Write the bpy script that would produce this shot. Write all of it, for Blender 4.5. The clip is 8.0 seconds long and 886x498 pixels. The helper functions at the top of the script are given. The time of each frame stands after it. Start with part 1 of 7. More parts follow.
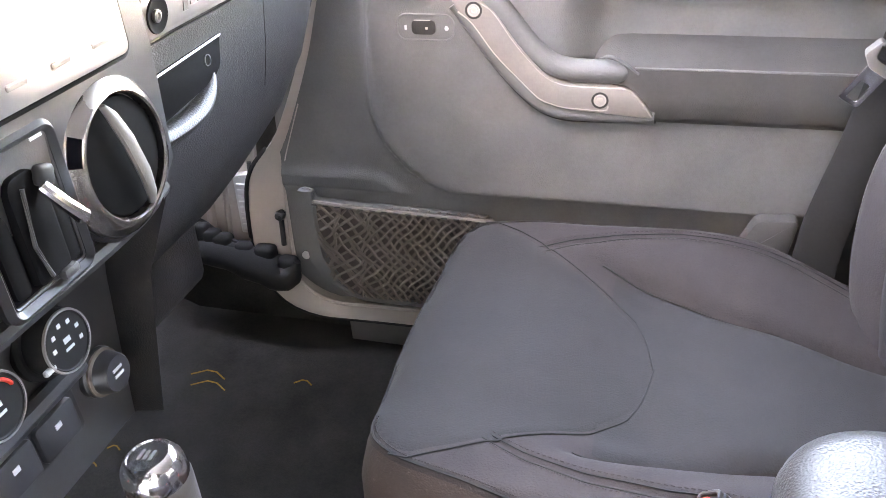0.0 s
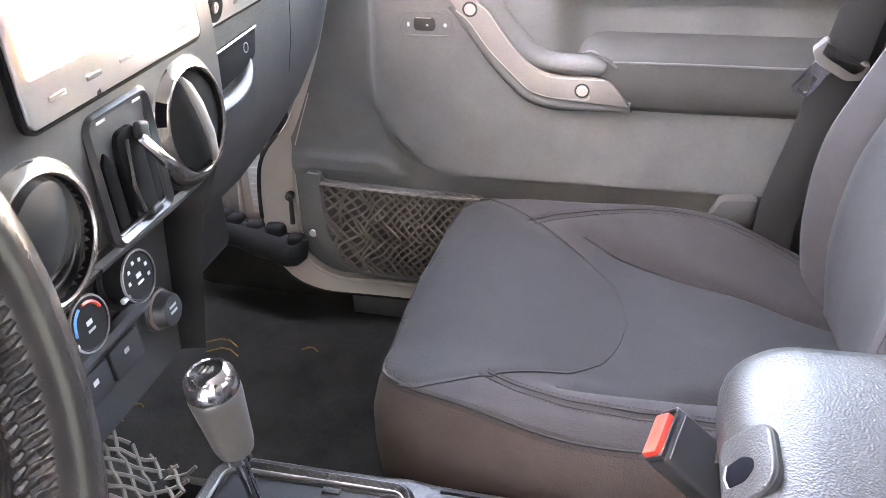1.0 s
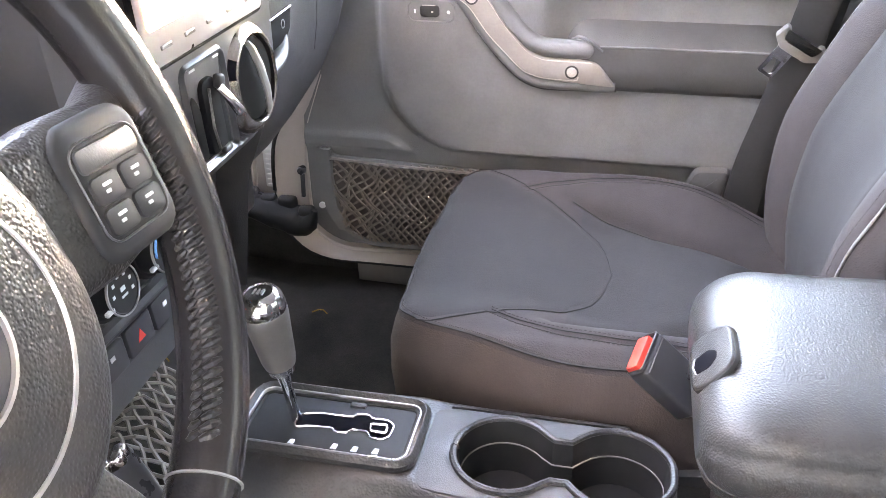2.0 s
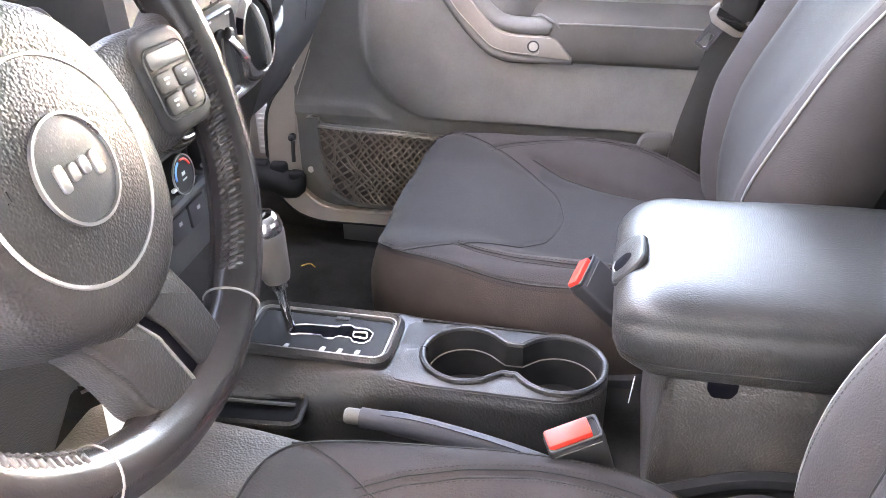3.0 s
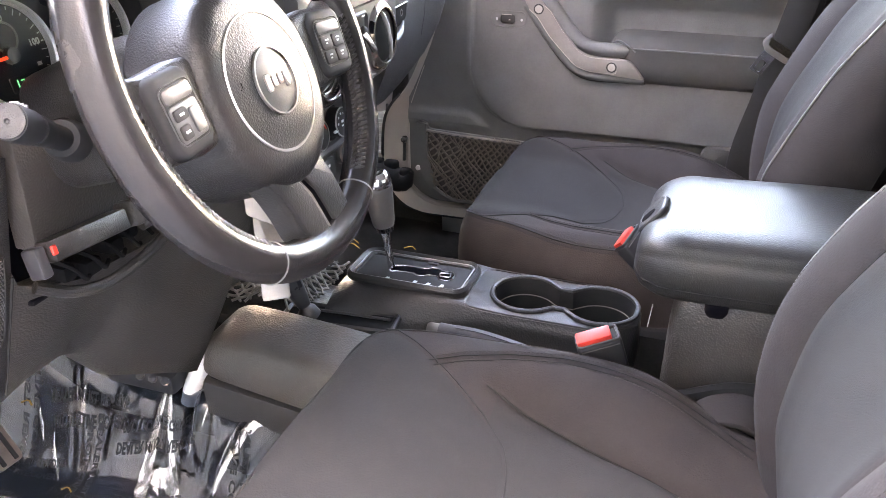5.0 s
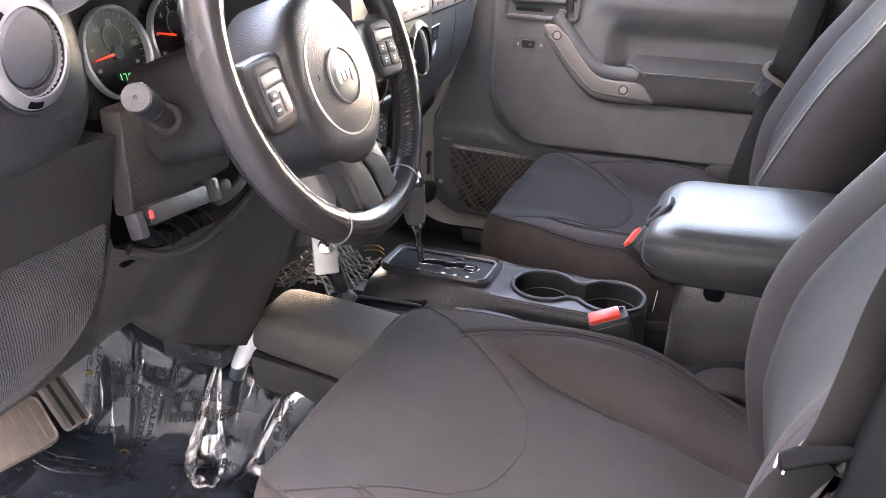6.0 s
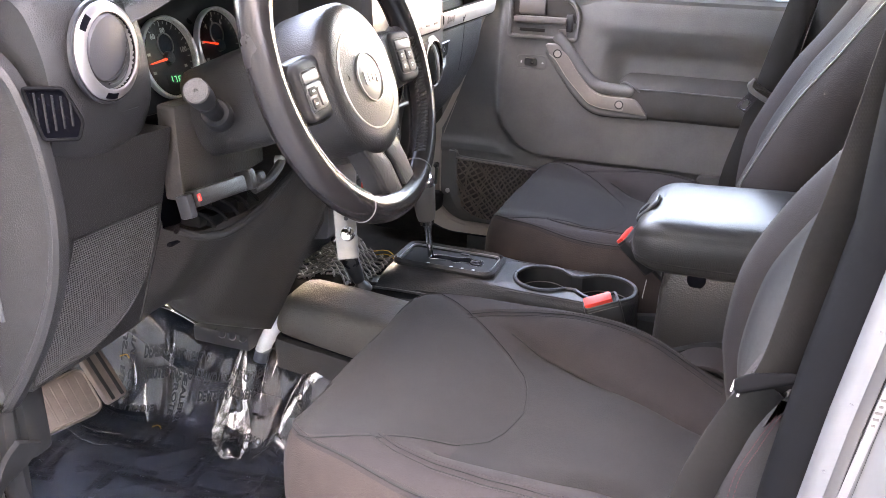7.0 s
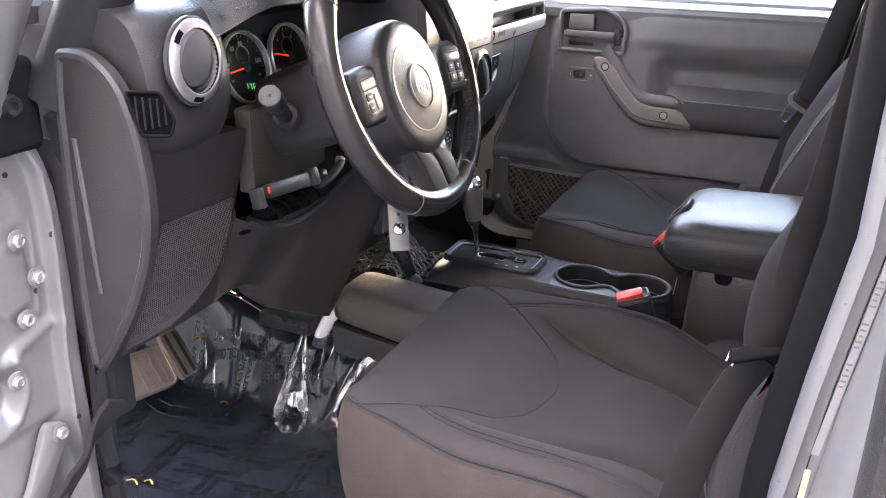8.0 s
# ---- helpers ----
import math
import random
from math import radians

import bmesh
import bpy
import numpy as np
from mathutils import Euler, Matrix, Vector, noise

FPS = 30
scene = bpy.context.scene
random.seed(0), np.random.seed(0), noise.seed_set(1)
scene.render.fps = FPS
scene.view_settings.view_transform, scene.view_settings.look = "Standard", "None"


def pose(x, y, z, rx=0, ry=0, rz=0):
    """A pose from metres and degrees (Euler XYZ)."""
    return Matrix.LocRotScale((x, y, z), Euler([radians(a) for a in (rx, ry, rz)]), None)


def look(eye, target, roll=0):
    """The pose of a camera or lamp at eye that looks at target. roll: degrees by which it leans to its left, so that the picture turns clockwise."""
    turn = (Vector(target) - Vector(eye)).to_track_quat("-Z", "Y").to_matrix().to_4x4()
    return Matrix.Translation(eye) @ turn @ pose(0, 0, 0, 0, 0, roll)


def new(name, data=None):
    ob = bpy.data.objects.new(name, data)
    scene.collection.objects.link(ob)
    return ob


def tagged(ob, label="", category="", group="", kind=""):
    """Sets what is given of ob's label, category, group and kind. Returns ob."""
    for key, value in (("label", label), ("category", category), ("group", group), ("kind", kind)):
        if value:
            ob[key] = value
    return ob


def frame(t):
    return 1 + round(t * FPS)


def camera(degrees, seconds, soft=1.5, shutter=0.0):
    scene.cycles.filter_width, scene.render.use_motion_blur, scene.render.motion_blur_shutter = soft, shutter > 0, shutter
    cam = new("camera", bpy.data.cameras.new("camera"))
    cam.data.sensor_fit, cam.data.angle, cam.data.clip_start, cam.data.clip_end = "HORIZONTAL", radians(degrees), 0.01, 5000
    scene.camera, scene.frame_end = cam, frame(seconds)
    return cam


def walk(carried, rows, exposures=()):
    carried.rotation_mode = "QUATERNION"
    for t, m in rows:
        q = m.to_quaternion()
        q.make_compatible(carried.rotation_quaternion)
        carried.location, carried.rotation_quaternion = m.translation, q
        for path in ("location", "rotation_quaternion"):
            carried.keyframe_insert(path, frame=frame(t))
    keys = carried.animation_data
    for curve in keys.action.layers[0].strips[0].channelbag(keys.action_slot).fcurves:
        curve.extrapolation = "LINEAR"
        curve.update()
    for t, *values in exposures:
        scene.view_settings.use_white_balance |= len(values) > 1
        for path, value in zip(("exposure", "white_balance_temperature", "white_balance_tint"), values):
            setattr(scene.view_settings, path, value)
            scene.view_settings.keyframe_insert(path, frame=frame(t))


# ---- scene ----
cam = camera(55.5, 8.0, 0.6)
PATH = [
    (0, (0.047, -0.323, 1.404), (-0.415, 1.346, 0.403), -2.9),
    (0.5, (0.061, -0.386, 1.417), (-0.386, 1.288, 0.419), -2.6),
    (1, (0.06, -0.441, 1.428), (-0.368, 1.24, 0.433), -2.0),
    (1.5, (0.051, -0.501, 1.434), (-0.358, 1.188, 0.445), -1.5),
    (3, (0.111, -0.734, 1.453), (-0.24, 0.965, 0.458), -0.4),
    (3.5, (0.145, -0.808, 1.456), (-0.243, 0.891, 0.476), -0.5),
    (4, (0.174, -0.87, 1.457), (-0.269, 0.827, 0.495), 0.1),
    (4.5, (0.198, -0.927, 1.461), (-0.326, 0.762, 0.527), 0.0),
    (5, (0.219, -0.994, 1.469), (-0.386, 0.689, 0.574), -0.3),
    (6.5, (0.254, -1.203, 1.47), (-0.385, 0.52, 0.68), 1.0),
    (7, (0.276, -1.261, 1.471), (-0.372, 0.47, 0.705), 1.2),
    (7.5, (0.301, -1.313, 1.481), (-0.383, 0.41, 0.731), 1.2),
    (8, (0.337, -1.356, 1.488), (-0.443, 0.33, 0.747), 0.8),
]
EXPOSURES = [(0.0, 7.68, 9950, 23), (1.5, 7.73, 9950, 23), (3.5, 7.68, 9800, 24), (4.5, 7.48, 9800, 24), (5.0, 6.95, 9700, 25), (6.5, 6.60, 9600, 25), (7.0, 6.60, 9600, 25), (8.0, 6.03, 9300, 24)]
walk(cam, [(t, look(eye, target, roll)) for t, eye, target, roll in PATH], EXPOSURES)
# ---- light ----
world = bpy.data.worlds.new("sky")
scene.world = world
world.use_nodes = True
_w = world.node_tree
_sky = _w.nodes.new("ShaderNodeTexSky")
_sky.sky_type, _sky.sun_disc = "NISHITA", False
_sky.sun_elevation, _sky.sun_rotation = radians(32), radians(172.9)
_sky.air_density, _sky.dust_density, _sky.ozone_density = 1.0, 2.5, 1.0
_w.nodes["Background"].inputs["Strength"].default_value = 0.15
_w.links.new(_sky.outputs[0], _w.nodes["Background"].inputs["Color"])
_sun = bpy.data.lights.new("sun", "SUN")
_sun.energy, _sun.angle, _sun.color = 3.5, radians(0.6), (1.0, 0.96, 0.90)
sun = new("sun", _sun)
sun.matrix_world = look((3, -24, 15), (0, 0, 0))


# ---- materials ----
def surface(name, color, rough=0.5, metal=0.0, vary=0.15, scale=18.0, grain=0.0, grain_scale=900.0, kind="noise", sheen=0.0, coat=0.0, spec=0.5, rvary=0.1):
    """A procedural surface: colour drifting at two scales, uneven gloss, and fine relief."""
    m = bpy.data.materials.new(name)
    m.use_nodes = True
    t = m.node_tree
    b = t.nodes["Principled BSDF"]
    co = t.nodes.new("ShaderNodeTexCoord")
    big = t.nodes.new("ShaderNodeTexNoise")
    big.inputs["Scale"].default_value, big.inputs["Detail"].default_value = scale, 6.0
    t.links.new(co.outputs["Object"], big.inputs["Vector"])
    fine = t.nodes.new("ShaderNodeTexNoise")
    fine.inputs["Scale"].default_value, fine.inputs["Detail"].default_value = scale * 14, 3.0
    t.links.new(co.outputs["Object"], fine.inputs["Vector"])
    mixf = t.nodes.new("ShaderNodeMath")
    mixf.operation = "MULTIPLY_ADD"
    t.links.new(fine.outputs["Fac"], mixf.inputs[0])
    mixf.inputs[1].default_value = 0.4
    t.links.new(big.outputs["Fac"], mixf.inputs[2])
    ramp = t.nodes.new("ShaderNodeMapRange")
    ramp.inputs["From Min"].default_value, ramp.inputs["From Max"].default_value = 0.4, 1.0
    t.links.new(mixf.outputs[0], ramp.inputs["Value"])
    mix = t.nodes.new("ShaderNodeMix")
    mix.data_type = "RGBA"
    mix.inputs[6].default_value = (*[c * (1 - vary) for c in color], 1)
    mix.inputs[7].default_value = (*[min(1, c * (1 + vary)) for c in color], 1)
    t.links.new(ramp.outputs[0], mix.inputs[0])
    t.links.new(mix.outputs[2], b.inputs["Base Color"])
    rr = t.nodes.new("ShaderNodeMapRange")
    rr.inputs["To Min"].default_value, rr.inputs["To Max"].default_value = max(0.02, rough - rvary), min(1, rough + rvary)
    rr.inputs["From Min"].default_value, rr.inputs["From Max"].default_value = 0.3, 0.7
    t.links.new(big.outputs["Fac"], rr.inputs["Value"])
    t.links.new(rr.outputs[0], b.inputs["Roughness"])
    b.inputs["Metallic"].default_value = metal
    b.inputs["Specular IOR Level"].default_value = spec
    b.inputs["Sheen Weight"].default_value = sheen
    b.inputs["Sheen Roughness"].default_value = 0.4
    b.inputs["Coat Weight"].default_value = coat
    if grain > 0:
        if kind == "leather":
            g = t.nodes.new("ShaderNodeTexVoronoi")
            g.feature = "SMOOTH_F1"
            g.inputs["Scale"].default_value = grain_scale
            out = g.outputs["Distance"]
            t.links.new(co.outputs["Object"], g.inputs["Vector"])
        elif kind == "weave":
            outs = []
            for axis in ("X", "Y", "Z"):
                wv = t.nodes.new("ShaderNodeTexWave")
                wv.bands_direction = axis
                wv.inputs["Scale"].default_value = grain_scale
                wv.inputs["Distortion"].default_value = 1.5
                wv.inputs["Detail"].default_value = 1.0
                t.links.new(co.outputs["Object"], wv.inputs["Vector"])
                outs.append(wv.outputs["Fac"])
            a1 = t.nodes.new("ShaderNodeMath")
            a1.operation = "MULTIPLY"
            t.links.new(outs[0], a1.inputs[0])
            t.links.new(outs[1], a1.inputs[1])
            a2 = t.nodes.new("ShaderNodeMath")
            t.links.new(a1.outputs[0], a2.inputs[0])
            t.links.new(outs[2], a2.inputs[1])
            out = a2.outputs[0]
        else:
            g = t.nodes.new("ShaderNodeTexNoise")
            g.inputs["Scale"].default_value, g.inputs["Detail"].default_value = grain_scale, 2.0
            t.links.new(co.outputs["Object"], g.inputs["Vector"])
            out = g.outputs["Fac"]
        bump = t.nodes.new("ShaderNodeBump")
        bump.inputs["Strength"].default_value = grain
        bump.inputs["Distance"].default_value = 0.0007 if kind == "leather" else 0.0006
        t.links.new(out, bump.inputs["Height"])
        t.links.new(bump.outputs[0], b.inputs["Normal"])
    return m


def glowing(name, color, strength):
    m = bpy.data.materials.new(name)
    m.use_nodes = True
    b = m.node_tree.nodes["Principled BSDF"]
    b.inputs["Base Color"].default_value = (*color, 1)
    b.inputs["Emission Color"].default_value = (*color, 1)
    b.inputs["Emission Strength"].default_value = strength
    return m


def lit_screen(name):
    """A bright display page that turns from orange to white across its width."""
    m = bpy.data.materials.new(name)
    m.use_nodes = True
    t = m.node_tree
    b = t.nodes["Principled BSDF"]
    b.inputs["Base Color"].default_value = (0.03, 0.03, 0.03, 1)
    b.inputs["Roughness"].default_value = 0.12
    co, sep, ramp = t.nodes.new("ShaderNodeTexCoord"), t.nodes.new("ShaderNodeSeparateXYZ"), t.nodes.new("ShaderNodeValToRGB")
    t.links.new(co.outputs["Object"], sep.inputs[0])
    sc = t.nodes.new("ShaderNodeMapRange")
    sc.inputs["From Min"].default_value, sc.inputs["From Max"].default_value = -0.095, 0.075
    t.links.new(sep.outputs["Y"], sc.inputs["Value"])
    t.links.new(sc.outputs[0], ramp.inputs[0])
    ramp.color_ramp.elements[0].color = (0.9, 0.55, 0.28, 1)
    ramp.color_ramp.elements[1].position = 0.55
    ramp.color_ramp.elements[1].color = (0.9, 0.88, 0.84, 1)
    t.links.new(ramp.outputs[0], b.inputs["Emission Color"])
    b.inputs["Emission Strength"].default_value = 0.24
    return m


def clear_film(name, tint, rough, head_on=0.04, bump=0.0, milk=None, share=0.0):
    """Thin clear sheet: see-through, with gloss that grows at a slant."""
    m = bpy.data.materials.new(name)
    m.use_nodes = True
    t = m.node_tree
    t.nodes.remove(t.nodes["Principled BSDF"])
    tr, gl, fr, mx, pw, ml = (t.nodes.new("ShaderNode" + k) for k in ("BsdfTransparent", "BsdfGlossy", "LayerWeight", "MixShader", "Math", "MapRange"))
    tr.inputs["Color"].default_value = (*tint, 1)
    gl.inputs["Roughness"].default_value = rough
    fr.inputs["Blend"].default_value = 0.5
    pw.operation, pw.inputs[1].default_value = "POWER", 5.0
    ml.inputs["To Min"].default_value, ml.inputs["To Max"].default_value = head_on, 1.0
    t.links.new(fr.outputs["Facing"], pw.inputs[0])
    t.links.new(pw.outputs[0], ml.inputs["Value"])
    if bump:
        n, bp, co = t.nodes.new("ShaderNodeTexNoise"), t.nodes.new("ShaderNodeBump"), t.nodes.new("ShaderNodeTexCoord")
        n.inputs["Scale"].default_value, n.inputs["Detail"].default_value = 16, 3
        bp.inputs["Strength"].default_value, bp.inputs["Distance"].default_value = bump, 0.01
        t.links.new(co.outputs["Object"], n.inputs["Vector"])
        t.links.new(n.outputs["Fac"], bp.inputs["Height"])
        t.links.new(bp.outputs[0], gl.inputs["Normal"])
        t.links.new(bp.outputs[0], fr.inputs["Normal"])
    t.links.new(ml.outputs[0], mx.inputs[0])
    body = tr.outputs[0]
    if milk:
        df, m2 = t.nodes.new("ShaderNodeBsdfDiffuse"), t.nodes.new("ShaderNodeMixShader")
        df.inputs["Color"].default_value = (*milk, 1)
        m2.inputs[0].default_value = share
        t.links.new(tr.outputs[0], m2.inputs[1])
        t.links.new(df.outputs[0], m2.inputs[2])
        body = m2.outputs[0]
    t.links.new(body, mx.inputs[1])
    t.links.new(gl.outputs[0], mx.inputs[2])
    t.links.new(mx.outputs[0], t.nodes["Material Output"].inputs["Surface"])
    return m


DASH = surface("soft_dash_plastic", (0.025, 0.024, 0.0245), 0.48, rvary=0.05, spec=0.5, grain=0.6, grain_scale=800, kind="leather")
# browner copy of the dark trim, warm reflected light in its colour
KNEE = surface("light_warmed_plastic", (0.0432, 0.0386, 0.0356), 0.45, rvary=0.05, spec=0.5, grain=0.7, grain_scale=460, kind="leather")
TRIM = surface("dark_trim_plastic", (0.0222, 0.0206, 0.0201), 0.46, rvary=0.05, spec=0.5, grain=0.7, grain_scale=720, kind="leather")
SMOOTH = surface("smooth_black_plastic", (0.0334, 0.0334, 0.0365), 0.32, rvary=0.06)
DOORCARD = surface("door_card_plastic", (0.14, 0.14, 0.138), 0.52, rvary=0.04, spec=0.40, grain=0.5, grain_scale=760, kind="leather")
CONSOLE = surface("console_plastic", (0.0273, 0.0269, 0.0276), 0.40, spec=0.45, rvary=0.05, grain=0.8, grain_scale=420, kind="leather")
VINYL = surface("armrest_vinyl", (0.0361, 0.03515, 0.03458), 0.34, spec=0.24, rvary=0.02, grain=0.55, grain_scale=640, kind="leather")
HUBSKIN = surface("hub_vinyl", (0.0271, 0.0255, 0.0257), 0.34, rvary=0.04, spec=0.34, grain=0.6, grain_scale=680, kind="leather")
BINSKIN = surface("bin_grained_plastic", (0.0472, 0.0425, 0.0401), 0.42, rvary=0.05, grain=1.1, grain_scale=480, kind="leather")
LEATHER = surface("wheel_leather", (0.0228, 0.02033, 0.0209), 0.25, rvary=0.03, spec=0.38, vary=0.08, grain=0.12, grain_scale=900, kind="leather")
FABRIC = surface("seat_fabric", (0.0418, 0.0368, 0.0372), 0.95, vary=0.13, scale=34, grain=0.9, grain_scale=560, sheen=0.03, spec=0.09)
INSERT = surface("seat_insert_fabric", (0.0352, 0.0342, 0.0345), 0.95, vary=0.13, scale=34, grain=0.8, grain_scale=560, sheen=0.03, spec=0.09)
THREAD = surface("dark_thread", (0.038, 0.0304, 0.02945), 0.9)
SIDECLOTH = surface("seat_side_cloth", (0.0564, 0.0448, 0.0421), 0.95, vary=0.15, scale=34, grain=0.9, grain_scale=560, sheen=0.02, spec=0.09)
STACK = surface("stack_plastic", (0.0608, 0.0608, 0.0627), 0.38, grain=0.15)
PIPING = surface("grey_piping", (0.157, 0.152, 0.143), 0.6)
# paler and bluer than the console: reflected sky put into the colour
PLATE = surface("satin_console_plate", (0.057, 0.0582, 0.0617), 0.40, spec=0.5, rvary=0.04, grain=0.3, grain_scale=900, kind="leather")
CARDBACK = surface("pocket_cloth", (0.0922, 0.0788, 0.0703), 0.85, vary=0.3, scale=60, grain=0.6, grain_scale=700)
GRILLE = surface("grille_plastic", (0.1, 0.0942, 0.0919), 0.45, spec=0.4)
FLAPGREY = surface("vent_flap_plastic", (0.057, 0.057, 0.0646), 0.55, spec=0.35, grain=0.3, grain_scale=900)
CORD = surface("net_cord", (0.1615, 0.1444, 0.1292), 0.6, vary=0.3, scale=60)
TAPE = surface("dusty_tape", (0.272, 0.268, 0.272), 0.6, vary=0.15, scale=50)
REDTHREAD = surface("dark_red_thread", (0.1045, 0.0418, 0.0456), 0.9)
MATT = surface("matt_black_plastic", (0.00715, 0.00715, 0.0078), 0.85, spec=0.06)
ZINC = surface("dull_zinc", (0.288, 0.278, 0.269), 0.42, metal=0.8, vary=0.2, scale=60)
SEAM = surface("seam_groove", (0.0152, 0.0152, 0.0152), 0.95)
WEBBING = surface("belt_webbing", (0.022, 0.021, 0.0205), 0.85, spec=0.12, grain=0.12, grain_scale=350, kind="weave")
SILVER = surface("satin_silver_plastic", (0.4, 0.384, 0.3808), 0.34, metal=0.75, vary=0.06)
DARKCHROME = surface("dark_chrome", (0.384, 0.3552, 0.336), 0.22, metal=0.9, vary=0.06)
CHROME = surface("chrome", (0.78, 0.78, 0.80), 0.14, metal=1.0, vary=0.03, rvary=0.03)
STEEL = surface("zinc_steel", (0.75, 0.74, 0.72), 0.35, metal=0.9, vary=0.12)
PAINT = surface("silver_body_paint", (0.175, 0.171, 0.173), 0.38, metal=0.30, vary=0.10, scale=9, coat=0.15)
GRAYBEAM = surface("grey_knob_plastic", (0.1425, 0.133, 0.1254), 0.45, grain=0.2)
GRIP = surface("shift_grip_plastic", (0.0992, 0.0909, 0.0854), 0.36, spec=0.55, rvary=0.04, grain=0.2)
TAUPE = surface("taupe_plastic", (0.2242, 0.2014, 0.1843), 0.42, grain=0.3, grain_scale=700, kind="leather")
# silver body paint mixed warmer and paler, with the light on it
PILLAR = surface("warm_lit_paint", (0.432, 0.3808, 0.344), 0.4, vary=0.06, coat=0.3)
RED = surface("red_plastic", (0.72, 0.045, 0.03), 0.4, vary=0.08)
RUBBER = surface("weatherstrip_rubber", (0.0171, 0.0171, 0.0178), 0.75, spec=0.2, grain=0.3)
CARPET = surface("cabin_carpet", (0.0277, 0.0259, 0.0237), 0.98, vary=0.4, grain=1.0, grain_scale=600, spec=0.05)
COVER = surface("tunnel_cover_plastic", (0.0619, 0.0552, 0.0493), 0.50, rvary=0.05, grain=1.1, grain_scale=480, kind="leather")
KEYCAP = surface("key_plastic", (0.0266, 0.0266, 0.02755), 0.6, spec=0.18, rvary=0.03)
KNOB = surface("knob_black", (0.0171, 0.0171, 0.01805), 0.55, spec=0.16)
PADVINYL = surface("door_pad_vinyl", (0.0684, 0.0663, 0.0641), 0.55, spec=0.22, rvary=0.03, grain=0.5, grain_scale=900, kind="leather")
BACKLIT = glowing("backlit_print", (0.22, 0.23, 0.23), 0.0025)
PADRUB = surface("pedal_pad_rubber", (0.133, 0.1064, 0.0893), 0.6, vary=0.35, scale=40)
PEDAL = surface("worn_pedal_rubber", (0.19, 0.152, 0.1292), 0.75, vary=0.3, scale=30)
NETTING = surface("elastic_netting", (0.174, 0.15, 0.133), 0.75, vary=0.25, scale=60)
DIAL = surface("dial_face", (0.0247, 0.0247, 0.0266), 0.6, spec=0.12)
MARK = surface("white_print", (0.54, 0.54, 0.547), 0.6)
# near-black for slots and recesses, their shade put into the colour
RECESS = surface("recess_black", (0.003, 0.003, 0.005), 0.8, spec=0.05)
RING = surface("bright_gauge_ring", (0.85, 0.85, 0.85), 0.42, metal=0.5, vary=0.05)
PRINT = surface("navy_print", (0.0040, 0.0046, 0.0070), 0.40, spec=0.3)
NEEDLE = glowing("red_needle", (0.75, 0.05, 0.02), 0.02)
GREEN = glowing("green_display", (0.05, 0.65, 0.28), 0.02)
SCREEN = lit_screen("lit_display")
BLUE = surface("blue_print", (0.095, 0.38, 0.85), 0.5)
# kept pale to bounce light down into the cabin
HEADLINER = surface("roof_lining", (0.48, 0.475, 0.465), 0.9)
ASPHALT = surface("asphalt", (0.13, 0.128, 0.126), 0.9, vary=0.3, scale=3, grain=0.6, grain_scale=120)
GREYWALL = surface("grey_wall", (0.18, 0.175, 0.17), 0.9, scale=2)
STUCCO = surface("pale_wall", (0.75, 0.74, 0.72), 0.9, scale=2)
WHITECAR = surface("white_car_paint", (0.80, 0.81, 0.82), 0.25, coat=0.6)
FILM = clear_film("clear_floor_film", (0.66, 0.72, 0.80), 0.05, 0.040, 0.02, (0.026, 0.032, 0.045), 0.60)
# milky white stands in for glints on the sheet's creases
CREASE = clear_film("glint_white_film", (0.90, 0.91, 0.93), 0.06, 0.26, 0.08, (0.78, 0.78, 0.77), 0.30)
TINTED = clear_film("tinted_glass", (0.28, 0.29, 0.29), 0.0, 0.04)
GLASS = clear_film("window_glass", (0.93, 0.95, 0.95), 0.0, 0.04)
LENS = clear_film("gauge_lens", (0.95, 0.95, 0.95), 0.03, 0.003)


# ---- building helpers ----
def thing(name, at=(0, 0, 0), label="", category="", group="", kind=""):
    e = new(name)
    e.empty_display_size = 0.02
    e.matrix_basis = Matrix.Translation(at) if not isinstance(at, Matrix) else at
    return tagged(e, label, category, group, kind)


def finish(bm, name, material, smooth=True, angle=35, recalc=True):
    me = bpy.data.meshes.new(name)
    if recalc:
        bmesh.ops.recalc_face_normals(bm, faces=bm.faces)
    if smooth:
        for f in bm.faces:
            f.smooth = True
        for e in bm.edges:
            if len(e.link_faces) == 2 and e.calc_face_angle(0) > radians(angle):
                e.smooth = False
    bm.to_mesh(me)
    bm.free()
    me.materials.append(material)
    return me


def world_of(ob):
    m = ob.matrix_basis.copy()
    return world_of(ob.parent) @ ob.matrix_parent_inverse @ m if ob.parent else m


def part(name, bm, material, parent=None, label="", smooth=True, angle=35, kind="", recalc=True):
    """One mesh of its own under a thing or part. The bmesh is in the world's metres."""
    ob = new(name, finish(bm, name, material, smooth, angle, recalc))
    if parent is not None:
        ob.parent = parent
        ob.matrix_parent_inverse = world_of(parent).inverted()
    return tagged(ob, label=label, kind=kind)


def box(c, s, bevel=0.004, seg=2, m=None):
    """A rounded box with centre c and size s."""
    bm = bmesh.new()
    bmesh.ops.create_cube(bm, size=1, matrix=Matrix.Translation(c) @ Matrix.Diagonal((*s, 1)))
    if bevel > 0:
        bmesh.ops.bevel(bm, geom=list(bm.edges), offset=min(bevel, min(s) * 0.49), segments=seg, profile=0.5, affect="EDGES")
    if m is not None:
        bm.transform(m)
    return bm


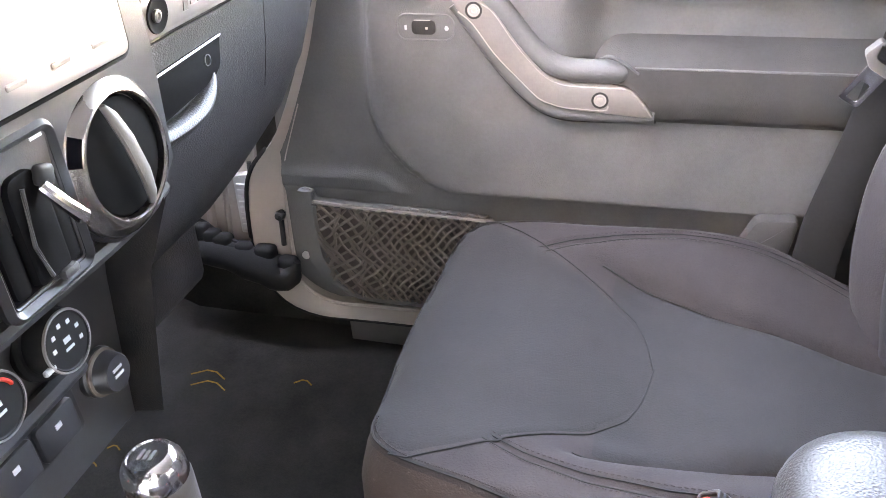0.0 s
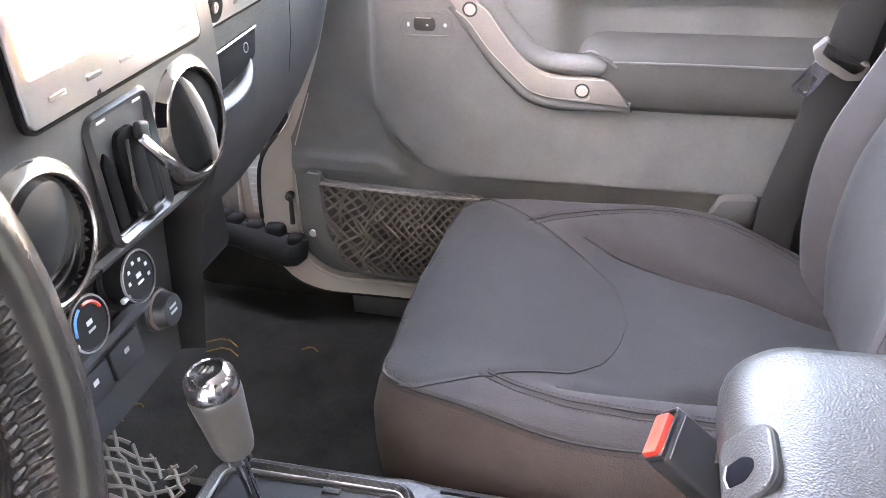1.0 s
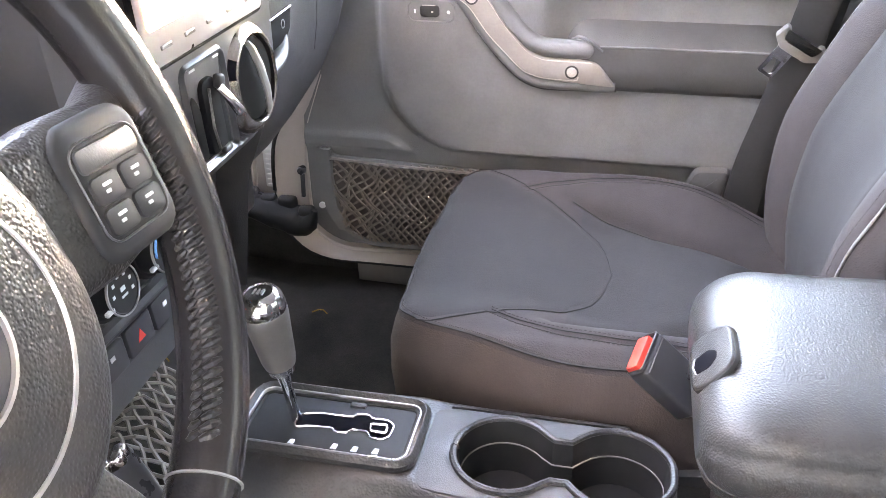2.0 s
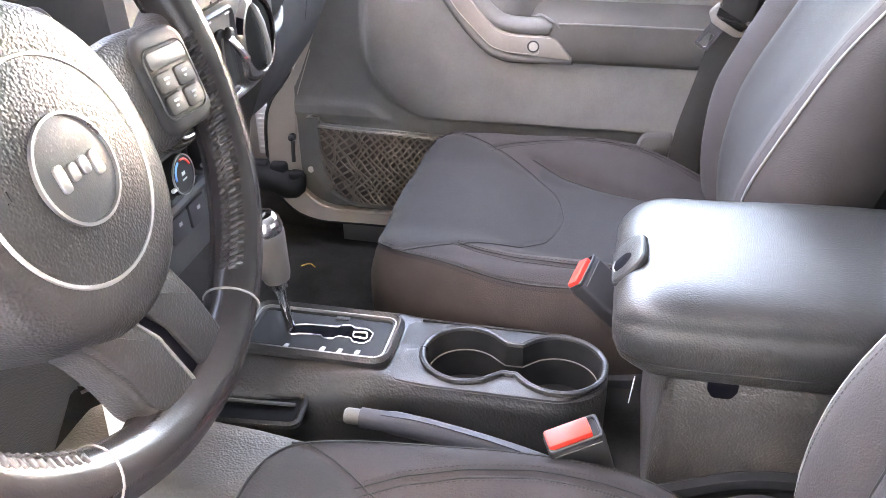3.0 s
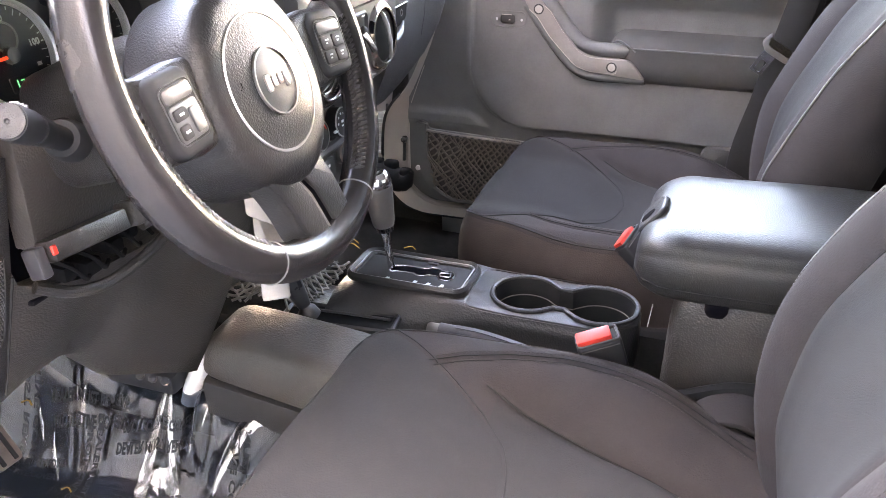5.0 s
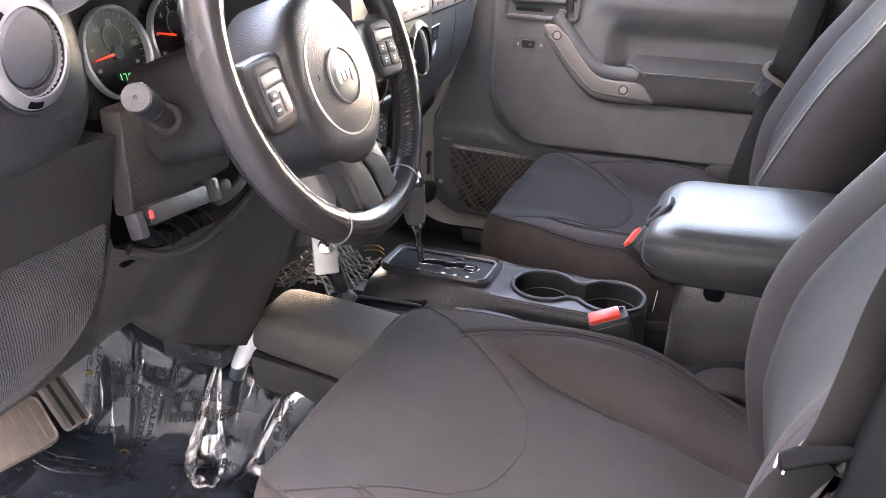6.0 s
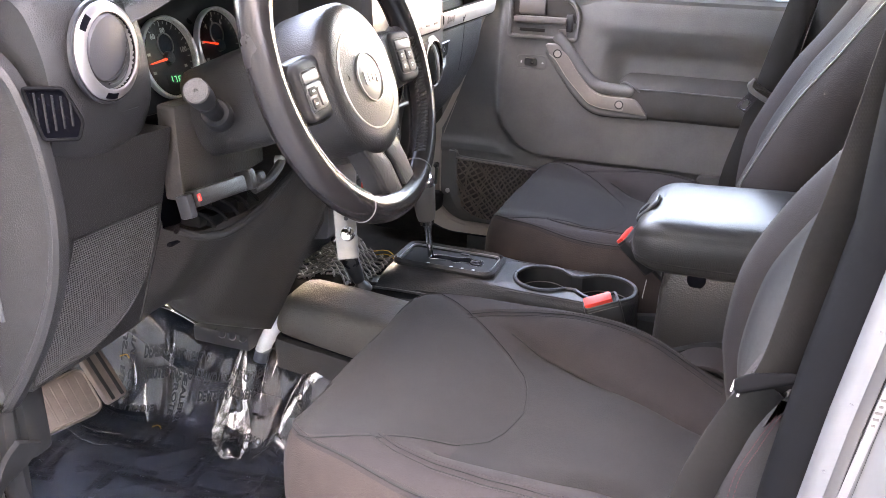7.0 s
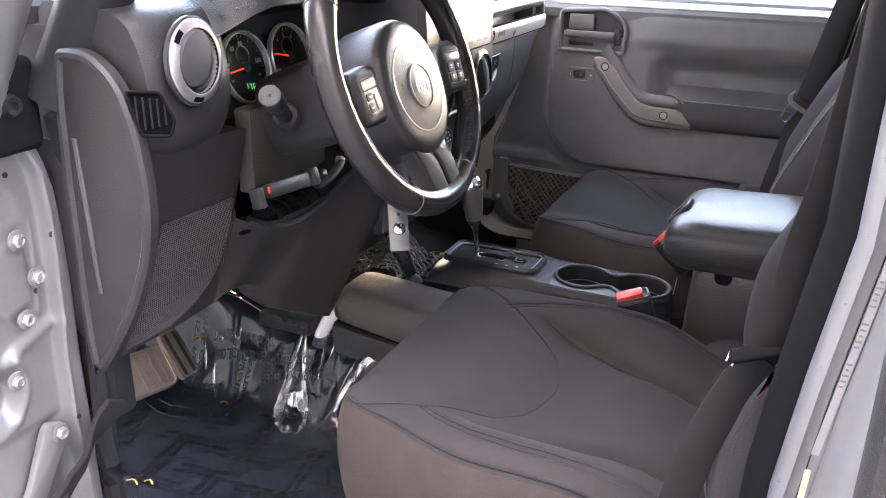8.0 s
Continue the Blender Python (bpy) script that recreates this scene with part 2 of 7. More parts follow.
def loft(rings, cap=True, closed=True, wrap=False):
    """A skin over rings of equally many points."""
    bm = bmesh.new()
    vs = [[bm.verts.new(p) for p in r] for r in rings]
    n = len(rings[0])
    pairs = list(zip(vs, vs[1:])) + ([(vs[-1], vs[0])] if wrap else [])
    for a, b in pairs:
        for i in range(n if closed else n - 1):
            j = (i + 1) % n
            bm.faces.new((a[i], a[j], b[j], b[i]))
    if cap and closed and not wrap:
        bm.faces.new(vs[0][::-1])
        bm.faces.new(vs[-1])
    return bm


def rrect(w, h, r, n=5, cx=0.0, cy=0.0):
    """Outline of a rounded rectangle, anticlockwise."""
    r = min(r, w * 0.499, h * 0.499)
    out = []
    for qx, qy, a0 in ((1, 1, 0), (-1, 1, 90), (-1, -1, 180), (1, -1, 270)):
        for k in range(n + 1):
            a = radians(a0 + 90 * k / n)
            out.append((cx + qx * (w / 2 - r) + r * math.cos(a), cy + qy * (h / 2 - r) + r * math.sin(a)))
    return out


def round_poly(pts, r, n=4):
    """A polygon with its corners rounded."""
    out = []
    k = len(pts)
    for i in range(k):
        a, b, c = Vector(pts[i - 1]), Vector(pts[i]), Vector(pts[(i + 1) % k])
        d1, d2 = min(r, (a - b).length * 0.45), min(r, (c - b).length * 0.45)
        p, q = b + (a - b).normalized() * d1, b + (c - b).normalized() * d2
        for j in range(n + 1):
            t = j / n
            out.append(tuple((1 - t) ** 2 * p + 2 * t * (1 - t) * b + t * t * q))
    return out


def inset(pts, d):
    """A plane outline moved inwards by d."""
    k = len(pts)
    area = sum(pts[i - 1][0] * pts[i][1] - pts[i][0] * pts[i - 1][1] for i in range(k))
    s = 1 if area > 0 else -1
    out = []
    for i in range(k):
        a, b = pts[i - 1], pts[(i + 1) % k]
        dx, dy = b[0] - a[0], b[1] - a[1]
        ln = math.hypot(dx, dy) or 1
        out.append((pts[i][0] - s * dy / ln * d, pts[i][1] + s * dx / ln * d))
    return out


def slab(outline, depth, m, bevel=0.003, seg=2):
    """An outline in the plane of m, raised by depth along m's z, with its upper rim rounded."""
    rings = [[(x, y, 0) for x, y in outline]]
    for k in range(seg + 1):
        a = math.pi / 2 * k / seg
        rings.append([(x, y, depth - bevel + bevel * math.sin(a)) for x, y in inset(outline, bevel * (1 - math.cos(a)))])
    bm = loft(rings)
    bm.transform(m)
    return bm


def frame_ring(outer, inner, depth, m, bevel=0.002):
    """A flat frame between two outlines of equally many points."""
    r = [[(x, y, 0) for x, y in outer], [(x, y, depth - bevel) for x, y in outer],
         [(x, y, depth) for x, y in inset(outer, bevel)], [(x, y, depth) for x, y in inset(inner, -bevel)],
         [(x, y, depth - bevel) for x, y in inner], [(x, y, 0) for x, y in inner]]
    bm = loft(r, cap=False, wrap=True)
    bm.transform(m)
    return bm


def smooth_path(pts, n=6):
    """A path of points through the given ones, rounded."""
    ps = [Vector(p) for p in pts]
    ps = [ps[0] * 2 - ps[1]] + ps + [ps[-1] * 2 - ps[-2]]
    out = []
    for i in range(1, len(ps) - 2):
        a, b, c, d = ps[i - 1:i + 3]
        for k in range(n):
            t = k / n
            out.append(0.5 * ((2 * b) + (c - a) * t + (2 * a - 5 * b + 4 * c - d) * t * t + (3 * b - a - 3 * c + d) * t ** 3))
    out.append(ps[-2])
    return out


def tube(pts, radius, seg=10, closed=False, flat=1.0, up=(0, 0, 1)):
    """A round or flattened rod along points; radius is one number or one for each point."""
    ps = [Vector(p) for p in pts]
    n = len(ps)
    rings = []
    u = Vector(up)
    for i, p in enumerate(ps):
        a = ps[i - 1] if (i or closed) else p
        b = ps[(i + 1) % n] if (i < n - 1 or closed) else p
        d = (b - a).normalized()
        side = d.cross(u)
        if side.length < 1e-4:
            side = d.cross(Vector((1, 0, 0)))
        side.normalize()
        w = side.cross(d).normalized()
        r = radius[i] if isinstance(radius, (list, tuple)) else radius
        rings.append([p + side * (r * math.cos(2 * math.pi * k / seg)) + w * (r * flat * math.sin(2 * math.pi * k / seg)) for k in range(seg)])
    return loft(rings, wrap=closed)


def lathe(profile, m, seg=32):
    """A turned body: profile of (radius, height), about m's z."""
    rings = [[(max(r, 1e-5) * math.cos(2 * math.pi * k / seg), max(r, 1e-5) * math.sin(2 * math.pi * k / seg), h) for k in range(seg)] for r, h in profile]
    bm = loft(rings, wrap=profile[0][0] > 1e-4 and profile[-1][0] > 1e-4)
    bm.transform(m)
    return bm


def ribbon(pts, width, thick, across):
    """A flat band along points; across gives its broad side."""
    w = Vector(across).normalized()
    ps = [Vector(p) for p in pts]
    rings = []
    for i, p in enumerate(ps):
        d = (ps[min(i + 1, len(ps) - 1)] - ps[max(i - 1, 0)]).normalized()
        a = (w - d * w.dot(d)).normalized()
        nrm = d.cross(a).normalized()
        rings.append([p + a * sx * width / 2 + nrm * sy * thick / 2 for sx, sy in ((1, 0.4), (0.96, 1), (-0.96, 1), (-1, 0.4), (-1, -0.4), (-0.96, -1), (0.96, -1), (1, -0.4))])
    return loft(rings)


def join(*bms):
    """Several bmeshes as one."""
    out = bmesh.new()
    for b in bms:
        me = bpy.data.meshes.new("tmp")
        b.to_mesh(me)
        b.free()
        out.from_mesh(me)
        bpy.data.meshes.remove(me)
    return out


def plane_at(o, xdir, zdir):
    """A pose with its origin at o, its z along zdir and its x as near xdir as can be."""
    z = Vector(zdir).normalized()
    x = Vector(xdir)
    x = (x - z * x.dot(z)).normalized()
    y = z.cross(x)
    return Matrix(((x.x, y.x, z.x, o[0]), (x.y, y.y, z.y, o[1]), (x.z, y.z, z.z, o[2]), (0, 0, 0, 1)))


def lettering(text, size, m, depth=0.0003, bold=0.0):
    """Letters of the built-in font, as a bmesh, middle at m's origin."""
    c = bpy.data.curves.new("letters", "FONT")
    c.body, c.size, c.align_x, c.align_y, c.extrude, c.resolution_u = text, size, "CENTER", "CENTER", depth, 2
    c.offset = bold
    ob = bpy.data.objects.new("letters", c)
    me = bpy.data.meshes.new_from_object(ob)
    bm = bmesh.new()
    bm.from_mesh(me)
    bm.transform(m)
    bpy.data.objects.remove(ob)
    bpy.data.curves.remove(c)
    bpy.data.meshes.remove(me)
    return bm


def sstep(a, b, x):
    t = min(1, max(0, (x - a) / (b - a)))
    return t * t * (3 - 2 * t)


def lerp(table, x):
    """A value from a short table of (x, value)."""
    if x <= table[0][0]:
        return table[0][1]
    for (a, va), (b, vb) in zip(table, table[1:]):
        if x <= b:
            t = (x - a) / (b - a)
            return va + (vb - va) * t
    return table[-1][1]


BACK = (1, 0, 0)
UP = (0, 0, 1)


# ---- the shell of the car and the ground ----
def build_ground():
    bm = bmesh.new()
    bmesh.ops.create_grid(bm, x_segments=8, y_segments=8, size=400)
    tagged(part("ground", bm, ASPHALT), "pale grey asphalt of a sunlit car lot", "ground", kind="structure")
    # pale building and a parked car, past the far window
    b = thing("building", (0, 26, 0), "pale stuccoed low building behind the lot", "building")
    part("wall", box((0, 30, 2.6), (60, 8, 5.2), 0.05), STUCCO, b)
    part("roof", box((0, 30, 5.3), (61, 9, 0.25), 0.05), WHITECAR, b)
    # never in view: added to keep sun and sky off the open side
    w2 = thing("shade_block", (0, -7.5, 0), "unseen grey block added to shade the open door side", "building")
    part("wall", box((0, -7.5, 3.8), (40, 5, 7.6), 0.05), GREYWALL, w2)
    part("roof", box((0, -7.5, 7.7), (41, 5.6, 0.2), 0.05), GREYWALL, w2)
    car = thing("parked_car", (-0.6, 4.2, 0), "white parked car beside the open vehicle", "car")
    prof = [(-2.2, 0.45), (-2.25, 0.85), (-1.3, 1.02), (-0.7, 1.42), (0.9, 1.45), (1.6, 1.08), (2.2, 1.02), (2.25, 0.5)]
    ring = round_poly(prof, 0.2)
    rings = []
    for y, k in ((3.4, 0.9), (3.5, 1.0), (4.9, 1.0), (5.0, 0.9)):
        rings.append([(-0.4 + x, y, 0.75 + (z - 0.75) * k) for x, z in ring])
    part("body", loft(rings), WHITECAR, car)
    part("window", slab(round_poly([(-0.62, 1.05), (-0.35, 1.34), (0.75, 1.36), (1.2, 1.07)], 0.05), 0.02, plane_at((-0.4, 3.44, 0), (1, 0, 0), (0, -1, 0)), 0.004), SMOOTH, car)
    part("handle", box((0.25, 3.39, 0.98), (0.2, 0.03, 0.03), 0.01), GRAYBEAM, car)
    for x in (-1.75, 1.0):
        w = part("wheel", lathe([(0.0, -0.1), (0.30, -0.1), (0.33, -0.06), (0.33, 0.06), (0.30, 0.1), (0.0, 0.1)], plane_at((x, 3.55, 0.33), (1, 0, 0), (0, 1, 0))), RUBBER, car)
        part("rim", lathe([(0.0, -0.11), (0.2, -0.11), (0.21, -0.08), (0.0, -0.08)], plane_at((x, 3.55, 0.33), (1, 0, 0), (0, 1, 0))), SILVER, w)


def build_shell():
    """Floor pan, roof, pillars, windscreen and rear of the cabin."""
    # floor with toe board
    prof = [(-0.98, 1.05), (-0.92, 0.86), (-0.80, 0.70), (-0.66, 0.640), (-0.2, 0.630), (1.6, 0.630)]
    under = [(x, z - 0.03) for x, z in prof[::-1]]
    bm = loft([[(x, y, z) for x, z in prof + under] for y in (-0.70, -0.35, 0.0, 0.35, 0.70)])
    tagged(part("floor", bm, CARPET), "black carpeted cabin floor and toe board", "floor", kind="structure")
    # tunnel under the console
    tun = [[(x, y, z) for y, z in ((-0.15, 0.62), (-0.12, 0.76), (-0.06, 0.80), (0.09, 0.80), (0.15, 0.76), (0.18, 0.62))] for x in (-0.93, -0.4, 0.3, 1.4)]
    tagged(part("tunnel", loft(tun), CARPET), "carpeted transmission tunnel between the seats", "floor", kind="structure")
    # sills
    for s, nm in ((-1, "wall_left_sill"), (1, "wall_right_sill")):
        y0 = 0.70 * s
        bm = loft([[(x, y0 + s * dy, z) for dy, z in ((-0.03, 0.60), (-0.035, 0.675), (-0.01, 0.682), (0.0, 0.705), (0.05, 0.705), (0.10, 0.67), (0.10, 0.52), (0.0, 0.50))] for x in (-0.38, 0.45)])
        tagged(part(nm, bm, PAINT), "silver painted door sill", "sill", kind="structure")
    # outer body sides below and behind the doors, front wall, rear
    tagged(part("wall_front", box((-1.0, 0, 0.9), (0.05, 1.5, 0.8), 0.01), CARPET), "dark firewall behind the dashboard", "wall", kind="structure")
    tagged(part("bonnet", box((-1.75, 0, 1.12), (1.45, 1.3, 0.10), 0.04, 3), PAINT), "silver painted engine bonnet", "bonnet", kind="structure")
    for s, nm in ((-1, "wall_left_rear"), (1, "wall_right_rear")):
        tagged(part(nm, box((1.155, s * 0.765, 0.92), (1.51, 0.08, 0.78), 0.02), TRIM), "dark rear cabin side below the window", "wall", kind="structure")
        tagged(part("rear_pillar", box((1.92, s * 0.72, 1.5), (0.14, 0.10, 0.5), 0.02), TRIM), "dark rear roof pillar", "pillar", kind="structure")
    tagged(part("wall_rear", box((1.95, 0, 0.95), (0.06, 1.5, 0.75), 0.02), TRIM), "dark tailgate below the rear window", "wall", kind="structure")
    # unseen tinted panes of the rear cabin, added to cut light from behind
    for s, nm in ((-1, "window_2"), (1, "window_3")):
        tagged(part(nm, box((1.18, s * 0.725, 1.52), (1.36, 0.006, 0.46), 0.002), TINTED), "dark rear side pane, unseen, added to cut light", "window", kind="structure")
    tagged(part("window_4", box((1.945, 0, 1.52), (0.006, 1.36, 0.46), 0.002), TINTED), "dark tailgate pane, unseen, added to cut light", "window", kind="structure")
    # roof, out of view, its lining a reflector for the cabin
    rf = [[(x, y, z + 0.015 * math.cos(y * 2.1)) for x, z in ((-0.28, 1.735), (-0.24, 1.755), (2.0, 1.755), (2.0, 1.785), (-0.26, 1.785), (-0.32, 1.76))] for y in (-0.66, -0.4, 0, 0.4, 0.66)]
    tagged(part("ceiling", loft(rf), HEADLINER), "unseen grey roof lining, pale to bounce light", "ceiling", kind="structure")
    # unseen rails, made thick to stop sun leaking past the roof edge
    for s in (-1, 1):
        tagged(part("roof_rail", tube([(-0.28, s * (0.675 + 0.01 * s), 1.74), (0.4, s * (0.69 + 0.012 * s), 1.745), (2.0, s * (0.69 + 0.012 * s), 1.745)], 0.050, 12), TRIM), "dark roof rail, out of view, widened to block sun", "rail", kind="structure")
    # windscreen frame and pane
    tagged(part("windscreen_header", tube([(-0.28, -0.66, 1.74), (-0.28, 0.66, 1.74)], 0.035, 8), TRIM), "dark windscreen header rail", "frame", kind="structure")
    g = slab(rrect(1.28, 0.46, 0.04), 0.004, plane_at((-0.465, 0, 1.545), (0, 1, 0), (0.77, 0, 0.64)), 0.001)
    w = part("window_1", g, GLASS)
    w.visible_shadow = False
    tagged(w, "clear windscreen above the dashboard", "window", kind="structure")


def build_pillars():
    """Silver front and rear door pillars of the near side, with seals and fixings."""
    # near front pillar: jamb face turned to the rear, outer skin forward of it
    p = thing("wall_left_front_pillar", (-0.46, -0.72, 0.7), "silver painted front door pillar with bolted hinge plates", "pillar", kind="structure")
    def seg_dist(y, z, line):
        best = 9.0
        for (y0, z0), (y1, z1) in zip(line, line[1:]):
            dy, dz = y1 - y0, z1 - z0
            u = min(1, max(0, ((y - y0) * dy + (z - z0) * dz) / (dy * dy + dz * dz)))
            best = min(best, math.hypot(y - y0 - u * dy, z - z0 - u * dz))
        return best
    edge = ((0.60, -0.690), (0.737, -0.687), (0.80, -0.687), (0.98, -0.685), (1.07, -0.682), (1.13, -0.681), (1.182, -0.685), (1.215, -0.693), (1.253, -0.708), (1.30, -0.72))
    inner = ((0.60, -0.715), (0.794, -0.717), (0.876, -0.722), (0.961, -0.720), (1.022, -0.715), (1.081, -0.712), (1.156, -0.709), (1.206, -0.713), (1.253, -0.735), (1.30, -0.75))
    ridges = (([(-0.716, 1.016), (-0.745, 1.008), (-0.769, 1.001), (-0.782, 0.992)], 0.0075, 0.0075), ([(-0.778, 0.991), (-0.766, 0.966), (-0.767, 0.942), (-0.784, 0.914), (-0.802, 0.905), (-0.83, 0.899)], 0.0070, 0.0065),
              ([(-0.771, 1.142), (-0.757, 1.151), (-0.723, 1.148), (-0.727, 1.064), (-0.731, 1.035), (-0.764, 1.028), (-0.790, 1.060)], 0.0030, 0.0022), ([(-0.83, 1.215), (-0.775, 1.205), (-0.742, 1.190), (-0.735, 1.165)], 0.006, 0.003))

    def press(y, z):
        e, q = lerp(edge, z), lerp(inner, z)
        h = 0.0
        h += 0.010 * sstep(e - 0.002, e - 0.008, y) - 0.013 * sstep(q + 0.0045, q - 0.004, y)
        h += 0.0042 * math.exp(-((y - q - 0.006) / 0.0040) ** 2)
        for line, wd, am in ridges:
            h += am * math.exp(-(seg_dist(y, z, line) / wd) ** 2)
        # sunk pocket below the slanted ridge, raised pad under the upper bolts
        h -= 0.014 * sstep(0.030, 0.012, math.hypot((y + 0.800) / 1.0, (z - 0.950) / 1.35))
        h -= 0.007 * sstep(0.900, 0.880, z) * sstep(0.70, 0.76, z) * sstep(-0.722, -0.735, y)
        h += 0.004 * sstep(0.050, 0.040, abs(z - 1.09)) * sstep(-0.735, -0.742, y)
        return -0.486 + h + 0.0004 * math.sin(60 * y + 35 * z)
    rows = []
    for j in range(141):
        z = 0.60 + 0.70 * j / 140
        e = lerp(edge, z)
        rows.append([(press(e - 0.150 * (i / 72) ** 1.15, z), e - 0.150 * (i / 72) ** 1.15, z) for i in range(73)])
    back = [[(x - 0.05, y, z) for x, y, z in r[::-1]] for r in rows]
    part("jamb", loft([f + g for f, g in zip(rows, back)]), PAINT, p, "pressed silver painted sheet", angle=60)
    for y0, z0 in ((-0.742, 1.209), (-0.707, 1.129), (-0.730, 1.062), (-0.714, 0.882)):
        part("hole", lathe([(0, 0), (0.0035, 0), (0.0035, 0.0006), (0, 0.0006)], plane_at((press(y0, z0) + 0.0002, y0, z0), (0, 1, 0), BACK), 12), SEAM, p)
    arm = round_poly([(-0.758, 0.894), (-0.732, 0.884), (-0.726, 0.868), (-0.745, 0.840), (-0.773, 0.798), (-0.84, 0.72), (-0.87, 0.74), (-0.797, 0.815)], 0.012)
    part("hinge_arm", slab(arm, 0.010, plane_at((-0.4865, 0, 0), (0, 1, 0), BACK), 0.003), PAINT, p, "painted check arm")
    for by, bz in ((-0.753, 1.137), (-0.736, 1.086), (-0.759, 1.040), (-0.787, 0.971), (-0.742, 0.874)):
        b = part("bolt", lathe([(0, 0), (0.0078, 0), (0.0078, 0.0055), (0.0066, 0.0072), (0.0040, 0.0072), (0.0034, 0.0060), (0, 0.0060)], plane_at((-0.4735, by, bz), (0, 1, 0), BACK), 6), STEEL, p, smooth=False)
        part("washer", lathe([(0, 0), (0.0122, 0), (0.0118, 0.0022), (0, 0.0026)], plane_at((-0.4755, by, bz), (0, 1, 0), BACK), 20), PAINT, b)
    # dark hinge cover and pillar above the belt line
    part("pillar_upper", tube(smooth_path([(-0.50, -0.770, 1.26), (-0.47, -0.752, 1.36), (-0.40, -0.735, 1.50), (-0.29, -0.705, 1.73)], 5), 0.040, 12, flat=0.8), PAINT, p)
    part("pillar_trim", tube(smooth_path([(-0.462, -0.680, 1.285), (-0.425, -0.662, 1.36), (-0.352, -0.645, 1.50), (-0.250, -0.624, 1.72)], 5), 0.037, 12), RUBBER, p)
    part("hinge_cover", box((-0.480, -0.740, 1.286), (0.03, 0.085, 0.105), 0.010, 3), MATT, p)
    part("bolt", lathe([(0, 0), (0.014, 0), (0.012, 0.004), (0.010, 0.008), (0.005, 0.008), (0.004, 0.005), (0, 0.005)], plane_at((-0.466, -0.738, 1.289), (0, 1, 0), BACK), 14), KNOB, p)
    part("weatherstrip", tube(smooth_path([(-0.462, -0.684, 1.27), (-0.458, -0.676, 1.19), (-0.456, -0.680, 1.02), (-0.458, -0.69, 0.80), (-0.45, -0.685, 0.70), (-0.40, -0.70, 0.69)], 5), 0.014, 8), RUBBER, p)
    # near rear pillar
    q = thing("wall_left_rear_pillar", (0.40, -0.74, 0.7), "silver painted rear door pillar with a rubber seal", "pillar", kind="structure")

    def lean(z):
        return 0.342 + 0.030 * min(1.0, (z - 1.04) / 0.23) if z > 1.04 else 0.345 - 0.03 * (1.04 - z)
    zs = (0.55, 0.8, 1.04, 1.15, 1.27, 1.45, 1.75)
    sec = [(-0.002, -0.660), (-0.002, -0.702), (0.000, -0.712), (0.003, -0.7175), (0.009, -0.7205), (0.0105, -0.7190), (0.0175, -0.7180), (0.0182, -0.7165), (0.0265, -0.7165), (0.0272, -0.7200), (0.031, -0.733), (0.036, -0.745), (0.045, -0.754), (0.060, -0.759), (0.067, -0.780), (0.073, -0.808), (0.088, -0.835), (0.30, -0.84), (0.30, -0.66)]
    part("pillar_skin", loft([[(lean(z) + dx, y, z) for dx, y in sec] for z in zs]), PAINT, q, angle=50)
    part("weatherstrip", loft([[(lean(z) + dx, y, z) for dx, y in ((-0.022, -0.652), (-0.024, -0.676), (-0.019, -0.688), (-0.010, -0.696), (-0.002, -0.697), (-0.002, -0.65))] for z in zs]), MATT, q, angle=60)
    part("pillar_trim", loft([[(lean(z) + dx, y, z) for dx, y in ((-0.015, -0.60), (-0.022, -0.652), (0.02, -0.66), (0.20, -0.66), (0.20, -0.60))] for z in zs]), MATT, q)
    for off in (0.0181, 0.0266):
        part("dark_joint", loft([[(lean(z) + off + dx, y, z) for dx, y in ((0.0, -0.7176), (0.0009, -0.7176), (0.0009, -0.7155), (0.0, -0.7155))] for z in zs]), SEAM, q)
    part("sealing_tape", loft([[(lean(z) + dx, y, z) for dx, y in ((0.0195, -0.7180), (0.0255, -0.7180), (0.0255, -0.7160), (0.0195, -0.7160))] for z in (1.09, 1.15, 1.27, 1.31)]), TAPE, q, "dusty grey tape")
    for k in range(26):
        z = 1.155 + 0.005 * k
        if k % 7 < 5:
            part("tape_bar", box((lean(z) + 0.0222, -0.7183, z), (0.0026 + 0.001 * (k % 3), 0.0008, 0.0014), 0, 1), GRAYBEAM, q)
    part("label", loft([[(lean(z) + dx, y, z) for dx, y in ((0.0195, -0.7186), (0.0245, -0.7186), (0.0245, -0.7160), (0.0195, -0.7160))] for z in (1.00, 1.04, 1.075)]), surface("yellowed_label", (0.42, 0.39, 0.30), 0.6), q, "yellowed paper label")
    for k in range(6):
        z = 1.06 + 0.055 * k
        part("weld_nib", box((lean(z) + 0.004, -0.7225, z), (0.0028, 0.0022, 0.0012), 0.0005, 1), PAINT, q)
    # far rear pillar
    r = thing("wall_right_rear_pillar", (0.36, 0.70, 0.7), "dark trimmed rear door pillar", "pillar", kind="structure")
    part("pillar_trim", loft([[(0.30 + 0.10 * sstep(0.8, 1.7, z) + dx, y, z) for dx, y in ((0, 0.66), (0.0, 0.72), (0.10, 0.74), (0.12, 0.66), (0.06, 0.63))] for z in (0.62, 0.9, 1.1, 1.3, 1.5, 1.75)]), TRIM, r)
    # far front pillar, silver body paint toned as warmly lit, curving down to the sill
    f = thing("wall_right_front_pillar", (-0.47, 0.68, 0.7), "silver front pillar toned taupe as warmly lit, curving into the sill", "pillar", kind="structure")
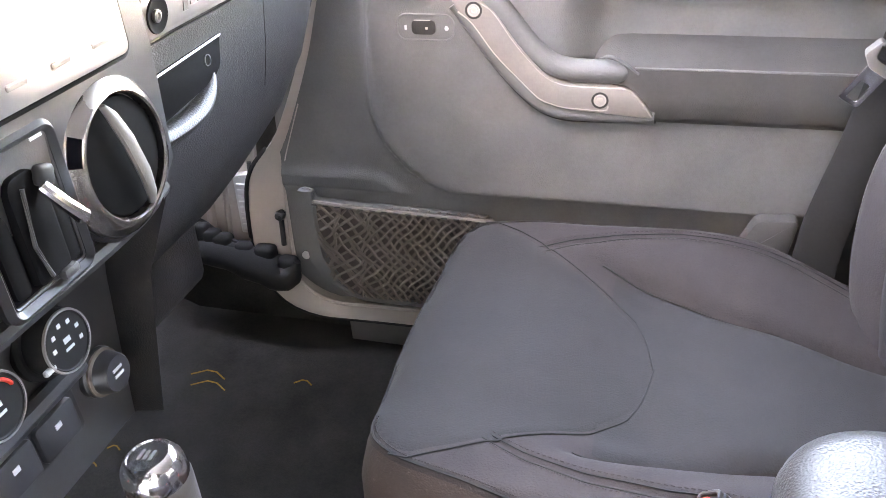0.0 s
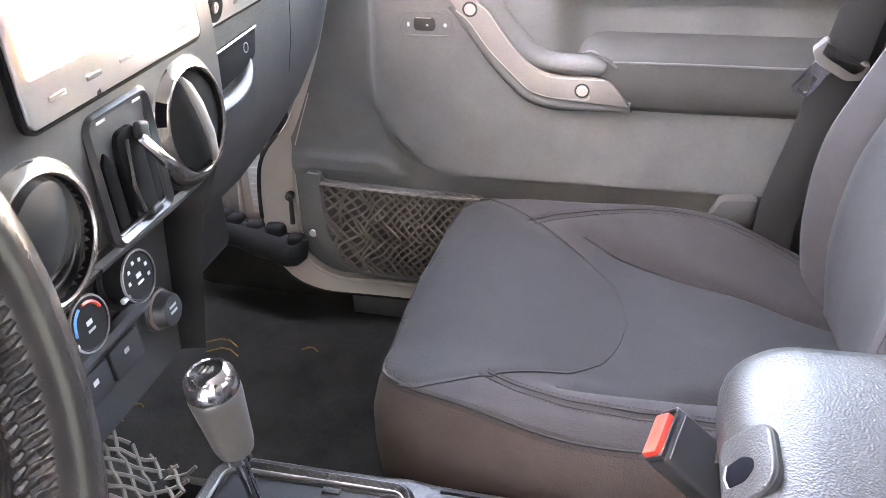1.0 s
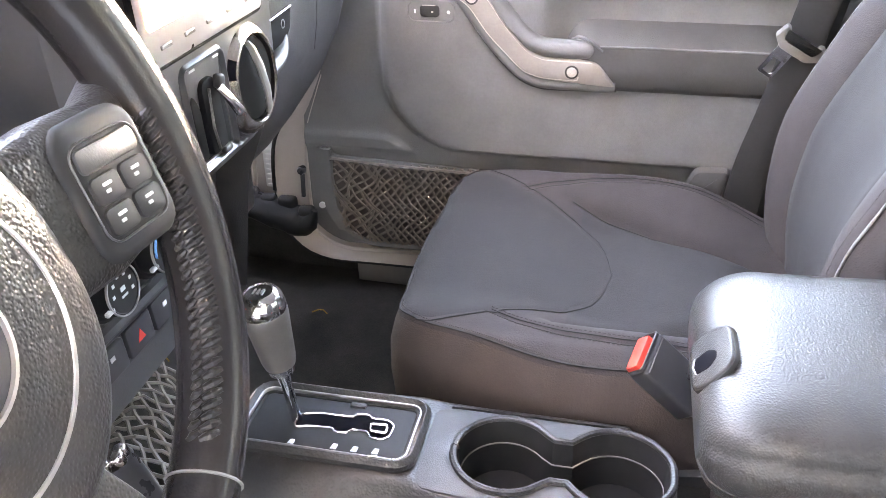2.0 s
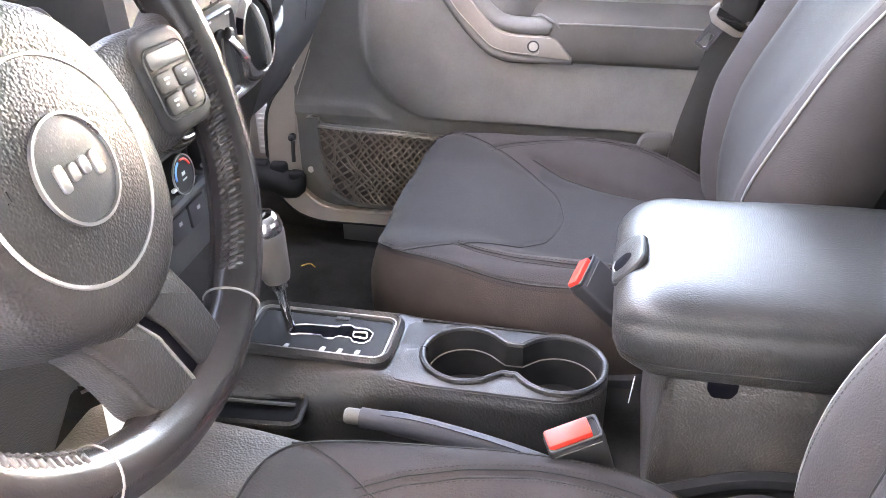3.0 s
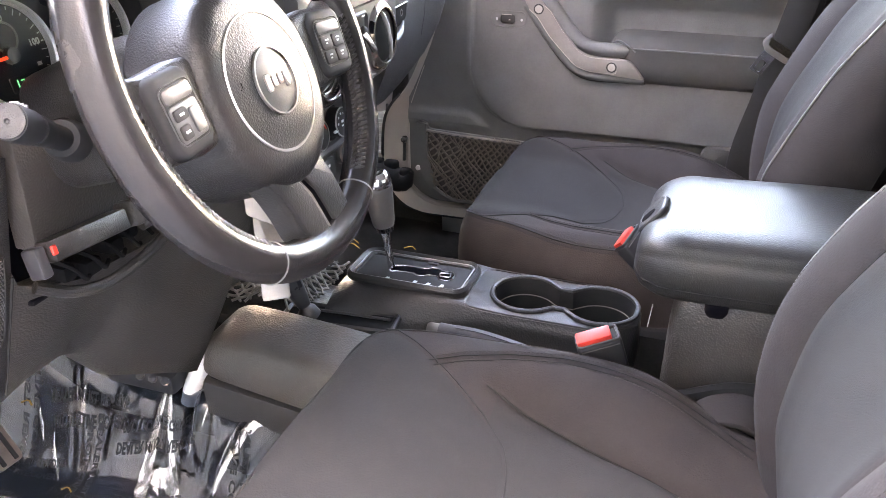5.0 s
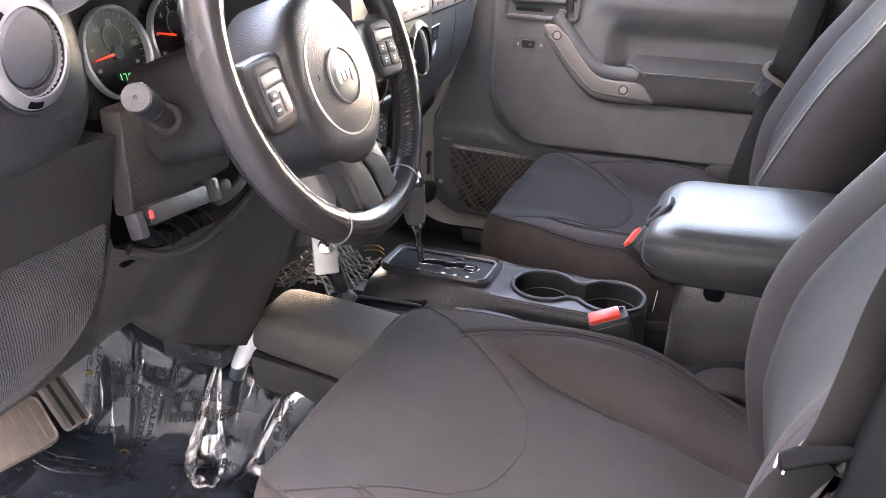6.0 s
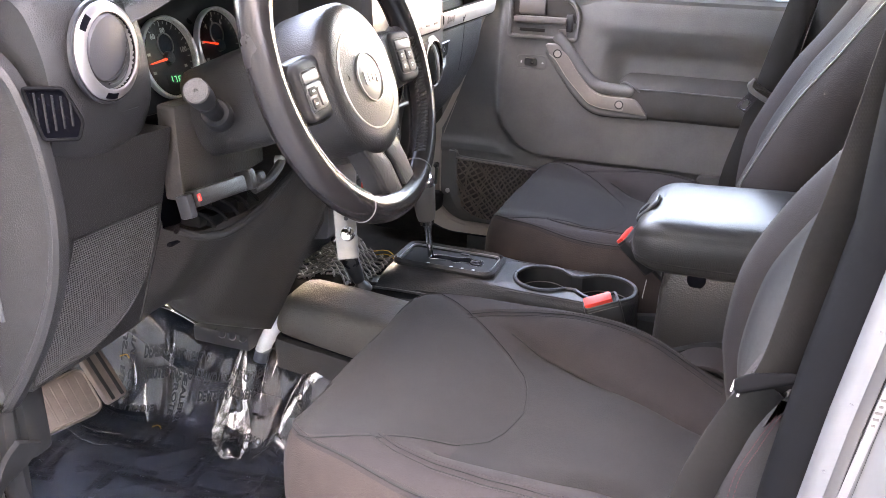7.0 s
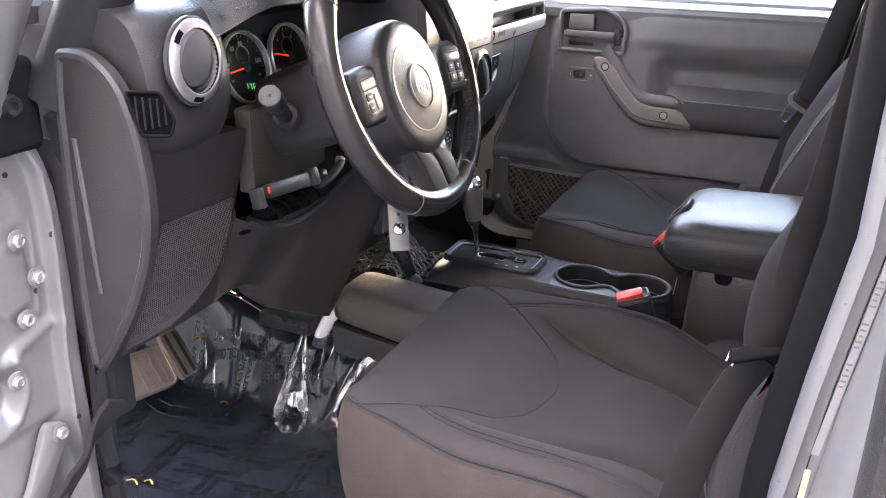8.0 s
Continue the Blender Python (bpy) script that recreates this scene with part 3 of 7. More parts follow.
    inner = [(-0.300, 1.36), (-0.352, 1.20), (-0.368, 1.150), (-0.392, 1.075), (-0.428, 0.980), (-0.449, 0.920), (-0.4535, 0.870), (-0.456, 0.79), (-0.452, 0.735), (-0.400, 0.700), (-0.278, 0.699), (0.36, 0.70)]
    outer = [(-0.335, 1.36), (-0.375, 1.20), (-0.389, 1.150), (-0.410, 1.075), (-0.455, 0.975), (-0.500, 0.918), (-0.516, 0.870), (-0.520, 0.79), (-0.512, 0.735), (-0.448, 0.680), (-0.280, 0.676), (0.36, 0.675)]
    si, so = smooth_path([(a, b, 0) for a, b in inner], 5), smooth_path([(a, b, 0) for a, b in outer], 5)
    rings = []
    for a, b in zip(si, so):
        c = a.lerp(b, 0.5)
        rings.append([(a.x, 0.685, a.y), (a.lerp(c, 0.15).x, 0.672, a.lerp(c, 0.15).y), (c.x, 0.664, c.y), (b.lerp(c, 0.15).x, 0.660, b.lerp(c, 0.15).y), (b.x, 0.664, b.y), (b.x, 0.72, b.y), (a.x, 0.72, a.y)])
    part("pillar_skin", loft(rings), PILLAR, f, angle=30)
    part("weatherstrip", tube([(v.x, 0.664, v.y) for v in so[22:]], 0.0045, 6), RUBBER, f)
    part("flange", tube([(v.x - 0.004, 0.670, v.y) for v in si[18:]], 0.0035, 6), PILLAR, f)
    part("pin", lathe([(0, -0.008), (0.006, -0.008), (0.008, 0), (0.006, 0.006), (0, 0.008)], plane_at((-0.464, 0.655, 0.850), (1, 0, 0), (0, -1, 0)), 14), SMOOTH, f)
    part("pin_stem", tube([(-0.464, 0.657, 0.846), (-0.466, 0.657, 0.80)], 0.004, 8), SMOOTH, f)
    # cowl side: inner metal with a ribbed bracket, and the rubber door check below it
    k = thing("cowl_side_panel", (-0.57, 0.69, 0.8), "bare silver metal cowl side with a ribbed bracket", "panel", kind="structure")
    part("panel", slab(round_poly([(-0.80, 0.59), (-0.34, 0.59), (-0.34, 0.70), (-0.47, 0.73), (-0.47, 0.92), (-0.42, 1.02), (-0.36, 1.20), (-0.31, 1.36), (-0.80, 1.38)], 0.01), 0.012, plane_at((0, 0.712, 0), (1, 0, 0), (0, -1, 0)), 0.004), CARPET, k)
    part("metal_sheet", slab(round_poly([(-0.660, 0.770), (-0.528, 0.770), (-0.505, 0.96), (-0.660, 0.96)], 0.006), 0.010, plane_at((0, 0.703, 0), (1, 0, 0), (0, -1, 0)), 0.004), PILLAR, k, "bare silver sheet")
    for x, w in ((-0.600, 0.012), (-0.572, 0.008)):
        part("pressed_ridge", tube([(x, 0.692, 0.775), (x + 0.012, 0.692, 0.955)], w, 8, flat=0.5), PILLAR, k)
    part("bracket", slab(round_poly([(-0.545, 0.80), (-0.522, 0.80), (-0.518, 0.90), (-0.545, 0.895)], 0.004), 0.02, plane_at((0, 0.700, 0), (1, 0, 0), (0, -1, 0)), 0.003), STEEL, k)
    for i in range(9):
        part("rib", box((-0.531, 0.679, 0.806 + i * 0.0095), (0.018, 0.003, 0.004), 0.001, 1), STEEL, k)
    part("edge_rod", tube([(-0.512, 0.678, 0.92), (-0.520, 0.676, 0.79)], 0.0035, 8), SMOOTH, k)
    c = thing("door_check", (-0.52, 0.66, 0.76), "black rubber door check boot by the far sill", "door check")
    rnd = random.Random(21)
    for i in range(9):
        x, y, z = -0.605 + 0.018 * i, 0.668 - 0.002 * i, 0.800 - 0.004 * i
        sz = (0.024 + 0.010 * rnd.random(), 0.022, 0.026 + 0.022 * rnd.random())
        part("boot_fold", box((x, y, z - 0.012 + 0.014 * rnd.random()), sz, 0.008, 3), RUBBER, c)
    part("boot", tube(smooth_path([(-0.66, 0.672, 0.772), (-0.58, 0.665, 0.772), (-0.51, 0.655, 0.760), (-0.466, 0.650, 0.752), (-0.446, 0.650, 0.778)], 4), [0.016, 0.02, 0.022, 0.024, 0.025, 0.024, 0.026, 0.028, 0.027, 0.026, 0.028, 0.026, 0.024, 0.020, 0.014, 0.010, 0.006], 12), RUBBER, c)
    for i in range(4):
        part("cable", tube(smooth_path([(-0.66 + 0.01 * i, 0.690, 0.84 - 0.01 * i), (-0.60, 0.676, 0.80 + 0.004 * i), (-0.54, 0.662, 0.792 - 0.006 * i), (-0.48, 0.655, 0.775)], 5), 0.0045, 7), KNOB, c)


# ---- far door ----
def build_far_door():
    d = thing("door_1", (-0.05, 0.70, 0.70), "closed dark grey front door with a net pocket", "door", kind="structure")
    # door card: a skin that swells and carries the recesses
    ybase = 0.685
    nx = 110
    x0, x1, z0, z1 = -0.455, 0.335, 0.700, 1.292
    levels = sorted({round(z0 + (z1 - z0) * j / 84, 5) for j in range(85)} | {round(0.894 + 0.0015 * j, 5) for j in range(20)})

    def depth(x, z):
        y = ybase - 0.018 * sstep(0.70, 0.80, z) + 0.012 * sstep(1.2, 1.30, z)
        # raised upper card with a rounded lower front corner and a crisp lower lip
        edge = lerp(((0.905, -0.195), (0.910, -0.215), (0.920, -0.242), (0.935, -0.264), (0.969, -0.292), (1.008, -0.306), (1.057, -0.309), (1.142, -0.306), (1.29, -0.304)), z)
        low = 0.9085 + 0.02 * sstep(0.22, 0.33, x) ** 2
        y -= 0.022 * sstep(edge - 0.014, edge + 0.006, x) * sstep(low - 0.005, low + 0.002, z)
        y += 0.004 * math.exp(-((z - low + 0.012) / 0.010) ** 2) * sstep(-0.24, -0.18, x)
        # swelling over the net pocket
        y -= 0.007 * sstep(0.932, 0.912, z + 0.05 * sstep(-0.32, -0.24, x)) * sstep(0.885, 0.90, z)
        # shelf under the sill, and the pad
        y += 0.026 * sstep(1.205, 1.150, z) * sstep(1.035, 1.055, z) * sstep(-0.07, -0.01, x)
        y -= 0.008 * sstep(1.195, 1.225, z) * sstep(1.29, 1.26, z) * sstep(-0.13, -0.06, x)
        return y
    bm = bmesh.new()
    vs = [[bm.verts.new((x0 + (x1 - x0) * i / nx, depth(x0 + (x1 - x0) * i / nx, z), z)) for i in range(nx + 1)] for z in levels]
    for a, b in zip(vs, vs[1:]):
        for i in range(nx):
            bm.faces.new((a[i], a[i + 1], b[i + 1], b[i]))
    bw = [[bm.verts.new((x0, 0.76, z0)), bm.verts.new((x1, 0.76, z0))], [bm.verts.new((x0, 0.76, z1)), bm.verts.new((x1, 0.76, z1))]]
    bm.faces.new((bw[0][0], bw[1][0], bw[1][1], bw[0][1]))
    bm.faces.new([bw[0][0], bw[0][1]] + [v for v in vs[0][::-1]])
    bm.faces.new([bw[1][1], bw[1][0]] + [v for v in vs[-1]])
    bm.faces.new([bw[1][0], bw[0][0]] + [r[0] for r in vs])
    bm.faces.new([bw[0][1], bw[1][1]] + [r[-1] for r in vs[::-1]])
    part("door_card", bm, DOORCARD, d, angle=60)
    part("outer_skin", box((-0.05, 0.79, 0.98), (0.84, 0.05, 0.66), 0.02), PAINT, d)
    # ledge along the window
    part("window_sill", loft([[(x, y, z) for y, z in ((0.652, 1.262), (0.650, 1.282), (0.660, 1.294), (0.70, 1.300), (0.745, 1.298), (0.745, 1.26))] for x in (-0.40, -0.2, 0.1, 0.335)]), DOORCARD, d)
    part("window_frame", tube([(0.325, 0.72, 1.28), (0.40, 0.70, 1.5), (0.44, 0.69, 1.73)], 0.022, 8), RUBBER, d)
    part("window_frame", tube([(-0.385, 0.72, 1.28), (-0.33, 0.70, 1.45), (-0.25, 0.68, 1.72)], 0.022, 8), RUBBER, d)
    g = part("pane", slab(round_poly([(-0.38, 1.29), (0.325, 1.29), (0.43, 1.73), (-0.25, 1.73)], 0.01), 0.004, plane_at((0, 0.722, 0), (1, 0, 0), (0, -1, 0)), 0.001), GLASS, d)
    g.visible_shadow = False
    # arm pad: upright face, crisp edge, top that slopes gently back, rounded front end
    prof = [(0.712, 1.128), (0.690, 1.127), (0.672, 1.122), (0.656, 1.113), (0.643, 1.103), (0.6360, 1.0965), (0.6335, 1.0925), (0.6328, 1.088), (0.6332, 1.060), (0.6350, 1.034), (0.642, 1.025), (0.664, 1.020), (0.720, 1.020)]
    rings = []
    for x, k, q in ((-0.036, 0.40, 0.60), (-0.030, 0.62, 0.78), (-0.018, 0.82, 0.92), (-0.004, 0.94, 1.0), (0.012, 1.0, 1.0), (0.10, 1.0, 1.0), (0.20, 1.0, 1.0), (0.335, 1.0, 1.0)):
        rings.append([(x, 0.712 + (y - 0.712) * k, 1.070 + (z - 1.070) * q) for y, z in prof])
    part("arm_pad", loft(rings), PADVINYL, d, angle=60)
    # edge and curl use the paler door plastic as painted highlights
    part("pad_edge", tube([(0.020, 0.6335, 1.0915), (0.10, 0.6335, 1.0925), (0.335, 0.6335, 1.0925)], 0.0016, 8), DOORCARD, d, "crisp pad edge, paler to look lit")
    part("pad_curl", tube(smooth_path([(-0.021, 0.640, 1.100), (-0.008, 0.634, 1.1045), (0.007, 0.632, 1.098), (0.025, 0.6325, 1.085)], 5), [0.0010] * 3 + [0.0022] * 9 + [0.0016] * 4, 7), DOORCARD, d, "curled end of the pad")
    # pull handle: a flat grip between two rounded ribs
    hm = plane_at((0, 0.654, 0), (1, 0, 0), (0, -1, 0))
    grip = round_poly([(-0.196, 1.176), (-0.164, 1.176), (-0.156, 1.165), (-0.141, 1.154), (-0.116, 1.119), (-0.085, 1.085), (-0.064, 1.0735), (-0.044, 1.0708), (0.012, 1.070), (0.022, 1.065), (0.047, 1.034), (-0.010, 1.038), (-0.056, 1.0415), (-0.074, 1.046), (-0.090, 1.053), (-0.116, 1.078), (-0.142, 1.105), (-0.167, 1.139), (-0.184, 1.154)], 0.007, 4)
    h = part("pull_handle", slab(grip, 0.028, hm, 0.0022, 3), TAUPE, d, "taupe plastic grip", angle=60)
    low = smooth_path([(-0.184, 0, 1.152), (-0.167, 0, 1.1385), (-0.142, 0, 1.1045), (-0.116, 0, 1.0775), (-0.090, 0, 1.0525), (-0.074, 0, 1.0455), (-0.056, 0, 1.0415), (-0.015, 0, 1.0395)], 4)
    # edge lines take a paler colour for the highlight along them
    part("grip_line", tube([(v.x, 0.6268, v.z + 0.0022) for v in low] + [(-0.0085, 0.6262, 1.0432), (-0.0072, 0.6262, 1.0480)], 0.0011, 6), PILLAR, h, "raised edge line, paler for its highlight")
    upline = smooth_path([(-0.156, 0, 1.165), (-0.141, 0, 1.154), (-0.116, 0, 1.119), (-0.085, 0, 1.085), (-0.064, 0, 1.0738), (-0.044, 0, 1.0712), (0.012, 0, 1.0704)], 4)
    part("grip_line", tube([(v.x - 0.0010, 0.6266, v.z - 0.0012) for v in upline], 0.0007, 5), PILLAR, h, "raised edge line, paler for its highlight")
    upper = smooth_path([(-0.172, 0, 1.196), (-0.146, 0, 1.166), (-0.126, 0, 1.141), (-0.101, 0, 1.1105), (-0.077, 0, 1.0915), (-0.052, 0, 1.0850), (-0.022, 0, 1.0842), (0.004, 0, 1.0835), (0.013, 0, 1.0800)], 4)
    part("rib", tube([(v.x, 0.6420, v.z) for v in upper], [0.0140] * 26 + [0.0138, 0.0135, 0.0130, 0.0124, 0.0115, 0.0095, 0.0060], 16), DOORCARD, h, "rounded grey upper rib", angle=70)
    under = smooth_path([(-0.190, 0, 1.1605), (-0.168, 0, 1.133), (-0.142, 0, 1.0975), (-0.117, 0, 1.069), (-0.091, 0, 1.0450), (-0.066, 0, 1.0345), (-0.037, 0, 1.0325), (0.006, 0, 1.0325), (0.046, 0, 1.0320)], 4)
    part("rib", tube([(v.x, 0.6385, v.z) for v in under], 0.0088, 14), DOORCARD, h, "rounded grey lower rib", angle=70)
    # dark strip stands in for the shade below the lower rib
    part("rib_shadow", tube([(v.x - 0.0008, 0.6425, v.z - 0.0008) for v in smooth_path([(-0.171, 0, 1.125), (-0.145, 0, 1.0895), (-0.119, 0, 1.0595), (-0.092, 0, 1.036), (-0.066, 0, 1.0255), (-0.037, 0, 1.0235), (0.049, 0, 1.026)], 4)], 0.0024, 6), TRIM, h, "dark strip painted as shade under the rib")
    for bx, by, bz in ((-0.165, 0.6262, 1.156), (-0.017, 0.6262, 1.0545)):
        n = part("bolt", lathe([(0, 0), (0.0074, 0), (0.0074, 0.0012), (0.0062, 0.0016), (0.0052, 0.0005), (0.0044, 0.0005), (0.0040, 0.0020), (0.0022, 0.0022), (0.0018, 0.001), (0, 0.001)], plane_at((bx, by, bz), (1, 0, 0), (0, -1, 0)), 20), PILLAR, h)
        part("bolt_recess", lathe([(0.0075, 0), (0.0100, 0), (0.0100, 0.0008), (0.0075, 0.0008)], plane_at((bx, by, bz), (1, 0, 0), (0, -1, 0)), 20), TRIM, n)
    # inner release in its bezel
    ob = round_poly([(-0.290, 1.182), (-0.288, 1.282), (-0.180, 1.290), (-0.138, 1.272), (-0.120, 1.245), (-0.124, 1.180)], 0.014)
    z = plane_at((0, 0.6490, 0), (1, 0, 0), (0, -1, 0))
    rel = part("release_bezel", frame_ring(ob, inset(ob, 0.010), 0.010, z, 0.003), DOORCARD, d)
    part("release_cup", slab(inset(ob, 0.009), 0.0025, z, 0.001), TRIM, rel)
    part("release_lever", box((-0.212, 0.637, 1.226), (0.122, 0.012, 0.016), 0.004), GRAYBEAM, rel)
    part("lever_block", box((-0.232, 0.641, 1.254), (0.062, 0.010, 0.036), 0.005), GRAYBEAM, rel)
    part("lever_block", box((-0.145, 0.641, 1.222), (0.016, 0.010, 0.04), 0.004), SMOOTH, rel)
    part("slot", box((-0.232, 0.6455, 1.202), (0.06, 0.004, 0.008), 0.0015), TRIM, rel)
    part("lock_slide", box((-0.160, 0.642, 1.200), (0.020, 0.010, 0.016), 0.003), GRAYBEAM, rel)
    # lock switch: flush grey rocker in a grey bezel
    o = rrect(0.074, 0.034, 0.013)
    sp = plane_at((-0.229, 0.6480, 1.130), (1, 0, 0), (0, -1, 0))
    sw = part("lock_switch", frame_ring(o, inset(o, 0.0035), 0.004, sp, 0.0016), DOORCARD, d)
    part("switch_bed", slab(inset(o, 0.003), 0.0026, sp, 0.0006), PADVINYL, sw)
    part("rocker", slab(rrect(0.030, 0.018, 0.006), 0.0026, sp @ pose(-0.002, 0, 0.0022), 0.0012), TRIM, sw)
    part("rocker_edge", box((-0.003, 0.0085, 0.0050), (0.020, 0.0010, 0.0006), 0, 1, sp), PILLAR, sw)
    for dx, w, hh in ((-0.0245, 0.0030, 0.0055), (0.0262, 0.0030, 0.0050), (0.0262, 0.0050, 0.0022), (0.002, 0.0030, 0.0026)):
        part("mark", box((dx, -0.001, 0.0030 if abs(dx) > 0.01 else 0.0050), (w, hh, 0.0006), 0, 1, sp), MARK if abs(dx) > 0.01 else PILLAR, sw)
    # net pocket
    fr = [(-0.428, 0.892), (-0.414, 0.892), (-0.410, 0.876), (-0.150, 0.868), (-0.150, 0.716), (-0.355, 0.716), (-0.40, 0.742), (-0.424, 0.80)]
    part("pocket_frame", tube([(x, 0.661, z2) for x, z2 in round_poly(fr, 0.02)], 0.005, 6, closed=True), DOORCARD, d)
    part("pocket_post", ribbon([(-0.420, 0.657, 0.893), (-0.421, 0.657, 0.84), (-0.415, 0.658, 0.785), (-0.395, 0.659, 0.745)], 0.022, 0.012, (1, 0, 0)), DOORCARD, d)
    bag = round_poly(fr[1:], 0.02)
    part("pocket_back", slab([(x, z2) for x, z2 in bag], 0.004, plane_at((0, 0.668, 0), (1, 0, 0), (0, -1, 0)), 0.001), CARDBACK, d, "woven brown pocket cloth")
    part("pocket_hem", tube([(-0.412, 0.655, 0.876), (-0.33, 0.650, 0.873), (-0.15, 0.652, 0.868)], 0.0035, 6), NETTING, d)
    for k in range(15):
        part("hem_stitch", box((-0.405 + 0.017 * k, 0.6470, 0.8755 - 0.0005 * k), (0.0085, 0.0016, 0.0020), 0.0005, 1), TRIM, d)
    cords = []
    lo = lambda x: lerp(((-0.41, 0.80), (-0.395, 0.750), (-0.355, 0.722), (-0.15, 0.720)), x)
    for fam in (1, -1):
        for k in range(-26, 34):
            pts = []
            for i in range(33):
                z2 = 0.714 + 0.160 * i / 32
                u = (z2 - 0.714)
                x = -0.42 + 0.0138 * k + fam * u * (0.95 if fam > 0 else 0.80) + (0.14 if fam < 0 else 0)
                x += 0.0018 * math.sin(170 * z2 + k) + 0.0080 * math.sin(60 * x + 45 * z2 + k) * sstep(-0.26, -0.40, x)
                if -0.408 < x < -0.155 and z2 > lo(x):
                    pts.append((x, 0.6555 - 0.005 * math.sin((z2 - 0.714) / 0.16 * math.pi) - 0.0018 * fam * math.cos(90 * z2), z2))
                elif len(pts) > 2:
                    cords.append(pts)
                    pts = []
            if len(pts) > 2:
                cords.append(pts)
    part("net", join(*[tube(c, 0.0020 if i % 2 else 0.0024, 5) for i, c in enumerate(cords)]), NETTING, d, "stretched elastic cord net", kind="stuff")
    part("screw", lathe([(0, 0), (0.006, 0), (0.006, 0.003), (0, 0.004)], plane_at((-0.432, 0.656, 0.787), (1, 0, 0), (0, -1, 0)), 12), STEEL, d)


# ---- seats ----
SEAT_Y, SEAT_Y_FAR = -0.405, 0.335
W_INSERT = ((-0.172, 0.190), (-0.12, 0.196), (-0.09, 0.180), (-0.06, 0.160), (-0.036, 0.143), (0.014, 0.110), (0.045, 0.076), (0.058, 0.045), (0.066, 0.0))
BOLSTER = ((-0.07, 0.150), (-0.03, 0.172), (0.02, 0.188), (0.08, 0.196), (0.14, 0.194), (0.20, 0.186), (0.25, 0.176), (0.29, 0.166))


def cushion_height(s, v):
    fr = sstep(0.07, -0.07, s)
    a = abs(v)
    z = 0.893 + 0.028 * fr + (0.042 - 0.030 * fr) * sstep(0.10, 0.19, a)
    z -= 0.035 * sstep(0.16, 0.33, s)
    z -= 0.020 * sstep(-0.13, -0.19, s) ** 1.5
    z -= 0.016 * sstep(0.205, 0.245, a + 0.030 * sstep(0.12, 0.30, s))
    z -= 0.016 * sstep(0.10, 0.30, s) * sstep(0.11, 0.18, a)
    c = 0.150 - 0.055 * sstep(-0.03, 0.26, s)
    z -= 0.009 * math.exp(-((a - c + 0.004) / 0.013) ** 2) * sstep(-0.02, 0.06, s) + (0.006 * math.exp(-((a - c) / 0.008) ** 2) + 0.0035 * math.exp(-((a - c) / 0.0035) ** 2)) * sstep(-0.02, 0.06, s)
    z -= 0.0035 * math.exp(-((a - lerp(BOLSTER, s)) / 0.0045) ** 2) * sstep(-0.075, -0.05, s)
    z += 0.0012 * math.sin(31 * s + 9 * v) * math.sin(23 * v + 5 * s)
    return z


def build_backrest(seat, yc, edge):
    """A backrest whose front side edges follow the given (height, x) line: recessed middle, proud bolsters, flat sides."""
    half_plan = [(0.0, 0.030), (0.05, 0.030), (0.085, 0.0275), (0.108, 0.0235), (0.119, 0.0215), (0.1245, 0.0250), (0.130, 0.0175), (0.148, 0.0045), (0.166, -0.0015), (0.180, -0.0010), (0.1885, 0.0020),
                 (0.1935, 0.0062), (0.204, 0.016), (0.219, 0.036), (0.227, 0.070), (0.224, 0.106), (0.205, 0.131), (0.165, 0.143), (0.08, 0.147), (0.0, 0.148)]
    levels = [0.865 + 0.585 * i / 44 for i in range(45)]
    line = smooth_path([(z, x, 0) for z, x in edge], 6)
    table = [(p.x, p.y) for p in line]

    def place(v, dx, z):
        k = lerp(((0.865, 0.90), (0.93, 0.97), (1.0, 1.0), (1.33, 1.0), (1.40, 0.93), (1.43, 0.84), (1.45, 0.70)), z)
        d = lerp(((0.865, 0.75), (0.95, 0.95), (1.05, 1.0), (1.36, 0.95), (1.43, 0.70), (1.45, 0.45)), z)
        back = 0.03 * sstep(1.36, 1.45, z)
        soft = 0.0009 * math.sin(17 * z + 40 * v) * math.sin(11 * v + 29 * z)
        return (lerp(table, z) + back + (0.03 + (dx - 0.03) * d) + soft, yc + v * k, z)
    rings = []
    for z in levels:
        rings.append([place(v, dx, z) for v, dx in half_plan] + [place(-v, dx, z) for v, dx in half_plan[-2:0:-1]])
    back = part("backrest", loft(rings), FABRIC, seat, "charcoal cloth backrest with piped bolsters", angle=70)
    strip = [(-0.1235 + 0.247 * i / 24) for i in range(25)]

    def front(v):
        return lerp(half_plan[:11], abs(v))
    part("insert", loft([[place(v, front(v) - 0.0012 * sstep(0.1235, 0.115, abs(v)) + 0.0004, z) for v in strip] for z in levels[2:42]], closed=False), INSERT, back, "smooth charcoal cloth insert", angle=70)
    for sg in (-1, 1):
        part("side_piping", tube([place(sg * 0.1915, 0.0030, z) for z in levels[1:43]], 0.0014, 6), PIPING, back, "pale grey piping")
        part("bolster_seam", tube([place(sg * 0.1250, 0.0243, z) for z in levels[1:43]], 0.0013, 5), SEAM, back)
        bms = []
        for z0, z1 in zip(levels[1:42], levels[2:43]):
            for k in range(3):
                a, b = z0 + (z1 - z0) * k / 3, z0 + (z1 - z0) * (k + 0.62) / 3
                bms.append(tube([place(sg * 0.1790, -0.0011, a), place(sg * 0.1790, -0.0011, b)], 0.0006, 4))
        part("bolster_stitching", join(*bms), THREAD, back, kind="stuff")


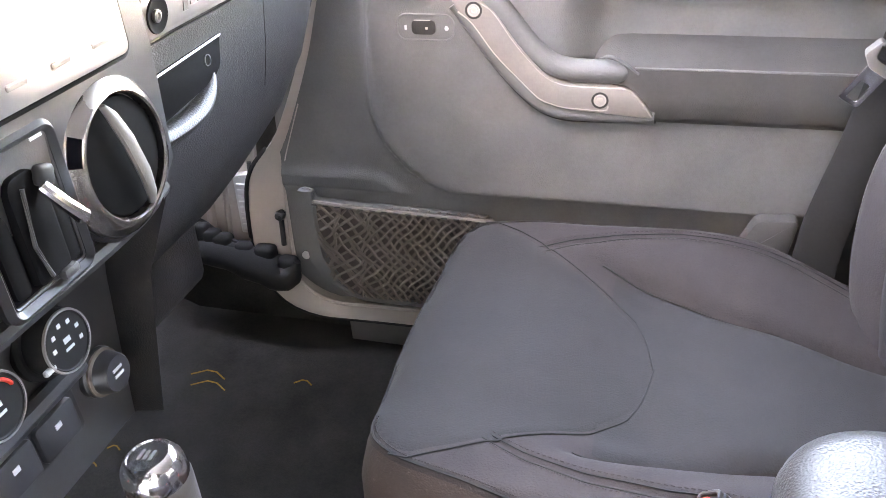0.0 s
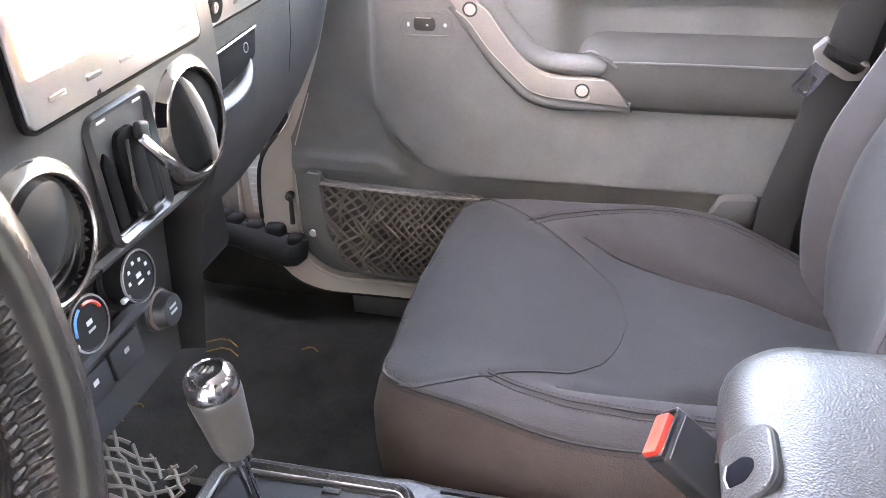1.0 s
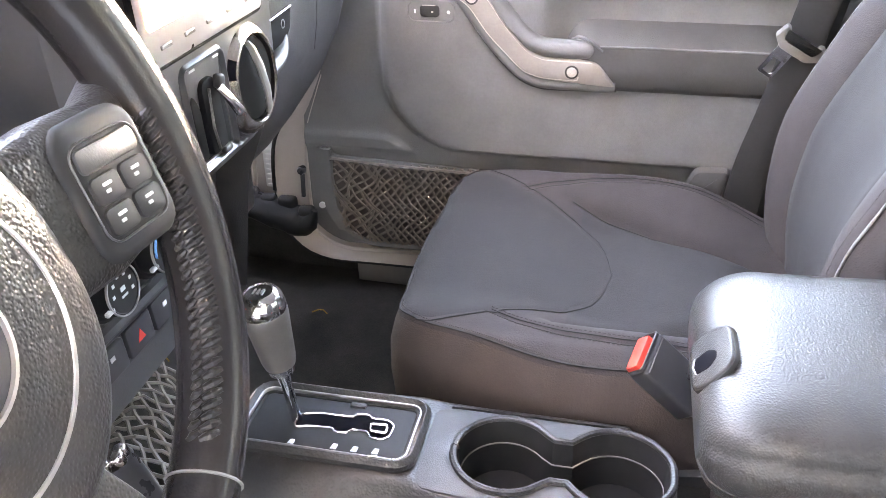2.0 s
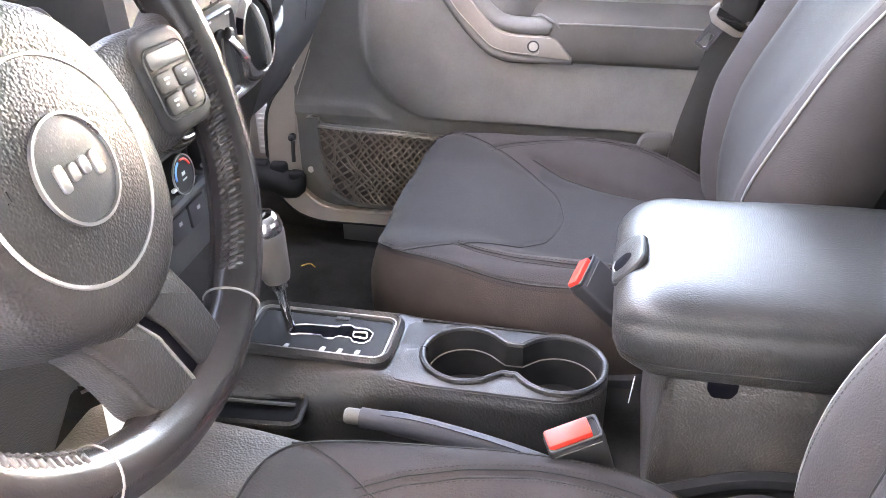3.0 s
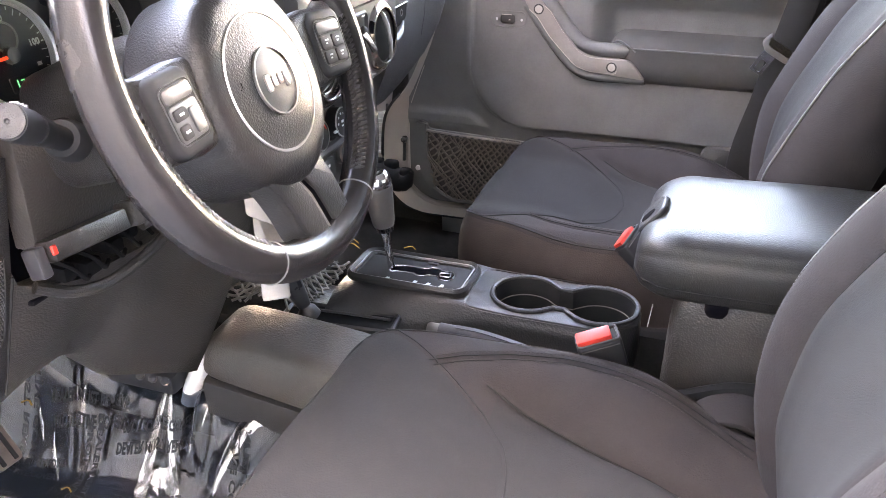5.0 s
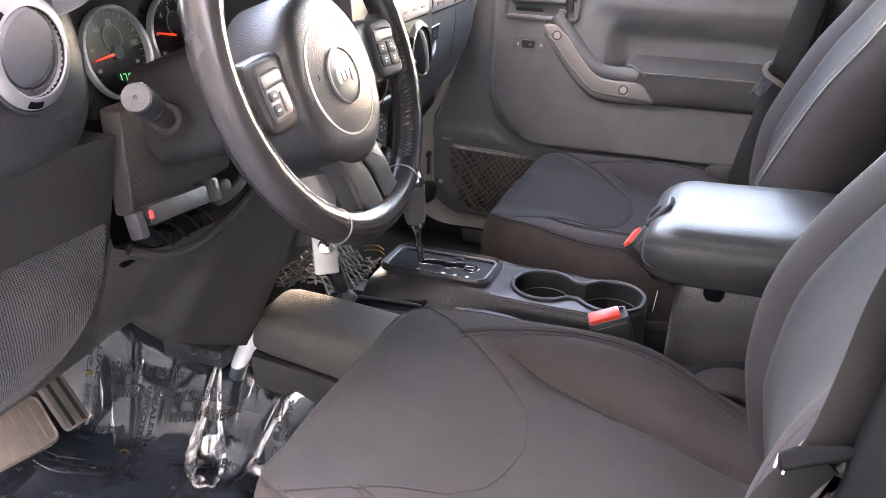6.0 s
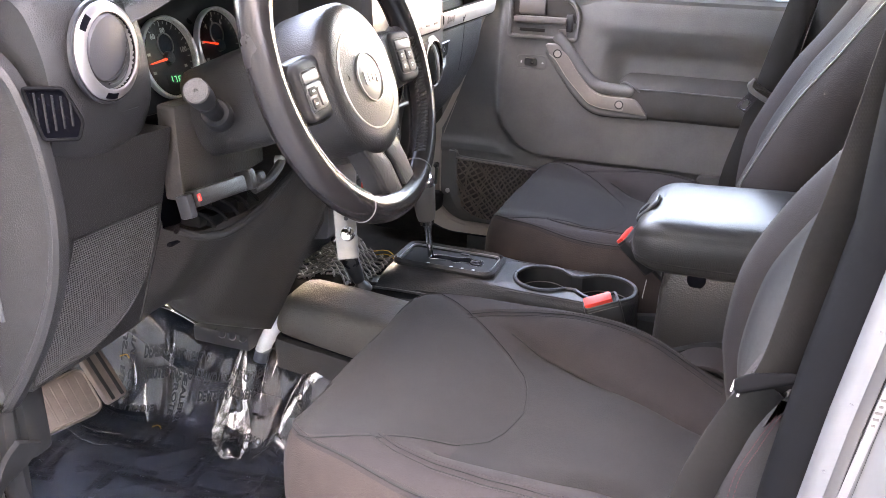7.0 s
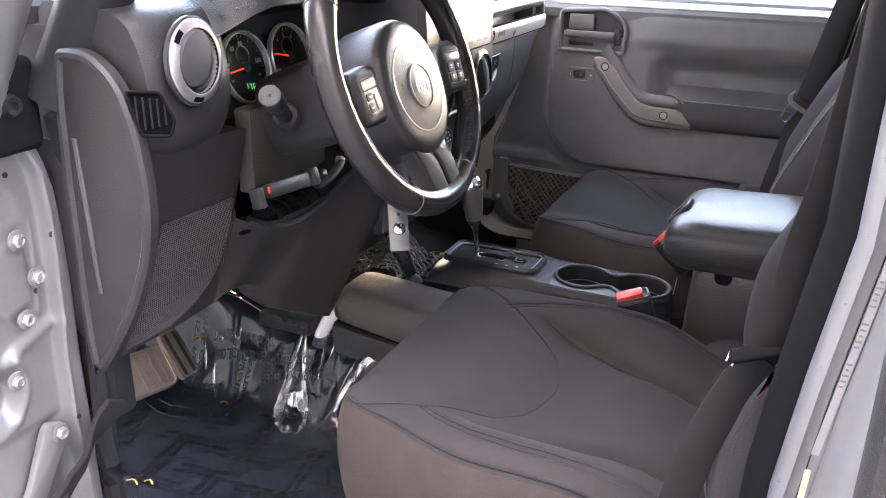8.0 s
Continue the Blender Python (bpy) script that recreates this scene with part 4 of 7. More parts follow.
def build_seat(yc, lean, label):
    seat = thing("front_seat", (0.05, yc, 0.64), label, "seat", "front seats")
    out = round_poly([(-0.170, -0.195), (-0.186, 0.0), (-0.170, 0.195), (0.02, 0.238), (0.16, 0.236), (0.34, 0.205), (0.34, -0.205), (0.16, -0.236), (0.02, -0.238)], 0.055, 9)
    out = [tuple(Vector(out[i - 1]).lerp(Vector(out[i]), k / n)) for i in range(len(out)) for n in [max(1, round((Vector(out[i]) - Vector(out[i - 1])).length / 0.008))] for k in range(n)]
    c = Vector((0.09, 0.0))

    def ring(f, zf):
        pts = []
        for x, y in out:
            p = c + (Vector((x, y)) - c) * f
            pts.append((p.x, yc + p.y, zf(p.x, p.y)))
        return pts
    def plan_share(p):
        d = p - c
        best = 9.0
        for i in range(len(out)):
            a, b = Vector(out[i - 1]), Vector(out[i])
            e = b - a
            den = d.x * e.y - d.y * e.x
            if abs(den) < 1e-12:
                continue
            w = a - c
            t = (w.x * e.y - w.y * e.x) / den
            u = (w.x * d.y - w.y * d.x) / den
            if t > 0 and -1e-6 <= u <= 1 + 1e-6:
                best = min(best, t)
        return 1 / best
    top_edge = lambda s, v: cushion_height(s, v) - 0.006
    sides = [ring(0.93, lambda s, v: 0.735), ring(0.975, lambda s, v: 0.755), ring(1.0, lambda s, v: 0.80), ring(1.012, lambda s, v: 0.84),
             ring(1.010, lambda s, v: 0.875), ring(1.0, lambda s, v: cushion_height(s, v) - 0.026), ring(0.986, lambda s, v: cushion_height(s, v) - 0.012), ring(0.975, top_edge)]
    part("side_panel", loft(sides, cap=False), SIDECLOTH, seat, "brown-black cloth side panel")
    tops = [ring(0.975, top_edge), ring(0.968, lambda s, v: cushion_height(s, v) - 0.001)] + [ring(0.96 * (1 - k / 84), cushion_height) for k in range(84)]
    part("cushion", loft(tops + [ring(0.002, cushion_height)], cap=False), FABRIC, seat)
    # smooth middle panel between the two creases
    mid = []
    for i in range(40):
        q = 0.02 + 0.27 * i / 39
        hw = 0.1465 - 0.055 * sstep(-0.03, 0.26, q) - 0.003
        mid.append([(q, yc + hw * u, cushion_height(q, hw * u) + 0.0008) for u in [-1 + 2 * j / 36 for j in range(37)]])
    part("middle_panel", loft(mid, closed=False), INSERT, seat, "smooth charcoal cloth middle")
    # front insert
    rings = []
    for i in range(37):
        s = -0.172 + 0.238 * i / 36
        w = lerp(W_INSERT, s)
        row = []
        for j in range(41):
            u = -1 + 2 * j / 40
            e = min(1, (1 - abs(u)) * w / 0.012, (0.067 - s) / 0.012)
            p = Vector((s, u * w))
            f = plan_share(p)
            lift = cushion_height(s, u * w) - 0.002 + 0.0030 * math.sqrt(max(0, e)) + 0.002 * (1 - u * u) * sstep(0.07, -0.02, s)
            if f > 0.966:
                p = c + (p - c) * (0.966 / f)
                lift = cushion_height(p.x, p.y) - 0.002
            row.append((p.x, yc + p.y, lift))
        rings.append(row)
    part("front_insert", loft(rings, closed=False), INSERT, seat, "smooth charcoal cloth insert")
    rim = [(s, lerp(W_INSERT, s)) for s in [-0.135 + 0.201 * i / 40 for i in range(41)]]
    line = rim + [(s, -w) for s, w in rim[::-1]]
    part("insert_seam", tube([(s, yc + v, cushion_height(s, v) + 0.0006) for s, v in line], 0.0011, 6), SEAM, seat)

    def stitches(line, step=0.0044, r=0.0006):
        bms = []
        for (s0, v0), (s1, v1) in zip(line, line[1:]):
            n = max(1, int(math.hypot(s1 - s0, v1 - v0) / step))
            for k in range(n):
                a, b = k / n, (k + 0.62) / n
                p = (s0 + (s1 - s0) * a, v0 + (v1 - v0) * a)
                q = (s0 + (s1 - s0) * b, v0 + (v1 - v0) * b)
                bms.append(tube([(p[0], yc + p[1], cushion_height(*p) + 0.0008), (q[0], yc + q[1], cushion_height(*q) + 0.0008)], r, 4))
        return join(*bms)
    for sg in (-1, 1):
        crease = [(s, 0.150 - 0.055 * sstep(-0.03, 0.26, s)) for s in [0.005 + 0.28 * i / 44 for i in range(45)]]
        part("panel_seam", tube([(s, yc + sg * v, cushion_height(s, v) + 0.0004) for s, v in crease], 0.0014, 6), SEAM, seat)
        for off in (0.0048, -0.0048):
            part("bolster_seam", tube([(s, yc + sg * (lerp(BOLSTER, s) + off), cushion_height(s, lerp(BOLSTER, s) + off) + 0.0001) for s in [-0.07 + 0.36 * i / 50 for i in range(51)]], 0.0009, 6), SEAM, seat)
        base = [(s, sg * lerp(BOLSTER, s)) for s in [-0.06 + 0.35 * i / 24 for i in range(25)]]
        for off in (0.0085, -0.0085):
            part("bolster_stitching", stitches([(s, v + off) for s, v in base]), THREAD, seat, kind="stuff")
    edge = []
    n = len(out)
    for i in range(n):
        x, y = out[i]
        if x < 0.30:
            p = c + (Vector((x, y)) - c) * 0.955
            edge.append((p.x, p.y))
    k = max(range(len(edge)), key=lambda i: math.hypot(edge[i][0] - edge[i - 1][0], edge[i][1] - edge[i - 1][1]))
    edge = edge[k:] + edge[:k]
    dense = [tuple(v.to_2d()) for v in smooth_path([(a, b, 0) for a, b in edge], 3)]
    part("edge_stitching", stitches(dense), THREAD, seat, kind="stuff")
    part("edge_seam", tube([(a, yc + b, cushion_height(a, b) - 0.0005) for a, b in [(c.x + (p[0] - c.x) * 1.012, p[1] * 1.012) for p in dense]], 0.0015, 5), SEAM, seat)
    build_backrest(seat, yc, lean)
    # plinth, side shield, levers
    part("plinth", box((0.10, yc, 0.69), (0.40, 0.40, 0.12), 0.02), TRIM, seat)
    for sg in (-1, 1):
        part("side_shield", slab(round_poly([(-0.10, 0.70), (0.36, 0.70), (0.38, 0.82), (0.28, 0.83), (0.0, 0.79)], 0.03), 0.03, plane_at((0, yc + sg * 0.215, 0), (1, 0, 0), (0, sg, 0)), 0.008), SMOOTH, seat)
    part("recliner_lever", tube(smooth_path([(0.295, yc - 0.255, 0.86), (0.27, yc - 0.262, 0.875), (0.22, yc - 0.262, 0.87)], 4), 0.008, 8), SMOOTH, seat)
    return seat


def build_belts():
    """Buckles by the console and the webbing at both outer sides."""
    near_m = plane_at((0.1065, -0.1665, 0.9460), (0.90, 0.33, 0.28), (-0.22, -0.30, 0.93))
    far_m = plane_at((0.100, 0.105, 0.947), (0.53, 0.85, 0), (-0.74, 0, 0.67))
    for m, th in ((near_m, 0.024), (far_m, 0.022)):
        o = m.translation
        b = thing("seat_belt_buckle", (o.x + 0.03, o.y, o.z - 0.08), "black seat belt buckle with a red release button", "buckle", "buckles")
        part("body", box((0.002, 0, -0.037), (0.052, th, 0.070), 0.004, 3, m), SMOOTH, b)
        part("release_button", box((-0.002, 0, 0.0015), (0.040, th - 0.006, 0.010), 0.002, 2, m), RED, b, "red release button")
        part("rim", frame_ring(rrect(0.0505, th - 0.0005, 0.004), rrect(0.044, th - 0.0045, 0.003), 0.004, m @ pose(0.002, 0, -0.0025), 0.0008), SMOOTH, b)
        part("button_line", box((0.002, -th / 2 - 0.0003, -0.0075), (0.044, 0.0008, 0.0009), 0, 1, m), GRAYBEAM, b)
        part("stalk", box((0.006, 0, -0.105), (0.036, 0.009, 0.075), 0.003, 2, m), SMOOTH, b)
        part("rivet", lathe([(0, 0), (0.0032, 0), (0.0032, 0.002), (0, 0.003)], m @ plane_at((0.017, -th / 2, -0.056), (1, 0, 0), (0, -1, 0)), 10), STEEL, b)
    # far belt
    f = thing("seat_belt", (0.30, 0.62, 0.70), "black seat belt hanging beside the far seat", "seat belt", "seat belts")
    part("webbing", ribbon(smooth_path([(0.385, 0.645, 1.55), (0.330, 0.622, 1.32), (0.292, 0.604, 1.15), (0.268, 0.595, 1.03), (0.245, 0.595, 0.92), (0.24, 0.60, 0.80)], 6), 0.050, 0.0022, (0.95, -0.3, -0.3)), WEBBING, f)
    part("webbing", ribbon(smooth_path([(0.385, 0.648, 1.55), (0.334, 0.628, 1.32), (0.300, 0.615, 1.12), (0.27, 0.612, 0.98), (0.265, 0.615, 0.80)], 6), 0.050, 0.0022, (0.92, -0.35, -0.2)), WEBBING, f)
    tm = Matrix.Translation((0.278, 0.590, 1.118)) @ Euler((radians(8), radians(30), 0)).to_matrix().to_4x4()
    horn = round_poly([(-0.030, 0.016), (-0.034, -0.004), (-0.020, -0.014), (0.020, -0.014), (0.034, -0.004), (0.030, 0.016), (0.022, 0.014), (0.022, 0.001), (-0.022, 0.001), (-0.022, 0.014)], 0.004)
    tg = part("tongue", slab(horn, 0.012, tm @ plane_at((0, 0.004, 0), (1, 0, 0), (0, -1, 0)), 0.003), GRAYBEAM, f, "grey plastic tongue grip")
    part("tongue_plate", frame_ring(rrect(0.024, 0.046, 0.004, cy=-0.033), rrect(0.012, 0.022, 0.003, cy=-0.040), 0.0025, tm @ plane_at((-0.010, 0.0, 0), (1, 0, 0), (0, -1, 0)), 0.0006), CHROME, tg, "bright steel latch plate")
    part("anchor_cover", slab(round_poly([(0.150, 0.855), (0.215, 0.855), (0.225, 0.915), (0.175, 0.912)], 0.01), 0.02, plane_at((0, 0.645, 0), (1, 0, 0), (0, -1, 0)), 0.005), PADVINYL, f, "grey anchor cover")
    # near belt
    n = thing("seat_belt", (0.32, -0.64, 0.70), "black seat belt hanging at the near door opening", "seat belt", "seat belts")
    part("webbing", ribbon(smooth_path([(0.385, -0.650, 1.60), (0.366, -0.645, 1.44), (0.350, -0.636, 1.30), (0.340, -0.630, 1.24), (0.334, -0.628, 1.19), (0.327, -0.628, 1.145), (0.318, -0.630, 1.115)], 6), 0.040, 0.0016, (0.90, 0.40, -0.10)), WEBBING, n)
    part("webbing", ribbon(smooth_path([(0.322, -0.632, 1.120), (0.303, -0.634, 1.095), (0.282, -0.636, 1.036), (0.270, -0.638, 0.985), (0.255, -0.642, 0.90), (0.24, -0.65, 0.78), (0.235, -0.655, 0.70)], 6), 0.036, 0.0016, (0.92, 0.25, -0.25)), WEBBING, n)
    tm = plane_at((0.312, -0.642, 1.128), (0.9, -0.05, 0.45), (0.1, -0.75, 0.60))
    tg = part("tongue", slab(round_poly([(-0.022, -0.006), (0.026, -0.004), (0.026, 0.004), (-0.008, 0.009), (-0.022, 0.006)], 0.004), 0.008, tm, 0.003, 3), MATT, n, "black plastic tongue grip")
    for k in (0, 1):
        part("tongue_plate", box((-0.020 + 0.006 * k, -0.011 - 0.002 * k, 0.004), (0.0018, 0.010, 0.0012), 0.0004, 1, tm @ pose(0, 0, 0, 0, 0, -32)), SILVER, tg, "bright steel latch plate")
    # padded side of the near seat's hinge, with two stitched lines
    sp = thing("seat_side_pad", (0.31, -0.62, 0.75), "padded black seat side with stitched lines by the belt", "seat pad")
    so = round_poly([(0.290, 0.76), (0.289, 0.98), (0.291, 1.032), (0.303, 1.074), (0.321, 1.106), (0.337, 1.124), (0.345, 1.06), (0.345, 0.76)], 0.015, 5)
    part("pad", slab(so, 0.020, plane_at((0, -0.612, 0), (1, 0, 0), (0, -1, 0)), 0.010, 4), DASH, sp)
    for off in (0.010, 0.0145):
        bms = []
        path = smooth_path([(0.291 + off, -0.6322, 0.93), (0.293 + off, -0.6322, 1.02), (0.305 + off, -0.6322, 1.065), (0.322 + off * 0.6, -0.6322, 1.098)], 14)
        for p, q in zip(path, path[1:]):
            bms.append(tube([p, p.lerp(q, 0.6)], 0.0005, 4))
        part("stitching", join(*bms), REDTHREAD, sp, "dark red stitching", kind="stuff")
    # fabric pull strap of the near seat
    s = thing("seat_release", (0.30, -0.30, 0.86), "folded black cloth strap with a metal rod by the seat hinge", "strap")
    part("strap", ribbon(smooth_path([(0.20, -0.215, 0.865), (0.235, -0.200, 0.895), (0.275, -0.19, 0.90), (0.31, -0.185, 0.88)], 5), 0.05, 0.006, (0.2, 1, 0.1)), FABRIC, s)
    part("rod", tube([(0.255, -0.25, 0.875), (0.305, -0.235, 0.875)], 0.0055, 8), STEEL, s)


# ---- console ----
def build_console():
    """The low console between the seats: sides, top plate, shift gate, two cups."""
    con = thing("center_console", (0.0, 0.01, 0.80), "black grained centre console with shift gate and cup holders", "console")
    # near side, by length: top height, top edge, shoulder, hip, foot
    shape = ((-0.44, 0.800, -0.060, -0.085, 0.795, -0.100, 0.785, -0.118), (-0.345, 0.805, -0.040, -0.085, 0.808, -0.098, 0.800, -0.112), (-0.300, 0.815, -0.038, -0.080, 0.840, -0.092, 0.828, -0.106), (-0.286, 0.878, -0.038, -0.078, 0.866, -0.090, 0.846, -0.104),
             (-0.26, 0.886, -0.037, -0.074, 0.873, -0.087, 0.850, -0.100), (-0.21, 0.886, -0.037, -0.067, 0.869, -0.082, 0.842, -0.094), (-0.175, 0.886, -0.037, -0.060, 0.866, -0.075, 0.838, -0.088),
             (-0.14, 0.886, -0.038, -0.053, 0.866, -0.065, 0.840, -0.082), (-0.11, 0.886, -0.040, -0.049, 0.870, -0.057, 0.850, -0.078), (-0.085, 0.883, -0.043, -0.050, 0.872, -0.055, 0.858, -0.074),
             (-0.05, 0.882, -0.0465, -0.052, 0.874, -0.055, 0.862, -0.072), (0.09, 0.882, -0.0465, -0.052, 0.874, -0.055, 0.862, -0.070), (0.115, 0.882, -0.038, -0.043, 0.874, -0.046, 0.862, -0.060),
             (0.132, 0.881, -0.022, -0.026, 0.872, -0.029, 0.858, -0.042), (0.139, 0.876, -0.004, -0.008, 0.866, -0.010, 0.850, -0.020))
    secs = []
    for x in [-0.44 + 0.579 * i / 90 for i in range(91)]:
        top, e, sy, sz, hy, hz, fy = (lerp([(r[0], r[k]) for r in shape], x) for k in range(1, 8))
        cup = -0.078 < x < 0.128
        inner = min(e + 0.006, -0.0405) if cup and e < -0.0405 else e + 0.004
        near = [(fy, 0.76), (hy - 0.3 * (hy - fy), 0.81), (hy, hz), ((hy + sy) / 2 - 0.001, (hz + sz) / 2 + 0.003), (sy, sz), ((e + sy) / 2 - 0.0005, (top + sz) / 2 + 0.0025), (e - 0.001, top - 0.0008), (inner, top), (inner + 0.002, 0.81 if cup else top)]
        half = min(0.066, 0.012 - e + 0.014) if x < 0.10 else 0.012 - e + 0.003
        far = [(0.012 + half + 0.016, 0.76), (0.012 + half + 0.010, 0.82), (0.012 + half + 0.005, top - 0.020), (0.012 + half + 0.003, top - 0.010), (0.012 + half, top - 0.004), (0.012 + half - 0.002, top - 0.002), (0.012 + half - 0.004, top - 0.0008), (0.012 + half - 0.008, top), (0.012 + half - 0.010, 0.81 if cup else top)]
        secs.append([(x, y, z) for y, z in near] + [(x, y, z) for y, z in far[::-1]])
    part("body", loft(secs), CONSOLE, con, angle=40)
    # shift gate: framed dark plate with a stepped bright slot
    z0 = 0.8865
    cx, cy = -0.188, 0.013
    o = rrect(0.186, 0.098, 0.022, 6)
    m = plane_at((cx, cy, z0), (1, 0, 0), UP)
    part("gate_bezel", frame_ring(o, inset(o, 0.0095), 0.0100, m, 0.0045), CONSOLE, con)
    part("gate_trim", frame_ring(inset(o, 0.0095), inset(o, 0.0112), 0.0072, m, 0.0006), SILVER, con, "thin silver trim")
    part("gate_wall", frame_ring(inset(o, 0.0112), inset(o, 0.0150), 0.0045, m, 0.0012), KEYCAP, con)
    part("gate_plate", slab(inset(o, 0.0145), 0.0025, m, 0.001), KEYCAP, con, "matt black gate plate")
    slot = [(-0.226, 0.010), (-0.220, 0.022), (-0.207, 0.026), (-0.170, 0.027), (-0.167, 0.032), (-0.155, 0.033), (-0.152, 0.028), (-0.136, 0.029), (-0.127, 0.022), (-0.128, 0.006), (-0.134, 0.001), (-0.147, 0.002), (-0.149, 0.009), (-0.166, 0.010), (-0.169, 0.004), (-0.182, 0.003), (-0.185, 0.008), (-0.212, 0.006), (-0.220, 0.002)]
    dense = round_poly(slot, 0.0035, 3)
    part("gate_slot", slab(dense, 0.0004, plane_at((0, 0, z0 + 0.0026), (1, 0, 0), UP), 0.0001), RECESS, con)
    part("gate_slot_rim", tube([(a, b, z0 + 0.0032) for a, b in dense], 0.0010, 6, closed=True), CHROME, con, "bright stepped slot rim")
    pocket = round_poly([(-0.150, 0.020), (-0.134, 0.021), (-0.132, 0.010), (-0.148, 0.010)], 0.003)
    part("gate_lock", tube([(a, b, z0 + 0.0040) for a, b in pocket], 0.0013, 6, closed=True), CHROME, con)
    for a, b in ((-0.218, -0.018), (-0.176, -0.016), (-0.156, -0.016), (-0.136, -0.015)):
        part("gear_mark", join(slab(round_poly([(-0.0030, -0.0035), (0.0030, -0.0035), (0.0034, 0.0035), (-0.0014, 0.0035)], 0.0008), 0.0006, plane_at((a, b, z0 + 0.0027), (1, 0, 0), UP), 0.0002),
                               slab(rrect(0.0062, 0.0011, 0.0003, 2), 0.0006, plane_at((a + 0.001, b - 0.0055, z0 + 0.0027), (1, 0, 0), UP), 0.0002)), MARK, con)
    part("button", box((-0.170, 0.044, z0 + 0.0035), (0.016, 0.006, 0.002), 0.0006), TRIM, con)
    # cup holders: an outline of two joined circles, its rim, walls and floors
    ca, cb, ra, rb = (-0.017, 0.010), (0.086, 0.008), 0.046, 0.0475
    prof = []
    N = 72
    for k in range(N):
        a = 2 * math.pi * k / N
        x = 0.0345 + 0.098 * math.cos(a)
        best = 0.0
        for (qx, _), r in ((ca, ra), (cb, rb)):
            d = r * r - (x - qx) ** 2
            if d > 0:
                best = max(best, math.sqrt(d))
        best = max(best, 0.024 if abs(x - 0.034) < 0.03 else 0.0)
        prof.append((x, 0.009 + math.copysign(best, math.sin(a)) if abs(math.sin(a)) > 1e-6 else 0.009))
    zt = 0.8865
    rim = [(v.x, v.y) for v in smooth_path([(x, y, 0) for x, y in prof], 1)[:N]]
    part("cup_rim", tube([(x, y, zt) for x, y in inset(rim, -0.0028)], 0.0036, 8, closed=True), CONSOLE, con)
    part("cup_wall", loft([[(x, y, z) for x, y in inset(rim, d)] for d, z in ((0.0, zt), (0.002, zt - 0.008), (0.004, zt - 0.04), (0.006, zt - 0.060))], cap=False), KNOB, con)
    part("cup_floor", loft([[(x, y, z) for x, y in inset(rim, d)] for d, z in ((0.005, zt - 0.066), (0.005, zt - 0.060), (0.012, zt - 0.0595))]), KNOB, con)
    part("cup_ring", tube([(x, y, zt - 0.026) for x, y in inset(rim, 0.0031)], 0.0010, 5, closed=True), GRAYBEAM, con, "pale line round the cups")
    part("cup_foil", lathe([(0, 0), (0.005, 0.001), (0.0035, 0.004), (0, 0.005)], plane_at((0.020, -0.022, zt - 0.0595), (1, 0, 0), UP), 10), STEEL, con)
    # top plate round the cups, flush with the body, sky sheen in its colour
    outer = round_poly([(-0.096, -0.0445), (-0.096, 0.066), (0.10, 0.066), (0.128, 0.048), (0.1385, 0.012), (0.126, -0.026), (0.098, -0.0485), (-0.04, -0.0485)], 0.018, 8)
    ring2 = []
    for x, y in rim:
        d = Vector((x - 0.036, y - 0.010))
        d.normalize()
        best = None
        for i in range(len(outer)):
            a, b = Vector(outer[i - 1]), Vector(outer[i])
            e = b - a
            den = d.x * e.y - d.y * e.x
            if abs(den) < 1e-9:
                continue
            w = a - Vector((0.036, 0.010))
            t = (w.x * e.y - w.y * e.x) / den
            u = (w.x * d.y - w.y * d.x) / den
            if t > 0 and -0.001 <= u <= 1.001 and (best is None or t < best):
                best = t
        q = Vector((0.036, 0.010)) + d * best
        r = Vector((x, y)) + d * 0.0052
        if (r - Vector((0.036, 0.010))).length > best:
            q = r
        ring2.append((q.x, q.y))
    part("top_plate", loft([[(x, y, zt - 0.010) for x, y in inset(ring2, -0.0015)], [(x, y, zt - 0.0035) for x, y in ring2], [(x, y, zt - 0.0025) for x, y in inset(ring2, 0.002)],
                            [(x, y, zt - 0.0025) for x, y in inset(rim, -0.0045)], [(x, y, zt - 0.001) for x, y in inset(rim, -0.002)]], cap=False), PLATE, con, "satin top plate, greyed for the sky it reflects")
    # hand brake lever lying along the near side
    hb = thing("hand_brake", (0.0, -0.10, 0.84), "black hand brake lever beside the console", "hand brake")
    part("grip", tube(smooth_path([(-0.108, -0.098, 0.871), (-0.06, -0.100, 0.870), (0.02, -0.104, 0.860), (0.10, -0.108, 0.842)], 5), [0.0105] * 4 + [0.0120] * 8 + [0.0125] * 4, 14), FLAPGREY, hb)
    part("grip_inlay", ribbon(smooth_path([(-0.085, -0.100, 0.8825), (-0.04, -0.1015, 0.8815), (0.03, -0.105, 0.871), (0.09, -0.108, 0.857)], 5), 0.007, 0.0012, (0, 1, 0.05)), FLAPGREY, hb)
    part("button", lathe([(0, 0), (0.0085, 0), (0.0085, 0.014), (0.0070, 0.017), (0, 0.017)], plane_at((-0.108, -0.098, 0.871), (0, 1, 0), (-1, 0, 0)), 18), GRAYBEAM, hb)
    part("boot", box((0.11, -0.105, 0.82), (0.10, 0.03, 0.06), 0.012), RUBBER, hb)
    return con


